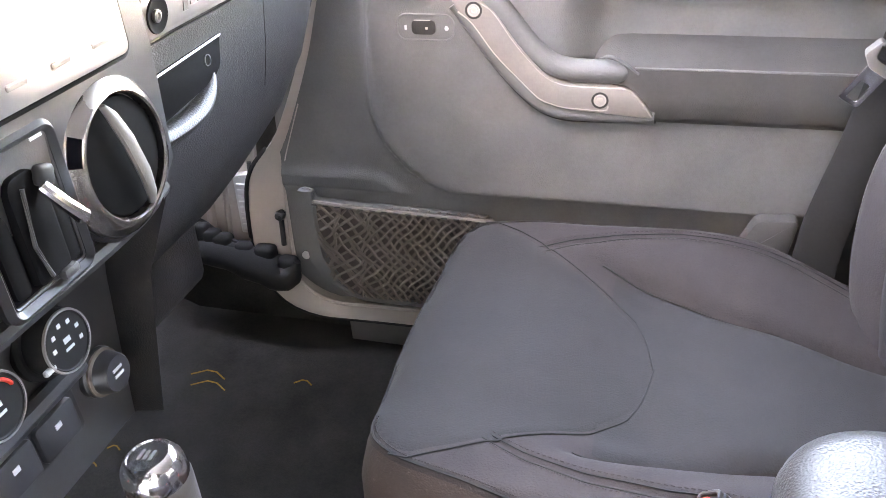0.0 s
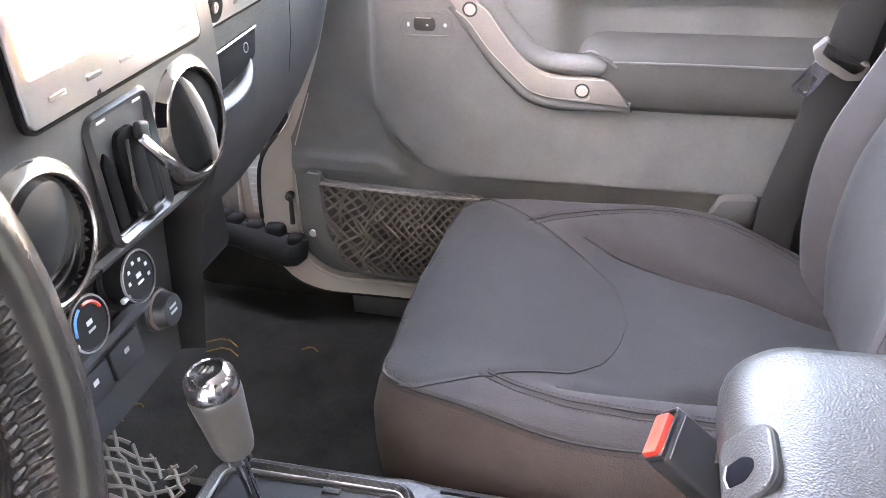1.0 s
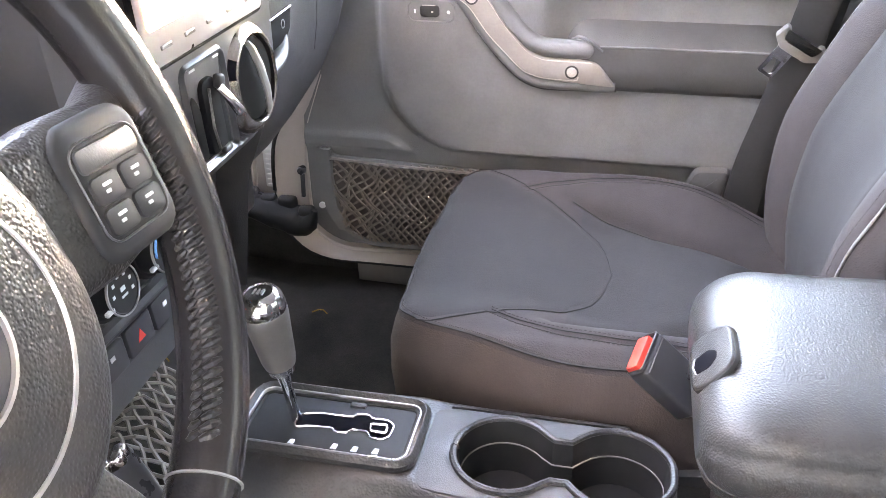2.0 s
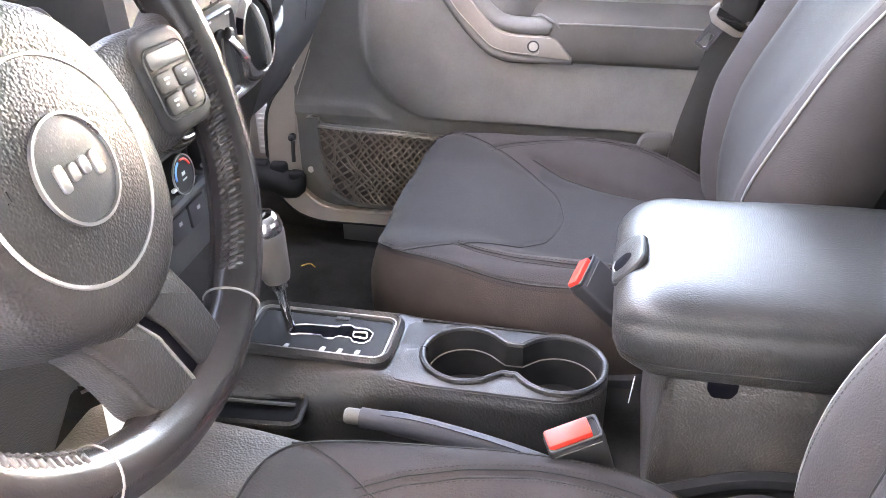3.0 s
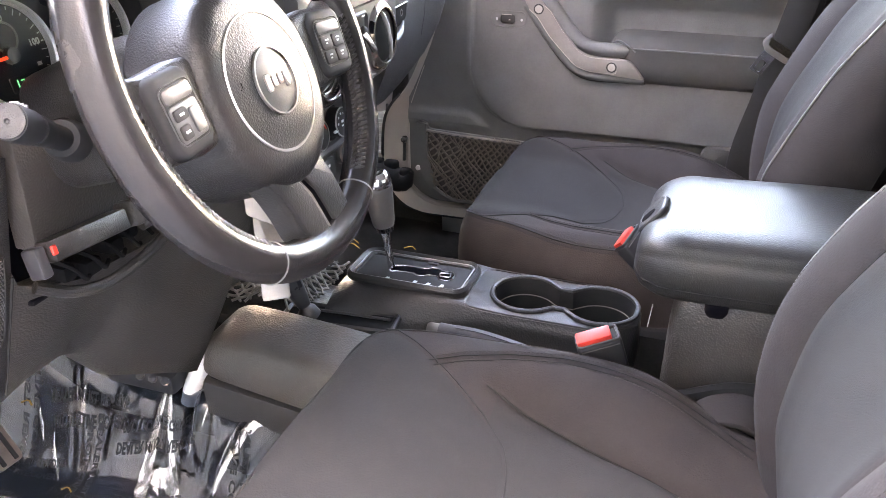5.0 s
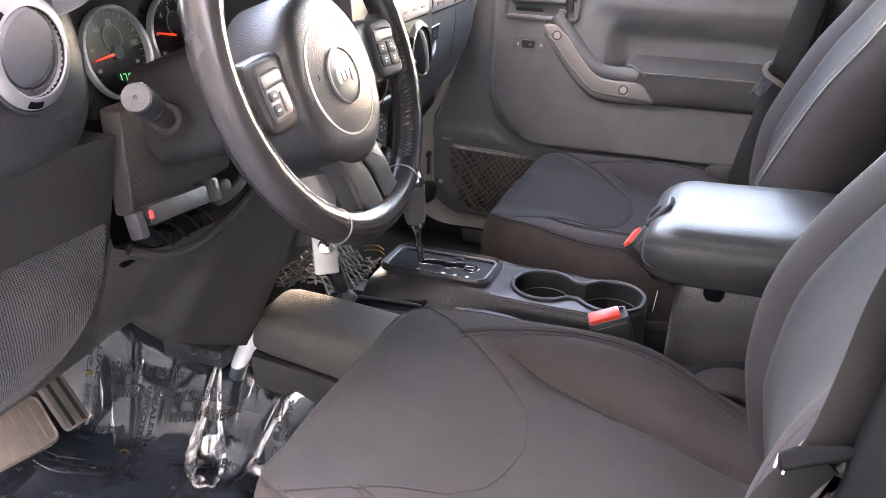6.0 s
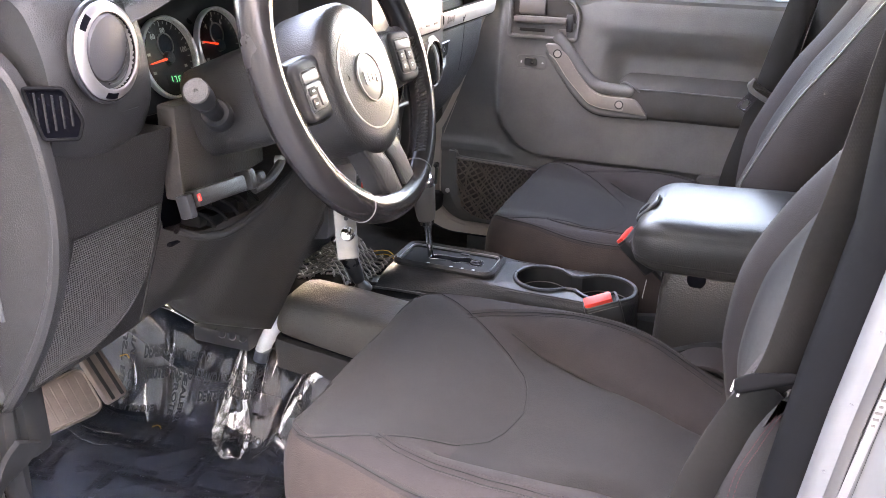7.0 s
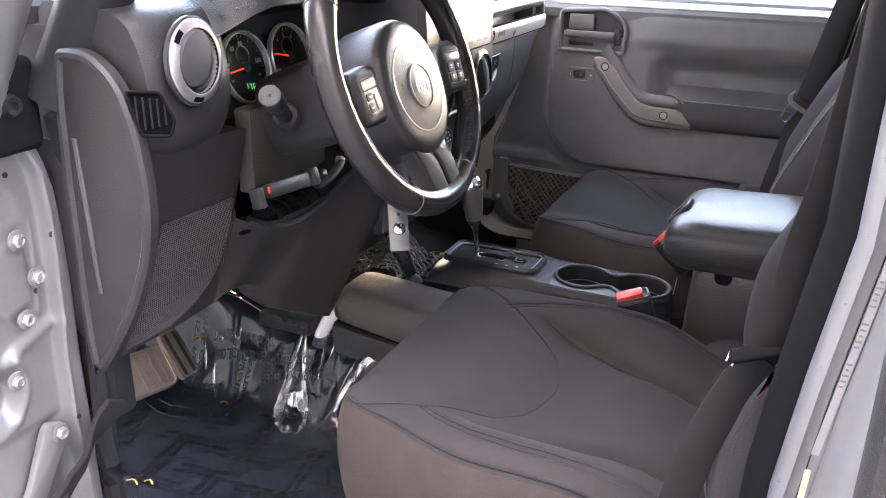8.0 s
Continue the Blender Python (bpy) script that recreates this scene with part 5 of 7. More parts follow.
def build_shifter():
    s = thing("shift_lever", (-0.225, 0.012, 0.886), "chrome and grey automatic shift lever", "shift lever")
    base, tip = Vector((-0.224, 0.012, 0.898)), Vector((-0.240, 0.004, 1.042))
    axis = (tip - base).normalized()
    m = plane_at(base, (1, 0, 0), axis)
    part("stem", lathe([(0.0, -0.01), (0.0052, -0.01), (0.0052, 0.035), (0.0075, 0.050), (0.009, 0.056), (0.0, 0.056)], m, 20), CHROME, s)
    part("collar", lathe([(0, 0.052), (0.0125, 0.054), (0.0135, 0.062), (0, 0.064)], m, 24), CHROME, s)
    part("grip", lathe([(0, 0.061), (0.0145, 0.062), (0.0165, 0.070), (0.0208, 0.115), (0.0212, 0.122), (0.020, 0.124), (0, 0.124)], m, 32), GRIP, s, "dark grey conical grip")
    k = part("cap", lathe([(0, 0.1235), (0.0205, 0.124), (0.0212, 0.128), (0.0195, 0.138), (0.0155, 0.1435), (0.0135, 0.1445), (0.0130, 0.1435), (0, 0.1440)], m, 32), CHROME, s, "polished chrome cap")
    for i in range(3):
        part("letter_bar", box((-0.004 + 0.004 * i, 0.0, 0.1446), (0.0022, 0.008, 0.0004), 0, 1, m), GRAYBEAM, k)
    # transfer case lever with its slot tray, black grip and bright clevis above it
    t = thing("transfer_lever", (-0.30, -0.11, 0.86), "black four wheel drive lever with a bright metal top", "lever")
    tray = rrect(0.165, 0.052, 0.012, 5)
    tm = plane_at((-0.255, -0.098, 0.858), (1, 0.10, 0), UP)
    part("tray_rim", frame_ring(tray, inset(tray, 0.006), 0.008, tm, 0.003), CONSOLE, t)
    part("tray_floor", slab(inset(tray, 0.005), 0.002, tm, 0.0005), MATT, t)
    part("tray_slot", tube([(-0.32, -0.097, 0.864), (-0.25, -0.089, 0.864), (-0.185, -0.084, 0.863)], 0.0022, 6), TRIM, t)
    b0, b1 = Vector((-0.298, -0.110, 0.868)), Vector((-0.322, -0.130, 0.952))
    lm = plane_at(b0, (1, 0, 0), b1 - b0)
    L = (b1 - b0).length
    part("stem_boot", lathe([(0, -0.006), (0.016, -0.006), (0.014, 0.004), (0.006, 0.012), (0.0055, 0.03), (0, 0.03)], lm, 18), SMOOTH, t)
    g = part("grip", lathe([(0, 0.012), (0.0095, 0.014), (0.012, 0.030), (0.0165, L - 0.006), (0.015, L), (0, L)], lm, 24), SMOOTH, t, "black tapered grip")
    for i, (dx, dy) in enumerate(((-0.012, 0.0), (0.010, 0.004), (0.002, -0.012), (0.012, -0.004))):
        part("chrome_lug", box((dx, dy, L + 0.006), (0.013, 0.011, 0.014), 0.005, 3, lm), CHROME, g)
    st = thing("metal_strap", (-0.285, -0.235, 1.0), "bare zinc strap with a bolt hanging below the steering column", "bracket")
    sm = plane_at((-0.228, -0.300, 1.028), (0.80, 0.60, 0.0), (0.52, -0.70, 0.48))
    part("strap", slab(round_poly([(-0.013, -0.020), (0.017, -0.020), (0.019, 0.085), (-0.011, 0.085)], 0.003), 0.003, sm, 0.0008), ZINC, st)
    part("upper_plate", slab(round_poly([(-0.018, 0.075), (0.022, 0.055), (0.026, 0.125), (-0.016, 0.14)], 0.004), 0.002, sm @ pose(0, 0, 0.004), 0.0006), ZINC, st)
    part("bolt", lathe([(0, 0), (0.010, 0), (0.010, 0.004), (0.007, 0.006), (0, 0.006)], sm @ pose(0.004, 0.014, 0.003), 16), CHROME, st)
    part("hole", lathe([(0, 0), (0.003, 0), (0.003, 0.0006), (0, 0.0006)], sm @ pose(0.004, 0.036, 0.003), 10), SMOOTH, st)
    # loose cords and a net pouch on the tunnel wall
    c = thing("cord_net", (-0.42, -0.02, 0.86), "dark knotted cord net on the tunnel side", "net")
    rnd = random.Random(9)
    bms = []

    def sag(u, v):
        return Vector((-0.50 + 0.17 * u, -0.110 + 0.20 * v, 0.846 + 0.030 * math.sin(2.6 * u + 1.2 * v) + 0.012 * math.sin(9 * u + 4 * v) + 0.010 * v))
    for fam in (1, -1):
        for k in range(-10, 22):
            p = []
            for i in range(25):
                u = i / 24
                v = 0.085 * k + fam * 0.75 * u + 0.010 * math.sin(37 * u + 2 * k) + rnd.uniform(-0.006, 0.006)
                if 0 <= v <= 1:
                    p.append(sag(u, v) + Vector((0, 0, 0.0018 * fam * math.cos(50 * u))))
            if len(p) > 3:
                bms.append(tube(p, 0.0021, 5))
    part("cord_tangle", join(*bms), CORD, c, kind="stuff")
    part("backing", box((-0.43, -0.015, 0.832), (0.16, 0.20, 0.02), 0.006), CARPET, c)


def build_armrest():
    """The storage box behind the cups: bin and padded lid."""
    a = thing("console_bin", (0.25, -0.01, 0.80), "tall grained storage bin behind the cup holders", "storage bin")
    secs = []
    for z, x0, hw in ((0.78, 0.182, 0.112), (0.86, 0.180, 0.112), (0.95, 0.182, 0.1115), (0.989, 0.187, 0.111), (0.993, 0.189, 0.109)):
        secs.append([(x, y - 0.012, z) for x, y in rrect(0.66 - x0, 2 * hw, 0.018, 4, cx=(0.66 + x0) / 2)])
    part("body", loft(secs), BINSKIN, a)
    part("rim_line", ribbon([(0.196, -0.1235, 0.9915), (0.30, -0.1235, 0.9915), (0.50, -0.1235, 0.9915)], 0.0022, 0.0022, (0, 0, 1)), GRAYBEAM, a, "pale moulded edge")
    part("front_fin", box((0.170, 0.085, 0.93), (0.006, 0.012, 0.09), 0.002), CONSOLE, a)
    part("front_strap", tube([(0.160, -0.085, 0.955), (0.157, -0.088, 0.925)], 0.0006, 6), MARK, a, "thin pale strap")
    part("catch_tab", slab(round_poly([(-0.013, 0.010), (-0.013, -0.004), (-0.008, -0.012), (0.008, -0.012), (0.013, -0.004), (0.013, 0.010)], 0.003), 0.0025, plane_at((0.232, -0.1225, 0.984), (1, 0, 0), (0, -1, 0)), 0.0008), RECESS, a)
    part("low_cover", tube(smooth_path([(0.17, -0.126, 0.84), (0.22, -0.128, 0.865), (0.27, -0.128, 0.885), (0.34, -0.126, 0.89)], 4), 0.010, 8), RUBBER, a)
    part("foot_cover", slab(round_poly([(0.165, 0.79), (0.17, 0.838), (0.215, 0.862), (0.27, 0.882), (0.34, 0.887), (0.42, 0.887), (0.42, 0.79)], 0.01), 0.012, plane_at((0, -0.122, 0), (1, 0, 0), (0, -1, 0)), 0.004), RUBBER, a, "dark cover at the foot of the bin")
    l = thing("armrest_lid", (0.30, -0.015, 1.0), "padded black vinyl armrest lid with a latch", "armrest")
    yc = -0.013
    # half section: (share of half width, share of height), from the crown down to the underside
    half_sec = [(0.0, 1.0), (0.30, 0.998), (0.58, 0.985), (0.78, 0.955), (0.88, 0.905), (0.93, 0.835), (0.945, 0.765), (0.948, 0.715), (0.962, 0.680), (0.985, 0.640), (1.0, 0.57), (1.0, 0.46), (0.99, 0.34), (0.975, 0.26), (0.965, 0.235), (0.962, 0.215), (0.95, 0.10), (0.90, 0.03), (0.80, 0.0), (0.4, 0.0), (0.0, 0.0)]
    secs = []
    for i in range(49):
        t = (i / 48) ** 2.0
        x = 0.134 + 0.42 * t
        nose = math.sqrt(max(0.0, 1 - (1 - min(1, t / 0.13)) ** 2))
        half = 0.084 + 0.0375 * nose
        zt = 1.030 + 0.034 * nose + 0.007 * sstep(0.10, 0.55, t)
        zb = lerp(((0, 1.004), (0.02, 0.992), (0.08, 0.985), (0.2, 0.984), (1, 0.987)), t)
        sec = [(x, yc + half * u, zb + (zt - zb) * w) for u, w in half_sec] + [(x, yc - half * u, zb + (zt - zb) * w) for u, w in half_sec[-2:0:-1]]
        secs.append(sec)
    part("pad", loft(secs), VINYL, l, angle=80)
    for k in (14, len(secs[0]) - 14):
        part("pad_seam", tube([Vector(s[k]) for s in secs[2:]], 0.0011, 5), SEAM, l)
    lm = plane_at((0.1455, yc - 0.014, 1.0450), (0, -1, 0), (-0.76, 0, 0.65))
    lo = round_poly([(-0.029, -0.018), (0.027, -0.018), (0.031, -0.004), (0.028, 0.014), (0.020, 0.022), (-0.020, 0.022), (-0.029, 0.013), (-0.031, -0.004)], 0.009, 5)
    part("latch_gap", slab(inset(lo, -0.0014), 0.0042, lm, 0.001), SEAM, l)
    p = part("latch", slab(lo, 0.0062, lm, 0.0022, 3), VINYL, l, "black latch plate with a finger hole")
    part("latch_mouth", slab(round_poly([(-0.009, -0.014), (0.009, -0.014), (0.011, 0.000), (0.004, 0.008), (-0.004, 0.008), (-0.011, 0.000)], 0.004), 0.0008, lm @ pose(0.004, 0, 0.0058), 0.0002), RECESS, p)
    part("latch_lip", tube([lm @ Vector((-0.006, -0.0125, 0.0062)), lm @ Vector((0.004, -0.0150, 0.0066)), lm @ Vector((0.014, -0.0125, 0.0062))], 0.0010, 8), GRAYBEAM, p)


# ---- dashboard ----
def build_dashboard():
    d = thing("dashboard", (-0.5, -0.03, 1.1), "dark grey grained dashboard with silver ringed vents", "dashboard")
    # upper pad: profile along the width
    ys = [-0.675 + 1.30 * i / 52 for i in range(53)]
    secs = []
    for y in ys:
        hood = sstep(-0.58, -0.50, y) * sstep(-0.14, -0.22, y)
        end = sstep(-0.60, -0.675, y) + sstep(0.52, 0.62, y)
        face = -0.315 - 0.03 * end - 0.02 * sstep(-0.2, -0.1, y) * sstep(0.30, 0.1, y)
        face -= 0.03 * sstep(0.30, 0.60, y)
        low = lerp(((-0.70, 1.235), (-0.52, 1.235), (-0.48, 1.20), (-0.20, 1.18), (-0.15, 1.08), (0.12, 1.09), (0.20, 1.10), (0.45, 1.13), (0.62, 1.20)), y)
        zt = 1.392 - 0.012 * end + 0.035 * hood
        prof = [(-0.92, 1.36), (-0.70, 1.385), (-0.50, zt), (-0.42 + 0.07 * hood, zt - 0.004), (face - 0.035 + 0.06 * hood, zt - 0.020), (face - 0.012 + 0.04 * hood, zt - 0.045),
                (face - 0.125 * hood, 1.352 + 0.01 * hood), (face - 0.125 * hood, 1.27), (face - 0.02 - 0.10 * hood, low + 0.02), (face - 0.035 - 0.085 * hood, low), (face - 0.10, low - 0.005), (-0.92, 1.15)]
        secs.append([(x, y, z) for x, z in prof])
    part("upper_pad", loft(secs), DASH, d, angle=50)
    # driver's side end cap with a raised rim
    cap = round_poly([(-0.440, 1.30), (-0.432, 1.345), (-0.415, 1.350), (-0.380, 1.348), (-0.344, 1.320), (-0.325, 1.264), (-0.318, 1.190), (-0.329, 1.122), (-0.360, 1.052), (-0.402, 0.986), (-0.445, 0.930), (-0.452, 1.0), (-0.446, 1.20)], 0.03, 6)
    m = plane_at((0, -0.688, 0), (1, 0, 0), (0, -1, 0))
    part("end_cap", slab(inset(cap, 0.004), 0.012, m, 0.001), TRIM, d)
    part("end_cap_rim", frame_ring(cap, inset(cap, 0.013), 0.016, m, 0.004), DASH, d)
    part("end_cap_rib", tube([(-0.4205, -0.6990, 1.250), (-0.4170, -0.6995, 1.157), (-0.4150, -0.6990, 1.062)], 0.0036, 8), STACK, d)
    part("end_filler", box((-0.470, -0.667, 1.12), (0.075, 0.034, 0.50), 0.008), RUBBER, d)
    # binnacle behind the vent: a rounded swelling
    ring = []
    for i in range(15):
        y = -0.680 + 0.140 * i / 14
        e = math.sqrt(max(0.0, 1 - ((y + 0.612) / 0.0705) ** 2))
        pr = round_poly([(-0.40, 1.395), (-0.348 + 0.012 * e, 1.390 - 0.012 * (1 - e)), (-0.330 + 0.016 * e, 1.335), (-0.326 + 0.014 * e, 1.275), (-0.345 + 0.010 * e, 1.222 + 0.012 * (1 - e)), (-0.40, 1.205), (-0.47, 1.21), (-0.47, 1.395)], 0.022, 5)
        ring.append([(x, y, z) for x, z in pr])
    part("vent_housing", loft(ring), DASH, d, angle=60)
    # side demist grille
    go = round_poly([(-0.024, 0.024), (0.012, 0.022), (0.026, -0.010), (0.020, -0.028), (-0.012, -0.026)], 0.005)
    gm = plane_at((-0.3205, -0.6835, 1.287), (0.72, 0.69, 0), (0.69, -0.72, 0.08))
    gr = part("side_vent", frame_ring(go, inset(go, 0.0030), 0.006, gm, 0.001), MATT, d)
    part("side_vent_back", slab(inset(go, 0.0025), 0.0012, gm @ Matrix.Translation((0, 0, 0.001)), 0.0003), RECESS, gr)
    for i in range(5):
        part("slat", box((-0.0135 + 0.0072 * i, -0.001, 0.0036), (0.0020, 0.038 - 0.003 * i, 0.0032), 0.0005, 1, gm), KNOB, gr)
    # lower knee panel: surface over the width, sweeping down and forwards
    rows = []
    for i in range(65):
        y = -0.690 + 0.455 * i / 64
        zt = lerp(((-0.67, 1.24), (-0.5025, 1.23), (-0.4975, 1.100), (-0.47, 1.084), (-0.43, 1.078), (-0.38, 1.092), (-0.33, 1.120), (-0.30, 1.136), (-0.25, 1.150)), y)
        zb = lerp(((-0.67, 0.974), (-0.57, 0.964), (-0.46, 0.958), (-0.40, 0.946), (-0.372, 0.936), (-0.356, 0.905), (-0.344, 0.886), (-0.330, 0.878), (-0.235, 0.829)), y)
        xb = lerp(((-0.67, -0.405), (-0.50, -0.425), (-0.40, -0.448), (-0.34, -0.436), (-0.25, -0.400)), y)
        zr = lerp(((-0.4975, 1.235), (-0.44, 1.15), (-0.36, 1.12), (-0.30, 1.136), (-0.25, 1.150)), y)
        xr = lerp(((-0.67, -0.335), (-0.50, -0.335), (-0.36, -0.304), (-0.30, -0.290), (-0.25, -0.262)), y)
        row = []
        for k in range(15):
            t = k / 14
            z = zt + (zb - zt) * t
            tt = max(0.0, (zr - z) / (zr - zb))
            x = xr + (xb - xr) * tt ** 1.5 - 0.010 * math.sin(math.pi * tt)
            row.append((x, y, z))
        row += [(xb - 0.02, y, zb - 0.004), (xb - 0.06, y, zb + 0.01), (-0.56, y, 1.05), (-0.52, y, zt)]
        rows.append(row)
    part("side_panel", loft(rows[:28]), TRIM, d, angle=50)
    # one panel with the side part; only its tone is lit browner
    part("knee_panel", loft(rows[27:]), KNEE, d, "panel under the column, browner with warm light", angle=50)

    def on_panel(y, t):
        i = min(63, max(0, int((y + 0.690) / 0.455 * 64)))
        f = (y + 0.690) / 0.455 * 64 - i
        k = min(13, int(t * 14))
        g = t * 14 - k
        a = Vector(rows[i][k]).lerp(Vector(rows[i][k + 1]), g)
        b = Vector(rows[i + 1][k]).lerp(Vector(rows[i + 1][k + 1]), g)
        return a.lerp(b, f)
    part("panel_seam", tube([on_panel(-0.497, 0.02 + 0.93 * k / 12) + Vector((0.001, 0, 0)) for k in range(13)], 0.0012, 6), SEAM, d)
    # perforated speaker grille: raised nubs in rows over a dark ground
    def on_grille(u, v):
        y0 = -0.647 - 0.040 * sstep(0.05, 0.95, v)
        y1 = lerp(((0, -0.508), (0.30, -0.503), (0.55, -0.504), (0.77, -0.522), (0.93, -0.560), (1.0, -0.600)), v)
        t0 = 0.365 - 0.012 * u
        return on_panel(y0 + (y1 - y0) * u, t0 + (0.975 - t0) * v)
    part("grille_ground", loft([[on_grille(i / 20, j / 24) + Vector((0.0006, 0, 0)) for i in range(21)] for j in range(25)], closed=False), SEAM, d)
    nubs = bmesh.new()
    for j in range(54):
        for i in range(44):
            u, v = (i + 0.25 + 0.5 * (j % 2)) / 44.5, (j + 0.5) / 54
            foot = [on_grille(min(1, max(0, u + du)), min(1, max(0, v + dv))) for du, dv in ((-0.0104, 0), (0, -0.0083), (0.0104, 0), (0, 0.0083))]
            low = [nubs.verts.new(p + Vector((0.0004, 0, 0))) for p in foot]
            top = [nubs.verts.new(foot[0].lerp(foot[2], 0.5).lerp(p, 0.55) + Vector((0.0020, -0.0006, 0))) for p in foot]
            nubs.faces.new(top)
            for k in range(4):
                nubs.faces.new((low[k], low[(k + 1) % 4], top[(k + 1) % 4], top[k]))
    part("speaker_grille", nubs, GRILLE, d, "perforated black speaker grille", kind="stuff", smooth=False)
    border = [(0, k / 10) for k in range(11)] + [(k / 8, 1) for k in range(1, 9)] + [(1, 1 - k / 10) for k in range(1, 11)] + [(1 - k / 8, 0) for k in range(1, 8)]
    part("grille_edge", tube([on_grille(u, v) + Vector((0.0012, 0, 0)) for u, v in border], 0.0011, 5, closed=True), TRIM, d)
    # open tray under the column, with a lip and clutter
    part("tray_lip", tube(smooth_path([(-0.352, -0.494, 1.100), (-0.338, -0.465, 1.083), (-0.326, -0.43, 1.078), (-0.312, -0.38, 1.092), (-0.300, -0.33, 1.120), (-0.290, -0.295, 1.138)], 5), 0.006, 10), TRIM, d)
    # back and floor near-black: the cavity's shade is in their colour
    part("tray_back", box((-0.41, -0.40, 1.13), (0.02, 0.20, 0.16), 0.004), RECESS, d)
    part("tray_floor", box((-0.400, -0.405, 1.070), (0.05, 0.15, 0.006), 0.002), RECESS, d)
    # column surround, its brown the reflected light put into the colour
    col = round_poly([(-0.494, 1.250), (-0.494, 1.136), (-0.40, 1.136), (-0.32, 1.140), (-0.32, 1.250)], 0.005, 3)
    part("column_surround", slab(col, 0.024, plane_at((-0.362, 0, 0), (0, 1, 0), BACK), 0.002), KNEE, d, "flat panel under the gauges, in the light-warmed brown")
    # centre stack: one faceted face leaning forwards
    st = [[(x, y, z) for x, z in ((-0.262, 1.42), (-0.252, 1.40), (-0.2455, 1.27), (-0.247, 1.195), (-0.262, 1.165), (-0.313, 1.150), (-0.322, 1.10), (-0.328, 1.03), (-0.332, 0.97), (-0.40, 0.96), (-0.42, 1.42))] for y in (-0.170, -0.162, 0.110, 0.118)]
    for r, k in ((0, 0.012), (3, 0.012)):
        st[r] = [(x - k, y, z) for x, y, z in st[r]]
    part("stack_face", loft(st), STACK, d, "smooth grey centre stack", angle=30)
    part("stack_ledge", tube(smooth_path([(-0.258, -0.165, 1.168), (-0.255, -0.06, 1.170), (-0.255, 0.06, 1.170), (-0.262, 0.112, 1.172)], 4), 0.006, 8), SMOOTH, d)
    part("stack_cheek", loft([[(x + dx, y, z) for x, z in ((-0.262, 1.165), (-0.29, 1.10), (-0.31, 0.97), (-0.42, 0.95), (-0.42, 1.17))] for y, dx in ((0.116, 0), (0.130, -0.02))]), TRIM, d)
    # passenger side: bin, lower face and glove box
    face = []
    for i in range(31):
        u = i / 30
        ring = []
        for x, z in ((-0.302, 1.250), (-0.302, 1.225), (-0.304, 1.185), (-0.309, 1.150), (-0.320, 1.110), (-0.338, 1.072), (-0.356, 1.046), (-0.372, 1.040), (-0.45, 1.040), (-0.45, 1.250)):
            last = lerp(((1.04, 0.360), (1.072, 0.420), (1.110, 0.505), (1.150, 0.555), (1.185, 0.580), (1.25, 0.600)), z)
            ring.append((x - 0.035 * sstep(0.75, 1.0, u), 0.118 + (last - 0.118) * u, z))
        face.append(ring)
    part("passenger_face", loft(face), DASH, d, angle=60)
    def on_face(y, z):
        last = lerp(((1.04, 0.360), (1.072, 0.420), (1.110, 0.505), (1.150, 0.555), (1.185, 0.580), (1.25, 0.600)), z)
        x = lerp(((1.046, -0.356), (1.072, -0.338), (1.110, -0.320), (1.150, -0.309), (1.185, -0.304), (1.225, -0.302), (1.25, -0.302)), z)
        return (x - 0.035 * sstep(0.75, 1.0, (y - 0.118) / (last - 0.118)), y, z)
    part("glovebox_seam", tube([on_face(0.378 - 0.10 * (1.24 - z), z) for z in (1.24, 1.225, 1.205, 1.185, 1.167, 1.15)], 0.0005, 5), SEAM, d)
    part("glovebox_back", box((-0.43, 0.24, 0.99), (0.05, 0.24, 0.11), 0.01), TRIM, d)
    gb = part("bin_recess", slab(round_poly([(0.150, 1.180), (0.150, 1.218), (0.290, 1.222), (0.284, 1.198), (0.270, 1.190)], 0.004), 0.003, plane_at((-0.3035, -0.002, 0), (0, 1, 0), BACK), 0.001), MATT, d, "black shallow bin")
    part("bin_lip", tube(smooth_path([(-0.304, 0.150, 1.176), (-0.300, 0.192, 1.174), (-0.300, 0.232, 1.176), (-0.303, 0.262, 1.187), (-0.305, 0.272, 1.200)], 4), [0.0100] * 9 + [0.0095, 0.009, 0.008, 0.0065, 0.0055, 0.0045, 0.0035, 0.003], 12, flat=0.8), TRIM, gb)
    part("bin_line", tube([(-0.2995, 0.150, 1.2175), (-0.2995, 0.286, 1.2215)], 0.0009, 5), SILVER, gb)
    part("bin_mark", lathe([(0.0040, 0), (0.0048, 0), (0.0048, 0.0006), (0.0040, 0.0006)], plane_at((-0.3003, 0.262, 1.208), (0, 1, 0), BACK), 20), GRAYBEAM, gb)
    part("lower_skirt", loft([[(x, y, z) for x, z in ((-0.33, 1.10), (-0.335, 1.0), (-0.37, 0.93), (-0.50, 0.92), (-0.50, 1.10))] for y in (-0.20, 0.10, 0.135)]), TRIM, d)
    # top speaker by the windscreen
    sp = thing("dash_speaker", (-0.53, -0.625, 1.374), "round grey speaker grille on the dash top", "speaker")
    part("pod", lathe([(0, 0), (0.075, 0), (0.072, 0.018), (0.062, 0.024), (0.058, 0.021), (0, 0.023)], plane_at((-0.53, -0.625, 1.374), (1, 0, 0), (0.1, 0, 1)), 32), KNOB, sp)
    bms = []
    for i in range(-8, 9):
        for j in range(-8, 9):
            if i * i + j * j < 66:
                bms.append(box((-0.53 + i * 0.0065, -0.625 + j * 0.0065, 1.397), (0.0036, 0.0036, 0.003), 0, 1))
    part("grille", join(*bms), TRIM, sp, kind="stuff", smooth=False)


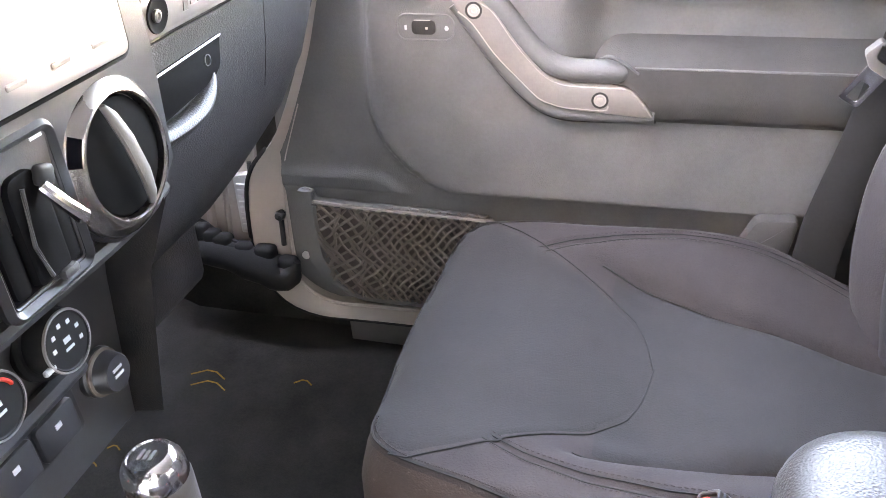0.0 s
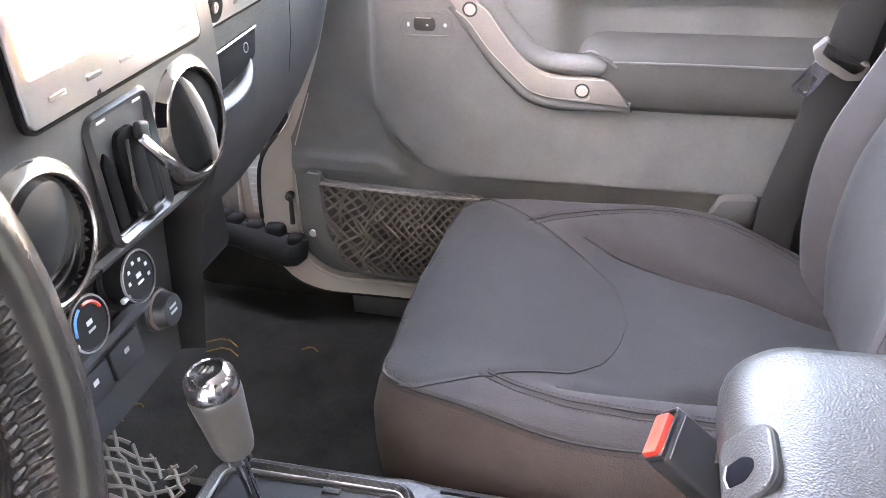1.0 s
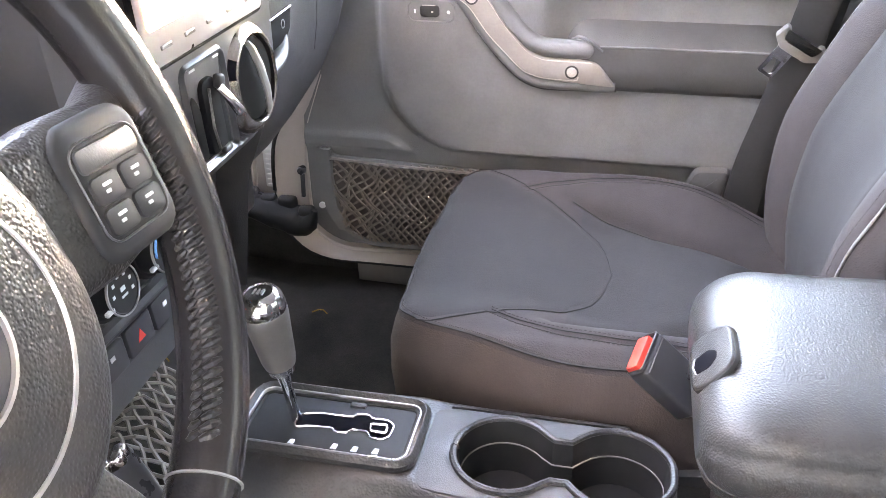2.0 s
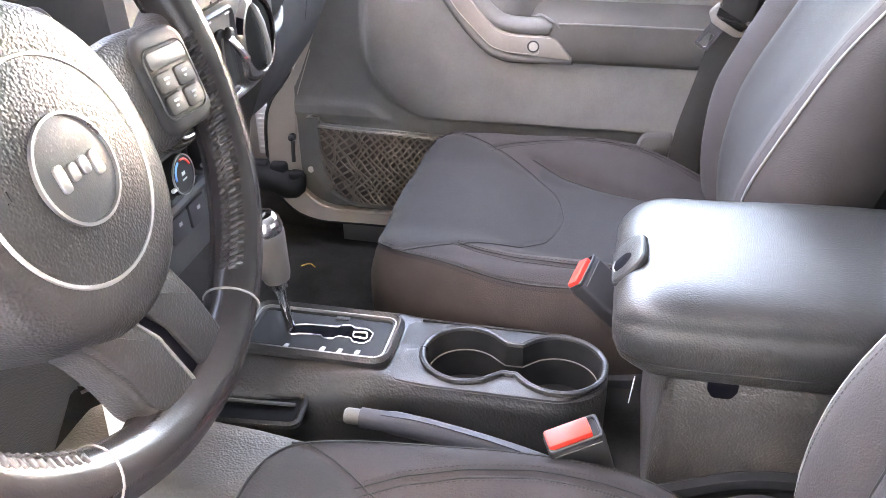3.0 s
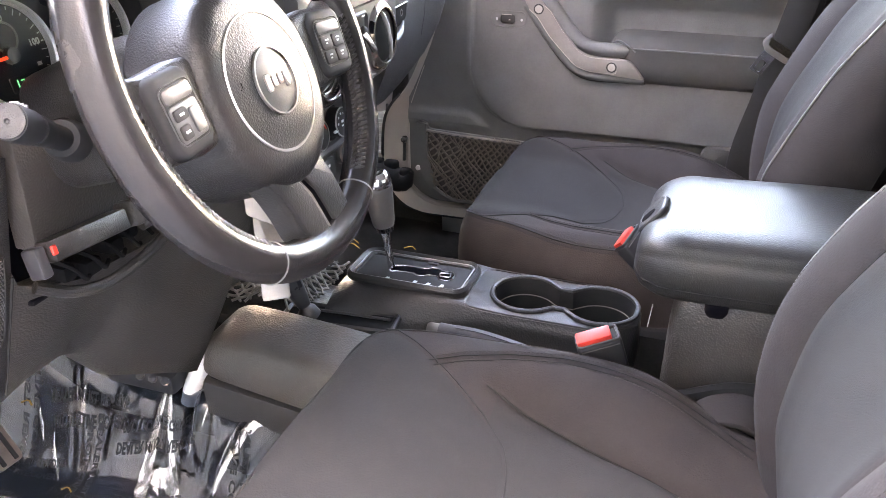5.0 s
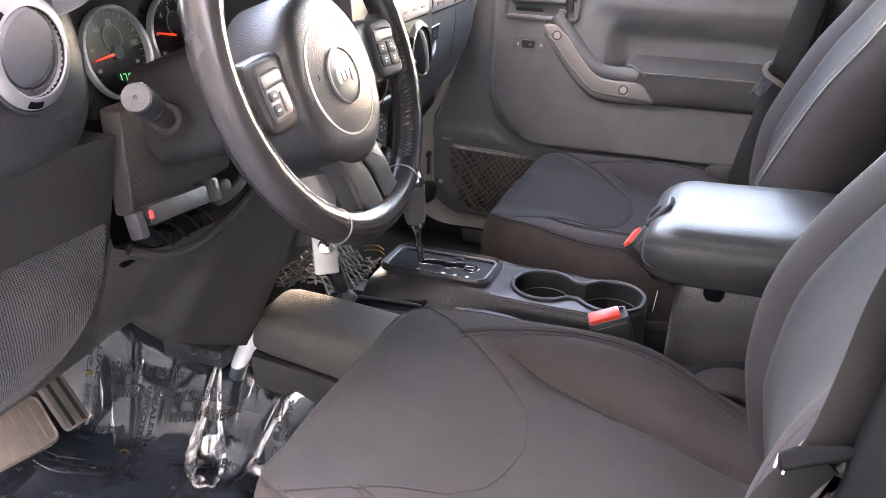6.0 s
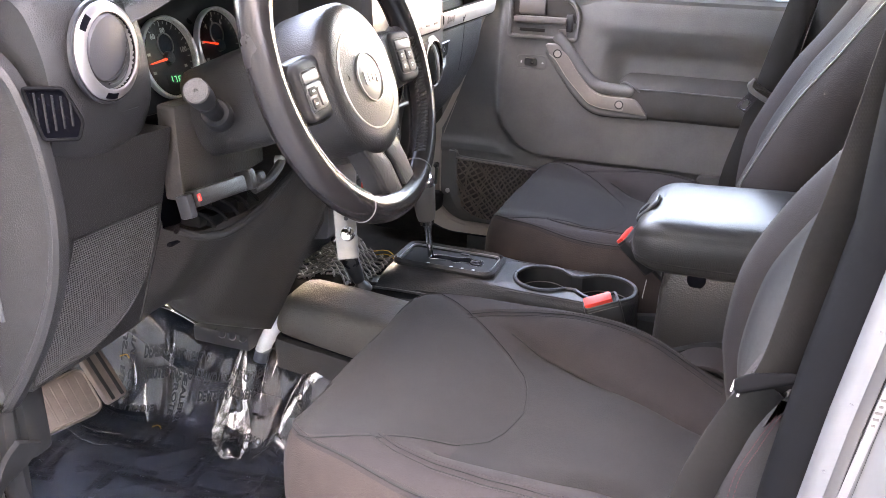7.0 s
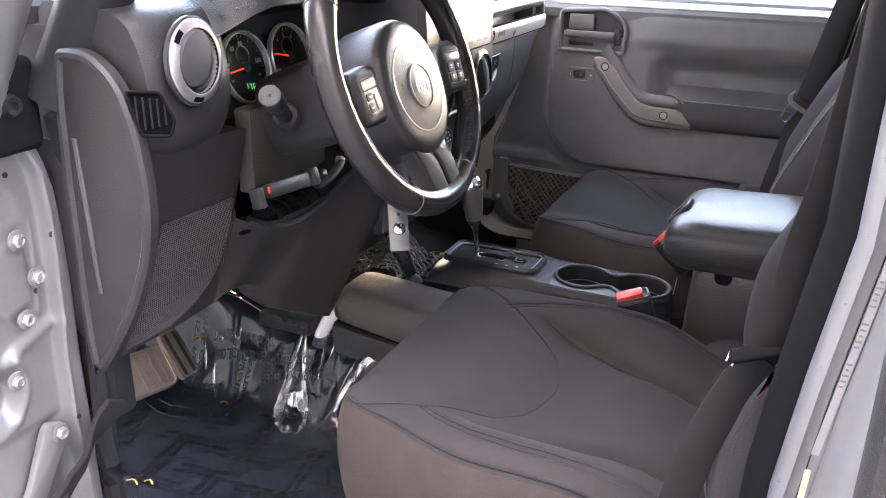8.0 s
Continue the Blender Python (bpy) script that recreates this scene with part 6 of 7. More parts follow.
def build_vents():
    """Round vents: a silver ring with two dark notches, a ball with a blade."""
    def vent(m, turns, open_cup, ring_skin, ball_skin):
        v = thing("air_vent", m.translation, "round air vent with a satin metal ring", "air vent", "round vents")
        part("surround", lathe([(0.030, -0.004), (0.0495, -0.004), (0.0495, 0.002), (0.0475, 0.004), (0.0465, 0.002), (0.030, 0.002)], m, 40), SMOOTH, v)
        part("ring", lathe([(0.0350, 0.000), (0.0460, 0.001), (0.0464, 0.005), (0.0456, 0.0075), (0.0385, 0.0136), (0.0366, 0.0140), (0.0356, 0.0128), (0.0350, 0.004)], m, 48), ring_skin, v, "satin metal ring")
        for a in turns:
            arc = []
            for i in range(9):
                q = radians(a - 11 + 22 * i / 8)
                arc.append([m @ Vector((r * math.cos(q), r * math.sin(q), h)) for r, h in ((0.0449, 0.0086), (0.0394, 0.0134), (0.0394, 0.0110), (0.0440, 0.0060))])
            part("ring_notch", loft(arc), RECESS, v)
        part("throat", lathe([(0.0354, 0.012), (0.0348, -0.012), (0.030, -0.016), (0, -0.016), (0, -0.018), (0.038, -0.018), (0.0368, 0.009)], m, 40), MATT, v)
        if open_cup:
            part("flap", lathe([(0, 0.012), (0.016, 0.0115), (0.029, 0.006), (0.0305, 0.000), (0.026, -0.006), (0, -0.006)], m @ pose(-0.0030, 0.0045, 0.0030, 14, 8, 0) @ Matrix.Scale(1.06, 4), 36), ball_skin, v)
            for k in range(3):
                part("vent_blade", tube([m @ Vector((0.0305 * math.cos(radians(q)) - 0.001 * k, 0.0305 * math.sin(radians(q)) + 0.0038 * k, 0.004 - 0.003 * k)) for q in range(-100, 11, 10)], 0.0011, 6), SMOOTH, v)
        else:
            part("flap", lathe([(0, 0.0105), (0.020, 0.0100), (0.0335, 0.0080), (0.0352, 0.0050), (0, -0.008)], m @ pose(0, 0, 0.002), 36), MATT, v)
            bl = [[(wd * math.cos(q), y, 0.0115 + 0.0075 * math.sqrt(max(0.0, 1 - (y / 0.0352) ** 2)) + 0.0024 * math.sin(q)) for q in [2 * math.pi * k / 10 for k in range(10)]] for y, wd in ((-0.0345, 0.0016), (-0.028, 0.0040), (-0.012, 0.0052), (0.012, 0.0052), (0.028, 0.0040), (0.0345, 0.0016))]
            bm = loft(bl)
            bm.transform(m @ pose(0, 0, 0, 0, 0, 16))
            part("blade", bm, GRAYBEAM, v, "pale grey blade")
    face = Vector((1, 0, 0.05))
    vent(plane_at((-0.252, 0.056, 1.219), (0, 1, 0), face), (155, 335), False, DARKCHROME, KNOB)
    vent(plane_at((-0.252, -0.110, 1.214), (0, 1, 0), face), (155, 335), True, DARKCHROME, KNOB)
    vent(plane_at((-0.312, -0.617, 1.332), (0, 1, 0), (1, 0.08, 0.05)) @ Matrix.Diagonal((1, 1, 0.60, 1)), (135, 258), True, SILVER, FLAPGREY)
    # switch bay between the centre vents
    b = thing("window_switch_unit", (-0.25, -0.022, 1.22), "recessed window switch unit with bright levers", "switch unit")
    m = plane_at((-0.2475, -0.022, 1.219), (0, 1, 0), face)
    o = rrect(0.070, 0.086, 0.010)
    part("bezel", frame_ring(o, inset(o, 0.0065), 0.0065, m, 0.003), SMOOTH, b)
    part("bezel_lip", frame_ring(inset(o, 0.0065), inset(o, 0.0080), 0.0035, m, 0.0008), STACK, b)
    part("well", slab(inset(o, 0.006), 0.0008, m, 0.0002), RECESS, b)
    for k, (dx, dy, w, hh) in enumerate(((0.002, -0.004, 0.026, 0.058), (0.019, -0.010, 0.012, 0.046), (-0.020, -0.008, 0.012, 0.050))):
        part("switch_block", slab(round_poly([(-w / 2, -hh / 2), (w / 2, -hh / 2), (w / 2, hh / 2 - 0.010), (w / 2 - 0.006, hh / 2), (-w / 2 + 0.004, hh / 2), (-w / 2, hh / 2 - 0.006)], 0.005), 0.0035 + 0.002 * (k == 0), m @ pose(dx, dy, 0.0008), 0.002), MATT, b)
    part("switch_cap", box((0.006, 0.022, 0.0085), (0.012, 0.011, 0.006), 0.0028, 3, m @ pose(0, 0, 0, 0, 0, -18)), KEYCAP, b, "dark bracket")
    part("lever", tube([m @ Vector((0.008, 0.016, 0.010)), m @ Vector((0.012, 0.004, 0.016)), m @ Vector((0.019, -0.007, 0.018))], [0.0034, 0.0036, 0.0044], 10), CHROME, b)
    part("lever", tube([m @ Vector((-0.002, 0.018, 0.007)), m @ Vector((-0.008, -0.010, 0.0085)), m @ Vector((-0.002, -0.030, 0.007))], 0.0012, 8), STACK, b)
    part("foot_cap", box((0.010, -0.034, 0.006), (0.012, 0.006, 0.006), 0.002, 2, m), STACK, b)
    for dx in (-0.020, 0.018):
        part("mark", box((dx, 0.0365, 0.0064), (0.009, 0.0016, 0.0005), 0, 1, m), MARK, b)
    # screen
    s = thing("touchscreen", (-0.245, -0.012, 1.33), "glossy touchscreen radio above the vents", "touchscreen")
    sm = plane_at((-0.2455, -0.012, 1.3285), (0, 1, 0), (1, 0, 0.04))
    so = rrect(0.182, 0.112, 0.006)
    part("bezel", slab(so, 0.006, sm, 0.002), SILVER, s)
    part("edge_gap", frame_ring(inset(so, -0.0028), inset(so, 0.0002), 0.0045, sm, 0.001), MATT, s, "dark joint round the screen")
    part("display", slab(rrect(0.168, 0.082, 0.003, cy=0.010), 0.0012, sm @ pose(0, 0, 0.0058), 0.0004), SCREEN, s, "pale glossy display")
    for i in range(5):
        part("key", box((-0.066 + 0.033 * i, -0.044, 0.0064), (0.014, 0.003, 0.0018), 0.0006, 1, sm), GRAYBEAM, s)
    # climate knobs
    for y, kind in ((0.034, 0), (-0.030, 1), (-0.096, 2)):
        k = thing("climate_knob", (-0.30, y, 1.096), "round climate knob with white symbols", "knob", "climate knobs")
        m = plane_at((-0.322, y, 1.096), (0, 1, 0), (1, 0, 0.12))
        part("base", lathe([(0, 0), (0.0265, 0), (0.0265, 0.004), (0.024, 0.006), (0, 0.006)], m, 36), KNOB, k)
        part("dial", lathe([(0, 0.005), (0.0215, 0.005), (0.021, 0.021), (0.019, 0.0225), (0.0180, 0.0218), (0, 0.0218)], m, 36), KNOB, k)
        part("rim", lathe([(0.0198, 0.0212), (0.0212, 0.0212), (0.0208, 0.0228), (0.0196, 0.0228)], m, 36), SILVER, k)
        part("pointer", box((-0.0205, -0.008, 0.0205), (0.010, 0.004, 0.004), 0.001, 1, m), MARK, k)
        if kind == 1:
            for col, a0 in ((RED, 20), (BLUE, 110)):
                arc = [m @ Vector((0.0155 * math.cos(radians(a0 + 75 * i / 8)), 0.0155 * math.sin(radians(a0 + 75 * i / 8)), 0.0223)) for i in range(9)]
                part("scale", tube(arc, 0.0013, 4), col, k)
        else:
            for i in range(6):
                a = radians(-20 + 40 * i)
                part("symbol", box((0.0125 * math.cos(a), 0.0125 * math.sin(a), 0.022), (0.0034, 0.0030, 0.0006), 0.0008, 1, m), MARK, k)
        part("symbol", box((0, 0.001, 0.022), (0.006, 0.0035, 0.0006), 0, 1, m), MARK, k)
        part("symbol", box((0, -0.005, 0.022), (0.008, 0.0018, 0.0006), 0, 1, m), MARK, k)
    # outlets and the blank switches in the lowest row
    for y in (0.078, -0.152):
        k = thing("power_outlet", (-0.31, y, 1.04), "capped round power outlet with a white label", "outlet", "outlets")
        m = plane_at((-0.328, y, 1.036), (0, 1, 0), (1, 0, 0.08))
        part("barrel", lathe([(0, 0), (0.019, 0), (0.019, 0.005), (0.0165, 0.008), (0.0145, 0.018), (0.013, 0.020), (0, 0.020)], m, 28), SMOOTH, k)
        part("ring", lathe([(0.0150, 0.0075), (0.0175, 0.0055), (0.0178, 0.0085), (0.0155, 0.0105)], m, 28), PEDAL, k)
        for dy in (0.004, -0.001):
            part("mark", box((0.0, dy, 0.0203), (0.010, 0.0022, 0.0006), 0, 1, m), MARK, k)
    r = thing("switch_row", (-0.313, -0.04, 1.02), "row of dark blank keys with a red hazard mark", "switch unit")
    m = plane_at((-0.328, -0.038, 1.028), (0, 1, 0), (1, 0, 0.08))
    part("tray", slab(rrect(0.178, 0.036, 0.004), 0.003, m, 0.001), SMOOTH, r)
    for i in range(4):
        k = part("key", slab(rrect(0.038, 0.028, 0.003), 0.004, m @ pose(-0.063 + 0.042 * i, 0, 0.003), 0.0012), SMOOTH, r)
        if i == 1:
            part("hazard_mark", slab([(-0.006, -0.005), (0.006, -0.005), (0, 0.006)], 0.0006, m @ pose(-0.063 + 0.042 * i, 0, 0.0068), 0.0002), RED, k, "red triangle")
        else:
            part("mark", box((-0.063 + 0.042 * i, 0.004, 0.0073), (0.006, 0.004, 0.0006), 0, 1, m), MARK, k)
    part("shelf", tube([(-0.318, -0.16, 1.062), (-0.315, -0.04, 1.062), (-0.318, 0.055, 1.062)], 0.0075, 8), SMOOTH, r)
    # grab handle
    g = thing("grab_handle", (-0.29, 0.36, 1.27), "dark grab bar with a silver name plate on the dash", "grab handle")
    part("bar", tube([(-0.284, y, z) for y, z in rrect(0.335, 0.052, 0.020, 6, cx=0.300, cy=1.290)], 0.0145, 12, closed=True, up=(1, 0, 0)), SMOOTH, g)
    for y in (0.145, 0.455):
        part("mount", box((-0.31, y, 1.288), (0.05, 0.03, 0.04), 0.008, 2), SMOOTH, g)
    pm = plane_at((-0.2705, 0.301, 1.2735), (0, 1, 0), (1, 0, -0.12))
    po = rrect(0.335, 0.030, 0.012)
    pl = part("plate", slab(po, 0.005, pm, 0.002), SILVER, g, "silver name plate")
    # matt black ring that outlines the plate
    part("plate_outline", frame_ring(inset(po, -0.0025), inset(po, 0.001), 0.004, pm, 0.001), MATT, pl, "dark outline round the plate")
    part("bolt_recess", lathe([(0, 0.0004), (0.0095, 0.0004), (0.0118, 0.0012), (0.0122, 0), (0, 0)], pm @ pose(-0.148, 0, 0.0050), 24), MATT, pl, "dark bolt recess")
    part("plate_bolt", lathe([(0, 0), (0.0042, 0), (0.0042, 0.002), (0.0026, 0.0024), (0.002, 0.001), (0, 0.001)], pm @ pose(-0.1500, 0, 0.0054), 14), ZINC, pl)
    for i in range(4):
        part("letter_bar", box((-0.112 + 0.0095 * i, 0, 0.0052), (0.006, 0.012 if i in (0, 3) else 0.008, 0.0008), 0, 1, pm), GRAYBEAM, pl)


def build_cluster():
    c = thing("instrument_cluster", (-0.40, -0.36, 1.29), "instrument cluster with two chrome ringed gauges", "gauge cluster")
    part("backplate", slab(rrect(0.30, 0.135, 0.05, 8), 0.012, plane_at((-0.425, -0.360, 1.290), (0, 1, 0), (1, 0, 0.22)), 0.003), SMOOTH, c)
    for y, na, figures in ((-0.412, 184, (("60", 122), ("80", 85), ("100", 10))), (-0.306, 165, (("4", 124), ("5", 95), ("6", 62)))):
        m = plane_at((-0.408, y, 1.286), (0, 1, 0), (1, 0, 0.22))
        g = part("gauge", lathe([(0, 0), (0.047, 0), (0.047, 0.003), (0, 0.003)], m, 48), DIAL, c, "black dial")
        part("bezel", lathe([(0.0455, 0.002), (0.0495, 0.002), (0.0500, 0.010), (0.0485, 0.012), (0.0462, 0.010)], m, 56), RING, g, "bright ring")
        for i in range(25):
            a = radians(215 - 250 * i / 24)
            long = i % 3 == 0
            part("tick", box(((0.041 if long else 0.0425), 0, 0.0034), (0.006 if long else 0.003, 0.0009, 0.0004), 0, 1, m @ pose(0, 0, 0, 0, 0, math.degrees(a))), BACKLIT, g)
        for word, turn in figures:
            part("figure", lettering(word, 0.0088, m @ pose(0.0325 * math.cos(radians(turn)), 0.0325 * math.sin(radians(turn)), 0.0036), 0.0002, 0.0002), BACKLIT, g)
        for a in (radians(205), radians(165), radians(-25)):
            part("number_bar", box((0.0325 * math.cos(a), 0.0325 * math.sin(a), 0.0034), (0.0052, 0.0034, 0.0004), 0, 1, m), BACKLIT, g)
        part("sub_dial", lathe([(0.0125, 0.003), (0.0142, 0.003), (0.0142, 0.0042), (0.0125, 0.0042)], m @ pose(0.002, 0.016, 0), 28), GRAYBEAM, g)
        part("needle", tube([m @ Vector((0.006, 0.0, 0.007)), m @ pose(0, 0, 0, 0, 0, na) @ Vector((0.036, 0, 0.007))], [0.0020, 0.0008], 6), NEEDLE, g, "red needle")
        part("hub", lathe([(0, 0.003), (0.008, 0.003), (0.007, 0.009), (0, 0.0095)], m, 20), SMOOTH, g)
        part("display", slab(rrect(0.034, 0.014, 0.002), 0.0006, m @ pose(0.006, -0.026, 0.003), 0.0002), DIAL, g)
        for i, (u, v, w, h) in enumerate(((-0.006, -0.024, 0.0012, 0.007), (0.000, -0.022, 0.004, 0.001), (0.0018, -0.026, 0.001, 0.007), (0.008, -0.023, 0.004, 0.001), (0.0062, -0.026, 0.001, 0.007), (0.010, -0.027, 0.003, 0.001))):
            part("digit_bar", box((u + 0.003, v - 0.001, 0.0040), (w, h, 0.0004), 0, 1, m), GREEN, g, "green lit digits")
        part("lens", lathe([(0, 0.0108), (0.0475, 0.0108), (0.0475, 0.0112), (0, 0.0112)], m, 40), LENS, g).visible_shadow = False


def build_wheel():
    C, phi, R, r = Vector((-0.161, -0.403, 1.299)), radians(19.9), 0.1675, 0.0168
    w = thing("steering_wheel", C, "black leather steering wheel with switch pods and a round hub", "steering wheel")
    s, c = math.sin(phi), math.cos(phi)
    M = Matrix(((0, -s, c, C.x), (1, 0, 0, C.y), (0, c, s, C.z), (0, 0, 0, 1)))

    def rim_point(a, rr=0.0, n=0.0):
        return M @ Vector(((R + rr) * math.sin(a), (R + rr) * math.cos(a), n))
    rings = []
    for i in range(120):
        a = 2 * math.pi * i / 120
        fat = r * (1 + 0.10 * math.exp(-((math.degrees(a) - 55) / 12) ** 2) + 0.10 * math.exp(-((math.degrees(a) - 305) / 12) ** 2)) * (1 + 0.006 * math.sin(9 * a) + 0.004 * math.sin(23 * a + 1))
        rings.append([rim_point(a, fat * math.cos(b), fat * 1.02 * math.sin(b)) for b in [2 * math.pi * k / 24 for k in range(24)]])
    part("rim", loft(rings, wrap=True), LEATHER, w, "smooth black leather rim")
    for deg in (305, 208, 152, 55):
        a = radians(deg)
        part("rim_seam", tube([rim_point(a, (r * (1.10 if deg in (55, 305) else 1.0) + 0.0002) * math.cos(b), (r * (1.12 if deg in (55, 305) else 1.02) + 0.0002) * math.sin(b)) for b in [2 * math.pi * k / 24 for k in range(24)]], 0.0008, 5, closed=True), PIPING, w)
    # laced stitching inside the rim
    for a0, a1 in ((88, 147), (213, 272), (18, 50), (310, 342)):
        bms = []
        n = int((a1 - a0) / 1.75)
        for k in range(n):
            a = radians(a0 + (a1 - a0) * k / n)
            b = radians(a0 + (a1 - a0) * (k + 0.8) / n)
            bms.append(tube([rim_point(a, r * 0.97 * math.cos(2.25), r * 0.99 * math.sin(2.25)), rim_point(0.5 * (a + b), r * 0.995 * math.cos(2.50), r * 1.015 * math.sin(2.50)), rim_point(b, r * 0.97 * math.cos(2.76), r * 0.99 * math.sin(2.76))], [0.0014, 0.0024, 0.0014], 8))
            bms.append(tube([rim_point(a, r * 0.97 * math.cos(2.80), r * 0.99 * math.sin(2.80)), rim_point(0.5 * (a + b), r * 0.995 * math.cos(2.95), r * 1.015 * math.sin(2.95)), rim_point(b, r * 0.97 * math.cos(3.10), r * 0.99 * math.sin(3.10))], [0.0012, 0.0021, 0.0012], 8))
        part("laced_stitching", join(*bms), HUBSKIN, w, kind="stuff")
    # hub
    hub = []
    for f, n in ((0.90, -0.050), (0.99, -0.040), (1.0, -0.010), (1.0, 0.014), (0.988, 0.022), (0.955, 0.028), (0.90, 0.0315), (0.82, 0.0335), (0.70, 0.034)):
        hub.append([M @ Vector((-0.006 + 0.080 * f * math.cos(a) * (1 + 0.05 * abs(math.sin(a))), -0.020 + 0.088 * f * math.sin(a), n - 0.017)) for a in [2 * math.pi * k / 72 for k in range(72)]])
    h = part("hub", loft(hub), HUBSKIN, w, "grained round airbag cover")
    HM = M @ pose(-0.006, -0.020, 0.0165)
    part("hub_ring", lathe([(0.0555, 0), (0.0562, 0.0016), (0.0578, 0.0016), (0.0586, 0), (0.057, -0.002)], HM, 72), SILVER, h, "thin bright ring")
    part("hub_face", lathe([(0, 0.004), (0.030, 0.004), (0.045, 0.0022), (0.0595, 0.0005), (0.0595, -0.002), (0, -0.002)], HM, 64), HUBSKIN, h)
    part("horn_mark", tube([HM @ Vector((-0.045, 0.004, 0.0024)), HM @ Vector((-0.0425, 0.004, 0.0026)), HM @ Vector((-0.0425, 0.009, 0.0026))], 0.0005, 4), SEAM, h)
    part("badge_ring", lathe([(0.0262, 0.0030), (0.0282, 0.0036), (0.0282, 0.0062), (0.0266, 0.0064)], HM, 48), SILVER, h)
    bd = part("badge", lathe([(0, 0.0058), (0.020, 0.0055), (0.0272, 0.0044), (0.0272, 0.003), (0, 0.003)], HM, 40), STACK, h, "dark round badge")
    for i, hh in enumerate((0.014, 0.009, 0.009, 0.013)):
        part("letter_bar", slab(rrect(0.0062, hh, 0.0022), 0.0016, HM @ pose(-0.0135 + 0.0088 * i, -0.002 if i == 3 else 0.0, 0.0056), 0.0006), SILVER, bd)
    # side spokes with switch pods, each with keys of its own
    for sg in (-1, 1):
        sp = []
        for u, hw, n in ((0.066, 0.034, 0.000), (0.10, 0.036, 0.004), (0.135, 0.033, 0.003), (0.160, 0.040, -0.003)):
            sp.append([M @ Vector((sg * u, -0.012 + v, n - 0.008 + q)) for v, q in rrect(2 * hw, 0.026, 0.010, 4)])
        k = part("spoke", loft(sp), HUBSKIN, w)
        pm = M @ pose(sg * 0.1155, -0.0125, 0.0045) @ pose(0, 0, 0, 0, sg * -5, sg * -3)
        pd = part("switch_pod", slab(rrect(0.052, 0.062, 0.012), 0.009, pm, 0.005, 3), KEYCAP, k)
        part("pod_trim", frame_ring(rrect(0.0420, 0.0440, 0.008), rrect(0.0402, 0.0422, 0.0072), 0.0012, pm @ pose(0, 0, 0.0088), 0.0004), STACK, pd)
        part("key", slab(rrect(0.036, 0.0105, 0.003), 0.0022, pm @ pose(0, 0.0140, 0.0085), 0.0008), STACK, pd, "grey upper key")
        if sg > 0:
            for dx in (-0.0092, 0.0092):
                for dy in (0.0005, -0.0130):
                    kk = part("key", slab(rrect(0.0170, 0.0120, 0.003), 0.0024, pm @ pose(dx, dy, 0.0085), 0.0009), KEYCAP, pd)
                    part("mark", join(slab(rrect(0.0055, 0.0015, 0.0004, 2), 0.0004, pm @ pose(dx, dy + 0.002, 0.0108), 0.0001), slab(rrect(0.0030, 0.0015, 0.0004, 2), 0.0004, pm @ pose(dx - 0.001, dy - 0.001, 0.0108), 0.0001)), MARK, kk)
        else:
            part("key_plate", slab(rrect(0.036, 0.0270, 0.004), 0.0016, pm @ pose(0, -0.0065, 0.0085), 0.0006), STACK, pd, "grey key plate")
            for dx, dy, kw, kh in ((-0.008, 0.000, 0.016, 0.0085), (-0.010, -0.0125, 0.012, 0.0105), (0.009, -0.008, 0.013, 0.019)):
                kk = part("key", slab(rrect(kw, kh, 0.0025), 0.0024, pm @ pose(dx, dy, 0.0095), 0.0009), KEYCAP if dx < 0 else STACK, pd)
                if dx < 0:
                    part("mark", slab(rrect(0.006, 0.0018, 0.0005, 2), 0.0004, pm @ pose(dx, dy, 0.0118), 0.0001), MARK, kk)
    # lower spoke: a thick flared plate split by a bent slot, grown into the rim at its foot
    base = round_poly([(-0.0610, -0.076), (-0.0450, -0.104), (-0.0380, -0.125), (-0.0340, -0.146), (-0.0250, -0.1585), (-0.0086, -0.1630), (0.046, -0.1610), (0.0500, -0.150), (0.0440, -0.118), (0.031, -0.084), (0.0, -0.070)], 0.007)
    k = part("lower_spoke", slab(base, 0.0210, M @ pose(0, 0, -0.0150), 0.004, 3), TRIM, w)
    left = round_poly([(-0.056, -0.080), (-0.034, -0.078), (-0.0170, -0.096), (-0.0035, -0.1195), (0.0050, -0.1565), (-0.0085, -0.1585), (-0.0225, -0.1545), (-0.0310, -0.144), (-0.0350, -0.124), (-0.0420, -0.105)], 0.004)
    right = round_poly([(-0.026, -0.078), (0.029, -0.086), (0.0410, -0.118), (0.0468, -0.149), (0.044, -0.1575), (0.0180, -0.1580), (0.0080, -0.1200), (-0.0080, -0.0960)], 0.004)
    part("spoke_plate", slab(left, 0.0045, M @ pose(0, 0, 0.0050), 0.0022, 3), HUBSKIN, k, "satin black spoke plate")
    part("spoke_plate", slab(right, 0.0045, M @ pose(0, 0, 0.0050), 0.0022, 3), HUBSKIN, k, "satin black spoke plate")
    part("spoke_slot", slab(round_poly([(-0.0150, -0.0965), (-0.0085, -0.0965), (0.0075, -0.1200), (0.0170, -0.1560), (0.0060, -0.1560), (-0.0025, -0.1200)], 0.002), 0.0004, M @ pose(0, 0, 0.0061), 0.0001), RECESS, k)
    part("slot_edge", tube([M @ Vector(v) for v in ((-0.0165, -0.0965, 0.0088), (-0.0030, -0.1198, 0.0090), (0.0055, -0.1560, 0.0088))], 0.0010, 6), GRAYBEAM, k)
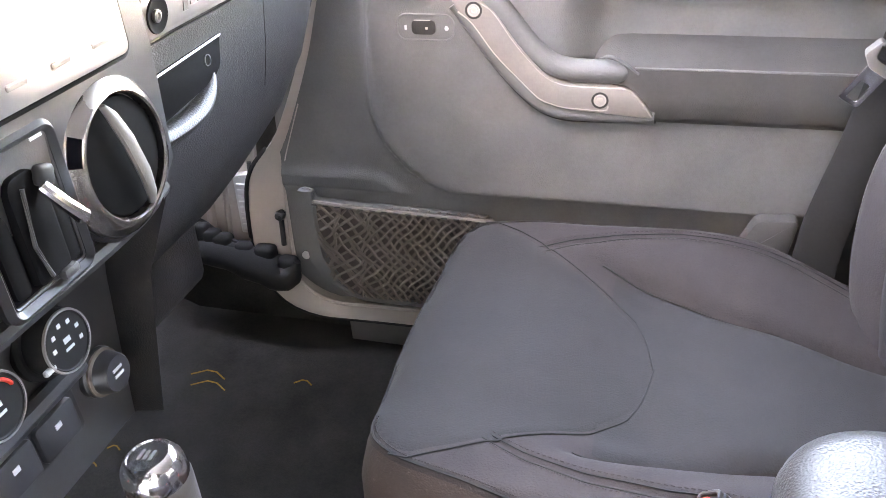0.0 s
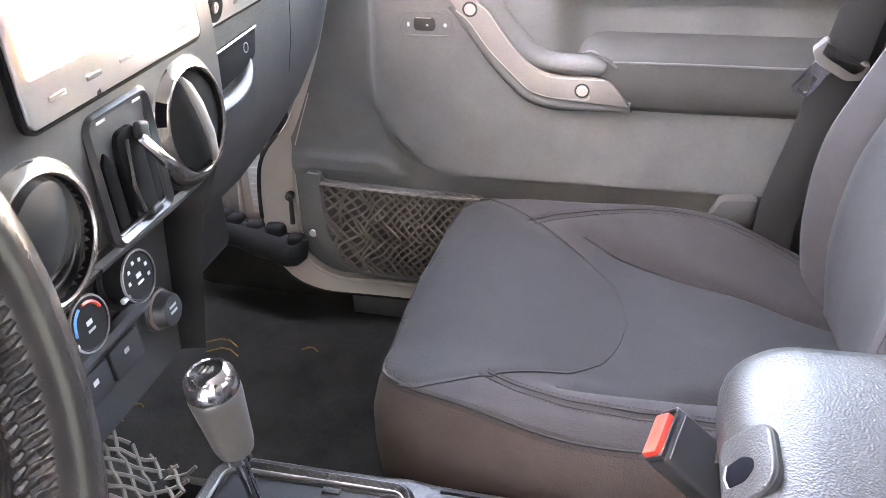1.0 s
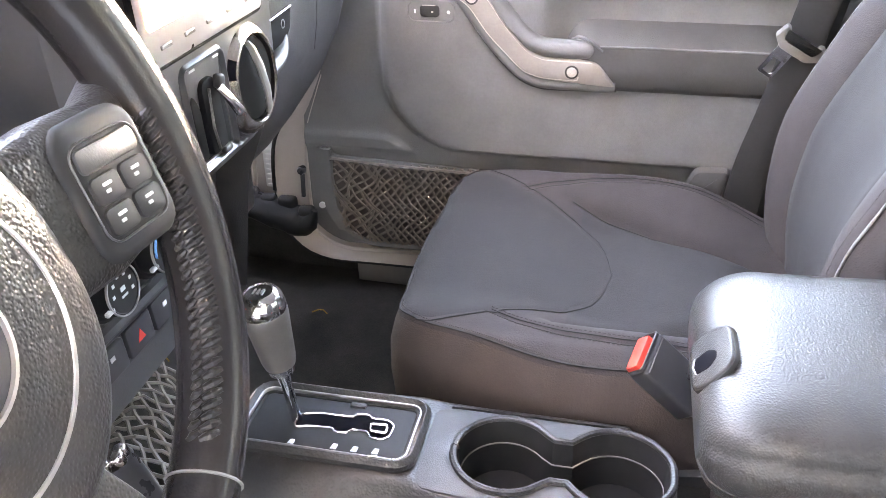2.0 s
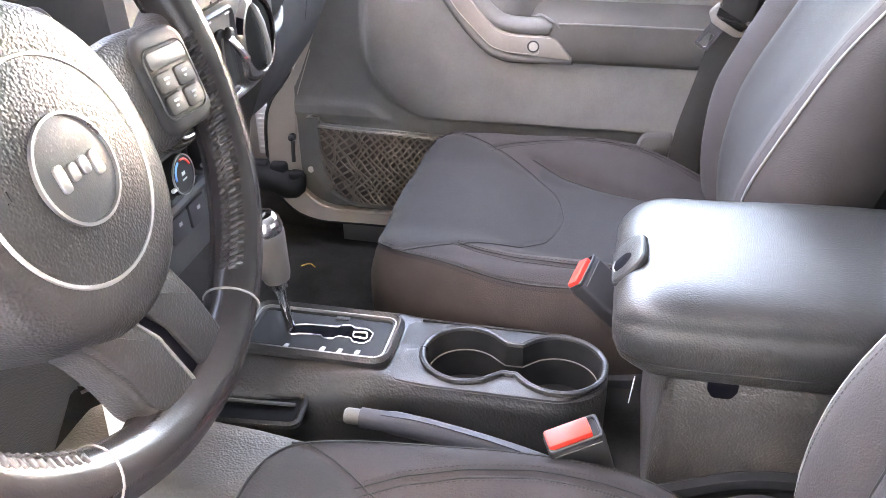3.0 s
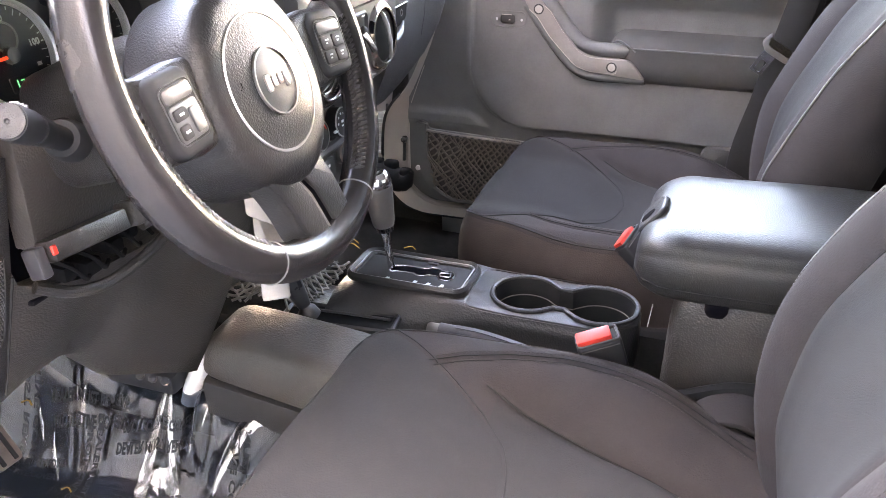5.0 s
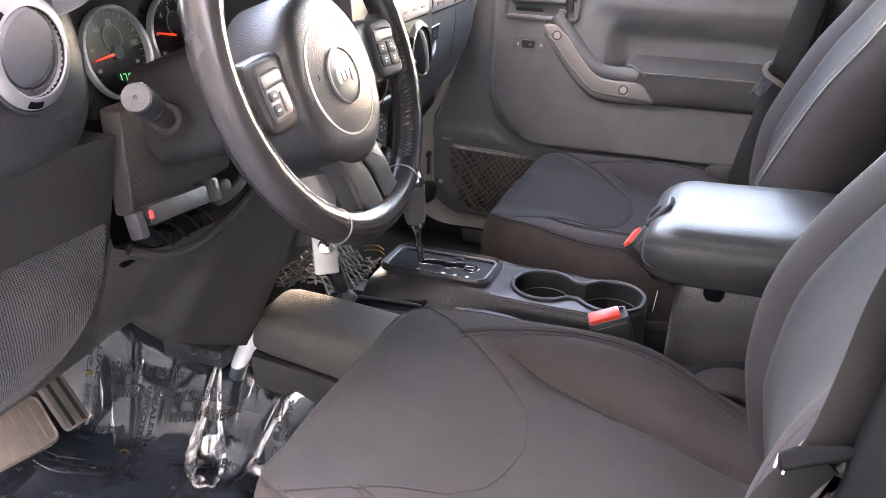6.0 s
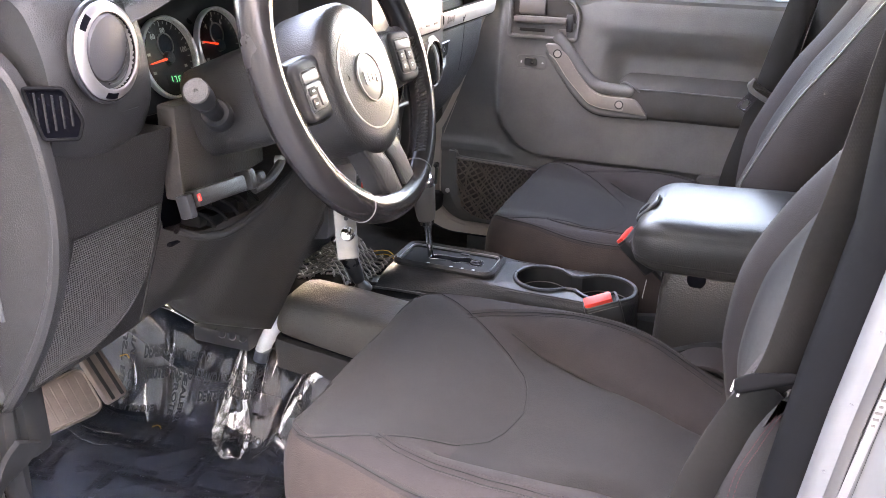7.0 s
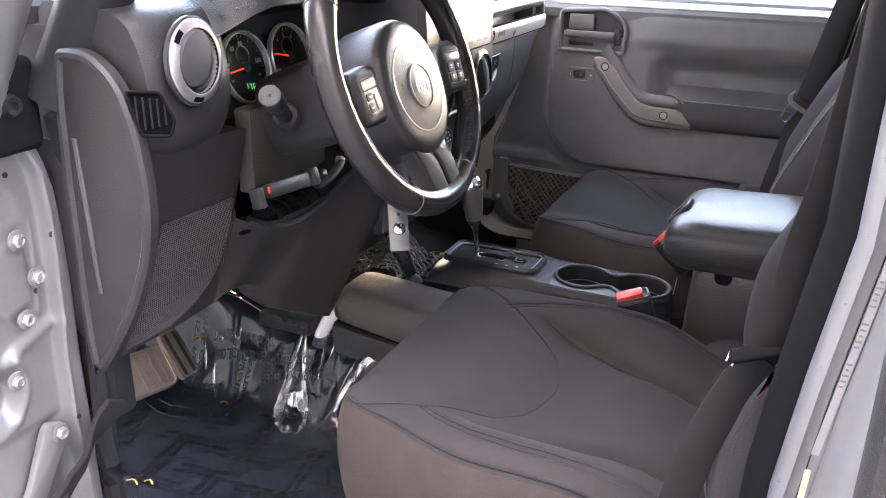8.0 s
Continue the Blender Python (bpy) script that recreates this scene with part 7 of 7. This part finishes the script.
    part("rim_root", loft([[M @ Vector((u, v + 0.010 * math.cos(q), -0.004 + 0.0135 * math.sin(q))) for q in [2 * math.pi * j / 12 for j in range(12)]] for u, v in ((-0.040, -0.158), (-0.030, -0.156), (-0.015, -0.160), (0.010, -0.162), (0.035, -0.161), (0.056, -0.154))]), LEATHER, k)
    # column and stalks
    col = thing("steering_column", (-0.33, -0.403, 1.23), "dark steering column shroud with a stalk", "steering column")
    secs = []
    for t, hw, hh in ((0.045, 0.060, 0.058), (0.055, 0.066, 0.064), (0.12, 0.068, 0.066), (0.19, 0.062, 0.062)):
        o = C - Vector((c, 0, s)) * t + Vector((0, 0, -0.004))
        secs.append([o + Vector((0, 1, 0)) * u + Vector((-s, 0, c)) * v for u, v in rrect(2 * hw, 2 * hh * 0.86, 0.030, 5)])
    part("shroud", loft(secs), TRIM, col)
    for y0, z0, y1, x1, z1, cap in ((-0.478, 1.240, -0.578, -0.242, 1.293, DASH), (-0.35, 1.268, -0.235, -0.265, 1.305, SMOOTH)):
        a, b = Vector((-0.290, y0, z0)), Vector((x1, y1, z1))
        ax = (b - a).normalized()
        L = (b - a).length
        st = part("stalk", lathe([(0, 0), (0.010, 0), (0.010, L * 0.45), (0.0110, L * 0.47), (0.0118, L * 0.62), (0.0118, L * 0.66), (0.0105, L * 0.67), (0.0118, L * 0.69), (0.0130, L * 0.74), (0.0136, L * 0.95), (0.0130, L), (0, L)], plane_at(a, UP, ax), 24), KEYCAP, col)
        part("stalk_cap", lathe([(0, L - 0.001), (0.0125, L - 0.001), (0.0120, L + 0.0015), (0.002, L + 0.002), (0.001, L + 0.001), (0, L + 0.001)], plane_at(a, UP, ax), 24), cap, st, "grey end cap")
        for i in range(3):
            part("mark", box((0.0122, 0, L * (0.78 + 0.06 * i)), (0.006, 0.006, 0.003), 0, 1, plane_at(a, UP, ax)), MARK, st)
        part("stalk_collar", lathe([(0, 0.0), (0.0175, 0.0), (0.0175, 0.018), (0.0150, 0.024), (0, 0.024)], plane_at(a, UP, ax), 20), KEYCAP, col)
    # bared works under the column: a channel bar with clips, a red tag, wires and small blocks
    cl = thing("wiring_bracket", (-0.32, -0.41, 1.115), "brown-grey channel bracket with wires and a red tag under the column", "bracket")
    bar0, bar1 = Vector((-0.322, -0.506, 1.145)), Vector((-0.308, -0.414, 1.141))
    bmx = plane_at((bar0 + bar1) / 2, bar1 - bar0, (0.8, 0, 0.25))
    part("bar", box((0, 0, 0), ((bar1 - bar0).length, 0.020, 0.022), 0.003, 2, bmx), TRIM, cl)
    part("clip", box((0.058, 0.002, 0.002), (0.014, 0.026, 0.026), 0.004, 2, bmx), KNEE, cl)
    part("clip", box((0.078, 0.000, 0.004), (0.020, 0.018, 0.020), 0.006, 3, bmx), TRIM, cl)
    part("latch_arm", tube(smooth_path([bmx @ Vector((0.062, -0.012, 0.006)), bmx @ Vector((0.085, -0.008, 0.012)), bmx @ Vector((0.112, 0.004, 0.014)), bmx @ Vector((0.128, 0.012, 0.012))], 4), 0.0062, 10), KNEE, cl)
    part("bolt", lathe([(0, 0), (0.007, 0), (0.007, 0.008), (0.004, 0.012), (0, 0.012)], bmx @ plane_at((0.125, 0.014, 0.006), (1, 0, 0), (0.3, -0.2, 0.9)), 12), STEEL, cl)
    part("end_block", box((-0.056, -0.006, -0.002), (0.012, 0.028, 0.018), 0.003, 2, bmx), SMOOTH, cl)
    part("red_tag", box((-0.046, 0.001, 0.0112), (0.006, 0.009, 0.003), 0.001, 1, bmx), RED, cl, "small red tag")
    for y, z, sx in ((-0.470, 1.106, 0.016), (-0.440, 1.098, 0.022), (-0.405, 1.104, 0.018), (-0.380, 1.110, 0.014)):
        part("connector", box((-0.345, y, z), (0.03, sx, 0.016), 0.004, 2), MATT, cl)
    for i in range(5):
        y = -0.482 + 0.025 * i
        part("wire", tube(smooth_path([(-0.35, y, 1.125), (-0.328, y + 0.012, 1.112), (-0.322, y + 0.02, 1.098), (-0.340, y + 0.045, 1.090)], 4), 0.0022, 6), MATT, cl)


# ---- near footwell ----
FOLDS = ((((-0.465, -0.215), (-0.460, -0.27), (-0.452, -0.31), (-0.430, -0.340), (-0.402, -0.358)), 0.013, 0.0080),
         (((-0.410, -0.215), (-0.405, -0.26), (-0.410, -0.300), (-0.425, -0.325)), 0.022, 0.0135),
         (((-0.300, -0.212), (-0.330, -0.245), (-0.355, -0.275), (-0.366, -0.335)), 0.021, 0.0130),
         (((-0.60, -0.24), (-0.575, -0.30), (-0.590, -0.36)), 0.009, 0.0050),
         (((-0.53, -0.225), (-0.535, -0.28)), 0.008, 0.0045),
         (((-0.30, -0.40), (-0.26, -0.46), (-0.27, -0.52)), 0.008, 0.003))


def film_height(x, y):
    base = lerp(((-0.98, 1.05), (-0.92, 0.88), (-0.80, 0.72), (-0.66, 0.655), (-0.2, 0.646)), x)
    up = 0.118 * sstep(-0.33, -0.215, y) ** 1.3
    z = base + up * (1 + 0.55 * sstep(-0.48, -0.72, x))
    # shallow wrinkles at several slants
    for ax, ay, fr, am, ph in ((0.9, 0.5, 34, 0.0014, 0.3), (-0.6, 0.8, 46, 0.0012, 1.7), (0.2, 1.0, 71, 0.0005, 0.9)):
        q = math.sin(fr * (ax * x + ay * y) + ph + 1.4 * math.sin(7 * y + 3 * x))
        z += am * (1 - abs(q)) ** 1.6 * 1.6
    # creased folds that run down the tunnel side
    for line, wd, am in FOLDS:
        for (x0, y0), (x1, y1) in zip(line, line[1:]):
            dx, dy = x1 - x0, y1 - y0
            u = min(1, max(0, ((x - x0) * dx + (y - y0) * dy) / (dx * dx + dy * dy)))
            q = math.hypot(x - x0 - u * dx, y - y0 - u * dy) / wd
            if q < 1:
                z += am * (1 - q)
                break
    return z


def build_footwell():
    f = thing("floor_cover", (-0.5, -0.45, 0.65), "clear printed plastic cover sheet on the floor", "floor cover")
    nx, ny = 250, 165
    bm = bmesh.new()
    grid = []
    for i in range(nx + 1):
        row = []
        for j in range(ny + 1):
            x, y = -0.88 + 0.70 * i / nx, -0.665 + 0.458 * j / ny
            if j == ny:
                y += 0.010 * math.sin(23 * x) + 0.005 * math.sin(61 * x)
            if i == 0:
                x += 0.012 * math.sin(31 * y)
            row.append(bm.verts.new((x, y, film_height(x, y))))
        grid.append(row)
    for a, b in zip(grid, grid[1:]):
        for j in range(ny):
            bm.faces.new((a[j], b[j], b[j + 1], a[j + 1]))
    part("sheet_edge", tube([r[ny].co.copy() for r in grid], 0.0008, 5), GRAYBEAM, f)
    part("sheet", bm, FILM, f, angle=80, recalc=False)
    # glints along the folds: crumpled bands of film painted white for the bright highlights
    rnd = random.Random(5)
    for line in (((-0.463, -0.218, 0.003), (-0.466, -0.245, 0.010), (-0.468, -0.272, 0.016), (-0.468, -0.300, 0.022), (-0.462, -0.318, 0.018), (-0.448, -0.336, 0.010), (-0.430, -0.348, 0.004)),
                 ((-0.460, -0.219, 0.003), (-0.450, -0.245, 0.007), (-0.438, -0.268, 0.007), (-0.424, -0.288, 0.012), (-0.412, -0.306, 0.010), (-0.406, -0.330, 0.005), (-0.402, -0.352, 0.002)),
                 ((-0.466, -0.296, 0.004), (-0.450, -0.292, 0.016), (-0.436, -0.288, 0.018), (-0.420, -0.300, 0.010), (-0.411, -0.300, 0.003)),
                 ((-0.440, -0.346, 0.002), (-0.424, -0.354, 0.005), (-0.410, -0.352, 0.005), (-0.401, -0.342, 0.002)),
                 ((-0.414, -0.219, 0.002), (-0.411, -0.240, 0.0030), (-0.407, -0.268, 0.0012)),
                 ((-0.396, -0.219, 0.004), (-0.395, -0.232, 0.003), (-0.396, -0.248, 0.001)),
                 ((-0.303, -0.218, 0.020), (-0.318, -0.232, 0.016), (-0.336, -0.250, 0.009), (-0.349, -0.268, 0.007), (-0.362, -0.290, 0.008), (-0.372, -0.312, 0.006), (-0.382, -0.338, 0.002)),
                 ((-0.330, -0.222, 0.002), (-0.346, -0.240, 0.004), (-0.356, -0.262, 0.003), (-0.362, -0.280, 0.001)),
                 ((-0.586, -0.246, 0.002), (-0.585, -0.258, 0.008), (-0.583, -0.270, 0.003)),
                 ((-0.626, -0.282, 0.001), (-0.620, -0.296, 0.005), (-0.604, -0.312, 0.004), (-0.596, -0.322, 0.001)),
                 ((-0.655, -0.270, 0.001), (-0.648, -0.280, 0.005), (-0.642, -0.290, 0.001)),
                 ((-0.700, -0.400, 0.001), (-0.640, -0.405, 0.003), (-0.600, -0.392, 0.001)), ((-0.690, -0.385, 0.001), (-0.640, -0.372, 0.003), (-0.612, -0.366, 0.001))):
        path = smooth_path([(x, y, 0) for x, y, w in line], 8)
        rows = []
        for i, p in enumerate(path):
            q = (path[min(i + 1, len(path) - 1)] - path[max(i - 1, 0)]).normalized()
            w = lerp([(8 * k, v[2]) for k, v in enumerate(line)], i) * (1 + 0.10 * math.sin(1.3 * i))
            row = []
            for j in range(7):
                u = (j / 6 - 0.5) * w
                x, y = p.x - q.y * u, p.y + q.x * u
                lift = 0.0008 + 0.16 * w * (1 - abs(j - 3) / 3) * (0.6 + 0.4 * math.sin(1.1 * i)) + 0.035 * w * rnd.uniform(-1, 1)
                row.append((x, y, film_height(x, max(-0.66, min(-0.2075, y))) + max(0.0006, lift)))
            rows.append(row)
        part("crease", loft(rows, closed=False), CREASE, f, "glossy crease with its glint painted white", angle=25)
    # printed lines that follow the sheet
    lines = ("DEALER MUST REMOVE", "PROTECTIVE COVER")
    spots = []
    for i in range(6):
        for j in range(7):
            x, y = -0.80 + 0.112 * i, -0.62 + 0.060 * j
            if (i + j) % 3 == 1:
                spots.append((x + 0.02, y, 97 if i % 2 else -83))
            else:
                spots.append((x + 0.03 * (j % 2), y, 9 + 180 * ((i + j) % 2)))
    for x, y, turn in spots:
        bms = []
        for k, tx in enumerate(lines):
            bms.append(lettering(tx, 0.0118, pose(x, y, 0, 0, 0, turn) @ pose(0, 0.0076 - 0.0152 * k, 0) @ Matrix.Diagonal((-1 if (x * 100) % 2 > 1 else 1, 1, 1, 1)), 0.0, 0.0004))
        t = join(*bms)
        for v in t.verts:
            v.co.z = film_height(min(-0.19, max(-0.87, v.co.x)), min(-0.215, max(-0.66, v.co.y))) + 0.0016
        bmesh.ops.delete(t, geom=[v for v in t.verts if v.co.y > -0.225 or v.co.y < -0.66 or v.co.x < -0.86], context="VERTS")
        part("printed_line", t, PRINT, f, smooth=False)
    # pedals
    b = thing("brake_pedal", (-0.58, -0.50, 0.76), "wide worn brake pedal", "pedal")
    pm = plane_at((-0.585, -0.500, 0.800), (0.35, 1, 0.05), (0.72, -0.1, 0.66))
    part("pad", slab(rrect(0.096, 0.070, 0.012), 0.014, pm, 0.005, 3), PADRUB, b, "worn brown-grey rubber pad")
    part("pad_edge", frame_ring(rrect(0.098, 0.072, 0.013), rrect(0.088, 0.062, 0.009), 0.0158, pm, 0.003), PADRUB, b)
    for i in range(6):
        part("pad_rib", box((-0.033 + 0.0132 * i, 0, 0.0138), (0.003, 0.052, 0.0012), 0.0006, 1, pm), PADRUB, b)
    part("arm", tube([(-0.59, -0.49, 0.793), (-0.66, -0.47, 0.86), (-0.72, -0.46, 1.02)], 0.011, 8), SMOOTH, b)
    a = thing("accelerator_pedal", (-0.60, -0.40, 0.74), "narrow ribbed accelerator pedal", "pedal")
    am = plane_at((-0.610, -0.392, 0.778), (0.1, 1, 0), (0.80, -0.05, 0.60))
    part("pad", slab(rrect(0.040, 0.085, 0.008), 0.010, am, 0.003), PADRUB, a)
    for i in (-1, 1):
        part("pad_rib", box((0.009 * i, 0, 0.0105), (0.006, 0.078, 0.003), 0.001, 1, am), RUBBER, a)
    part("arm", tube([(-0.62, -0.39, 0.78), (-0.70, -0.40, 0.92), (-0.72, -0.40, 1.02)], 0.009, 8), SMOOTH, a)
    # tunnel side cover: a rounded box lid over a darker skirt, shade between painted as a black strip
    k = thing("tunnel_cover", (-0.28, -0.20, 0.78), "rounded grained plastic cover on the tunnel side", "panel")
    secs = []
    for x, zt, near, zb in ((-0.3925, 0.858, -0.224, 0.842), (-0.3900, 0.870, -0.233, 0.834), (-0.384, 0.879, -0.240, 0.831), (-0.374, 0.885, -0.2435, 0.829), (-0.36, 0.888, -0.2450, 0.827), (-0.30, 0.886, -0.2455, 0.819), (-0.20, 0.878, -0.2460, 0.806), (-0.12, 0.866, -0.2460, 0.796)):
        secs.append([(x, y, z) for y, z in ((-0.140, zb), (-0.140, zt - 0.004), (-0.148, zt - 0.0005), (-0.165, zt), (near + 0.030, zt - 0.001), (near + 0.020, zt - 0.0030), (near + 0.0125, zt - 0.0070), (near + 0.0075, zt - 0.0130), (near + 0.0045, zt - 0.022), (near, zb + 0.006), (near + 0.0012, zb + 0.002), (near + 0.006, zb))])
    part("cover", loft(secs), COVER, k, angle=50)
    part("skirt_shade", loft([[(x, y, z) for y, z in ((-0.145, zt), (-0.232, zt), (-0.230, zt - 0.012), (-0.145, zt - 0.012))] for x, zt in ((-0.383, 0.830), (-0.30, 0.820), (-0.12, 0.798))]), RECESS, k)
    part("skirt", loft([[(x, y, z) for y, z in ((-0.145, zt), (-0.228, zt), (-0.236, zt - 0.005), (-0.238, zt - 0.014), (-0.226, 0.66), (-0.145, 0.66))] for x, zt in ((-0.392, 0.818), (-0.30, 0.809), (-0.1, 0.786))]), TRIM, k, "dark lower skirt")
    wd = thing("white_duct", (-0.42, -0.20, 0.76), "white plastic duct end by the tunnel", "duct")
    part("duct", tube(smooth_path([(-0.444, -0.206, 0.748), (-0.434, -0.203, 0.780), (-0.418, -0.196, 0.808), (-0.404, -0.182, 0.828)], 4), [0.013] * 6 + [0.014] * 7, 12), WHITECAR, wd)
    pb = thing("pedal_bracket", (-0.55, -0.24, 0.83), "dark bracket with bolts behind the knee panel", "bracket")
    part("plate", box((-0.50, -0.21, 0.790), (0.11, 0.05, 0.03), 0.006), SMOOTH, pb)
    for dx in (-0.02, 0.0, 0.02):
        part("nut", lathe([(0, 0), (0.006, 0), (0.006, 0.006), (0, 0.007)], plane_at((-0.475 + dx, -0.235, 0.798), (1, 0, 0), (0.3, -0.6, 0.7)), 8), SMOOTH, pb)
    # door check strap of the open near door
    s = thing("door_strap", (-0.43, -0.72, 0.75), "black woven door check strap", "strap")
    part("strap", ribbon(smooth_path([(-0.425, -0.690, 0.905), (-0.44, -0.715, 0.870), (-0.455, -0.745, 0.82), (-0.47, -0.79, 0.775), (-0.50, -0.86, 0.74)], 9), 0.040, 0.007, (0.35, 0.3, 0.88)), RUBBER, s)
    part("strap_clip", box((-0.462, -0.768, 0.798), (0.012, 0.016, 0.012), 0.003), SMOOTH, s)
    # small amber flakes added to paint glints of light on the far and near floor
    for x, y, z, sz in ((-0.555, 0.530, 0.640, 0.028), (-0.543, 0.507, 0.640, 0.028), (-0.410, 0.540, 0.640, 0.014), (-0.690, 0.560, 0.650, 0.016), (-0.606, 0.366, 0.640, 0.010), (-0.616, 0.333, 0.640, 0.007), (-0.546, -0.581, 0.662, 0.012), (-0.523, -0.570, 0.662, 0.009), (-0.557, -0.345, 0.668, 0.009), (-0.66, -0.285, 0.745, 0.010)):
        dd = thing("amber_glint", (x, y, z), "small amber flake that paints a glint on the floor", "scrap", "amber scraps")
        part("flake", ribbon([(x - sz, y, z + 0.001), (x - 0.2 * sz, y + sz * 0.35, z + 0.004), (x + 0.4 * sz, y + sz * 0.25, z + 0.005), (x + sz, y - 0.1 * sz, z + 0.002)], 0.0022, 0.0010, (0.2, 0.8, 0.5)), AMBER, dd)


# bright metallic amber for the flakes that stand in for glints
AMBER = surface("amber_glint_foil", (0.95, 0.50, 0.10), 0.2, metal=0.7)
build_ground()
build_shell()
build_pillars()
build_far_door()
build_seat(SEAT_Y, ((0.865, 0.292), (0.92, 0.283), (0.98, 0.278), (1.07, 0.292), (1.14, 0.324), (1.20, 0.362), (1.30, 0.430), (1.45, 0.530)), "dark charcoal cloth front seat, reclined, beside the open door")
build_seat(SEAT_Y_FAR, ((0.865, 0.262), (0.92, 0.256), (0.98, 0.256), (1.045, 0.264), (1.09, 0.279), (1.145, 0.303), (1.205, 0.332), (1.265, 0.371), (1.36, 0.428), (1.45, 0.482)), "dark charcoal cloth front seat beside the closed door")
build_belts()
build_console()
build_shifter()
build_armrest()
build_dashboard()
build_vents()
build_cluster()
build_wheel()
build_footwell()
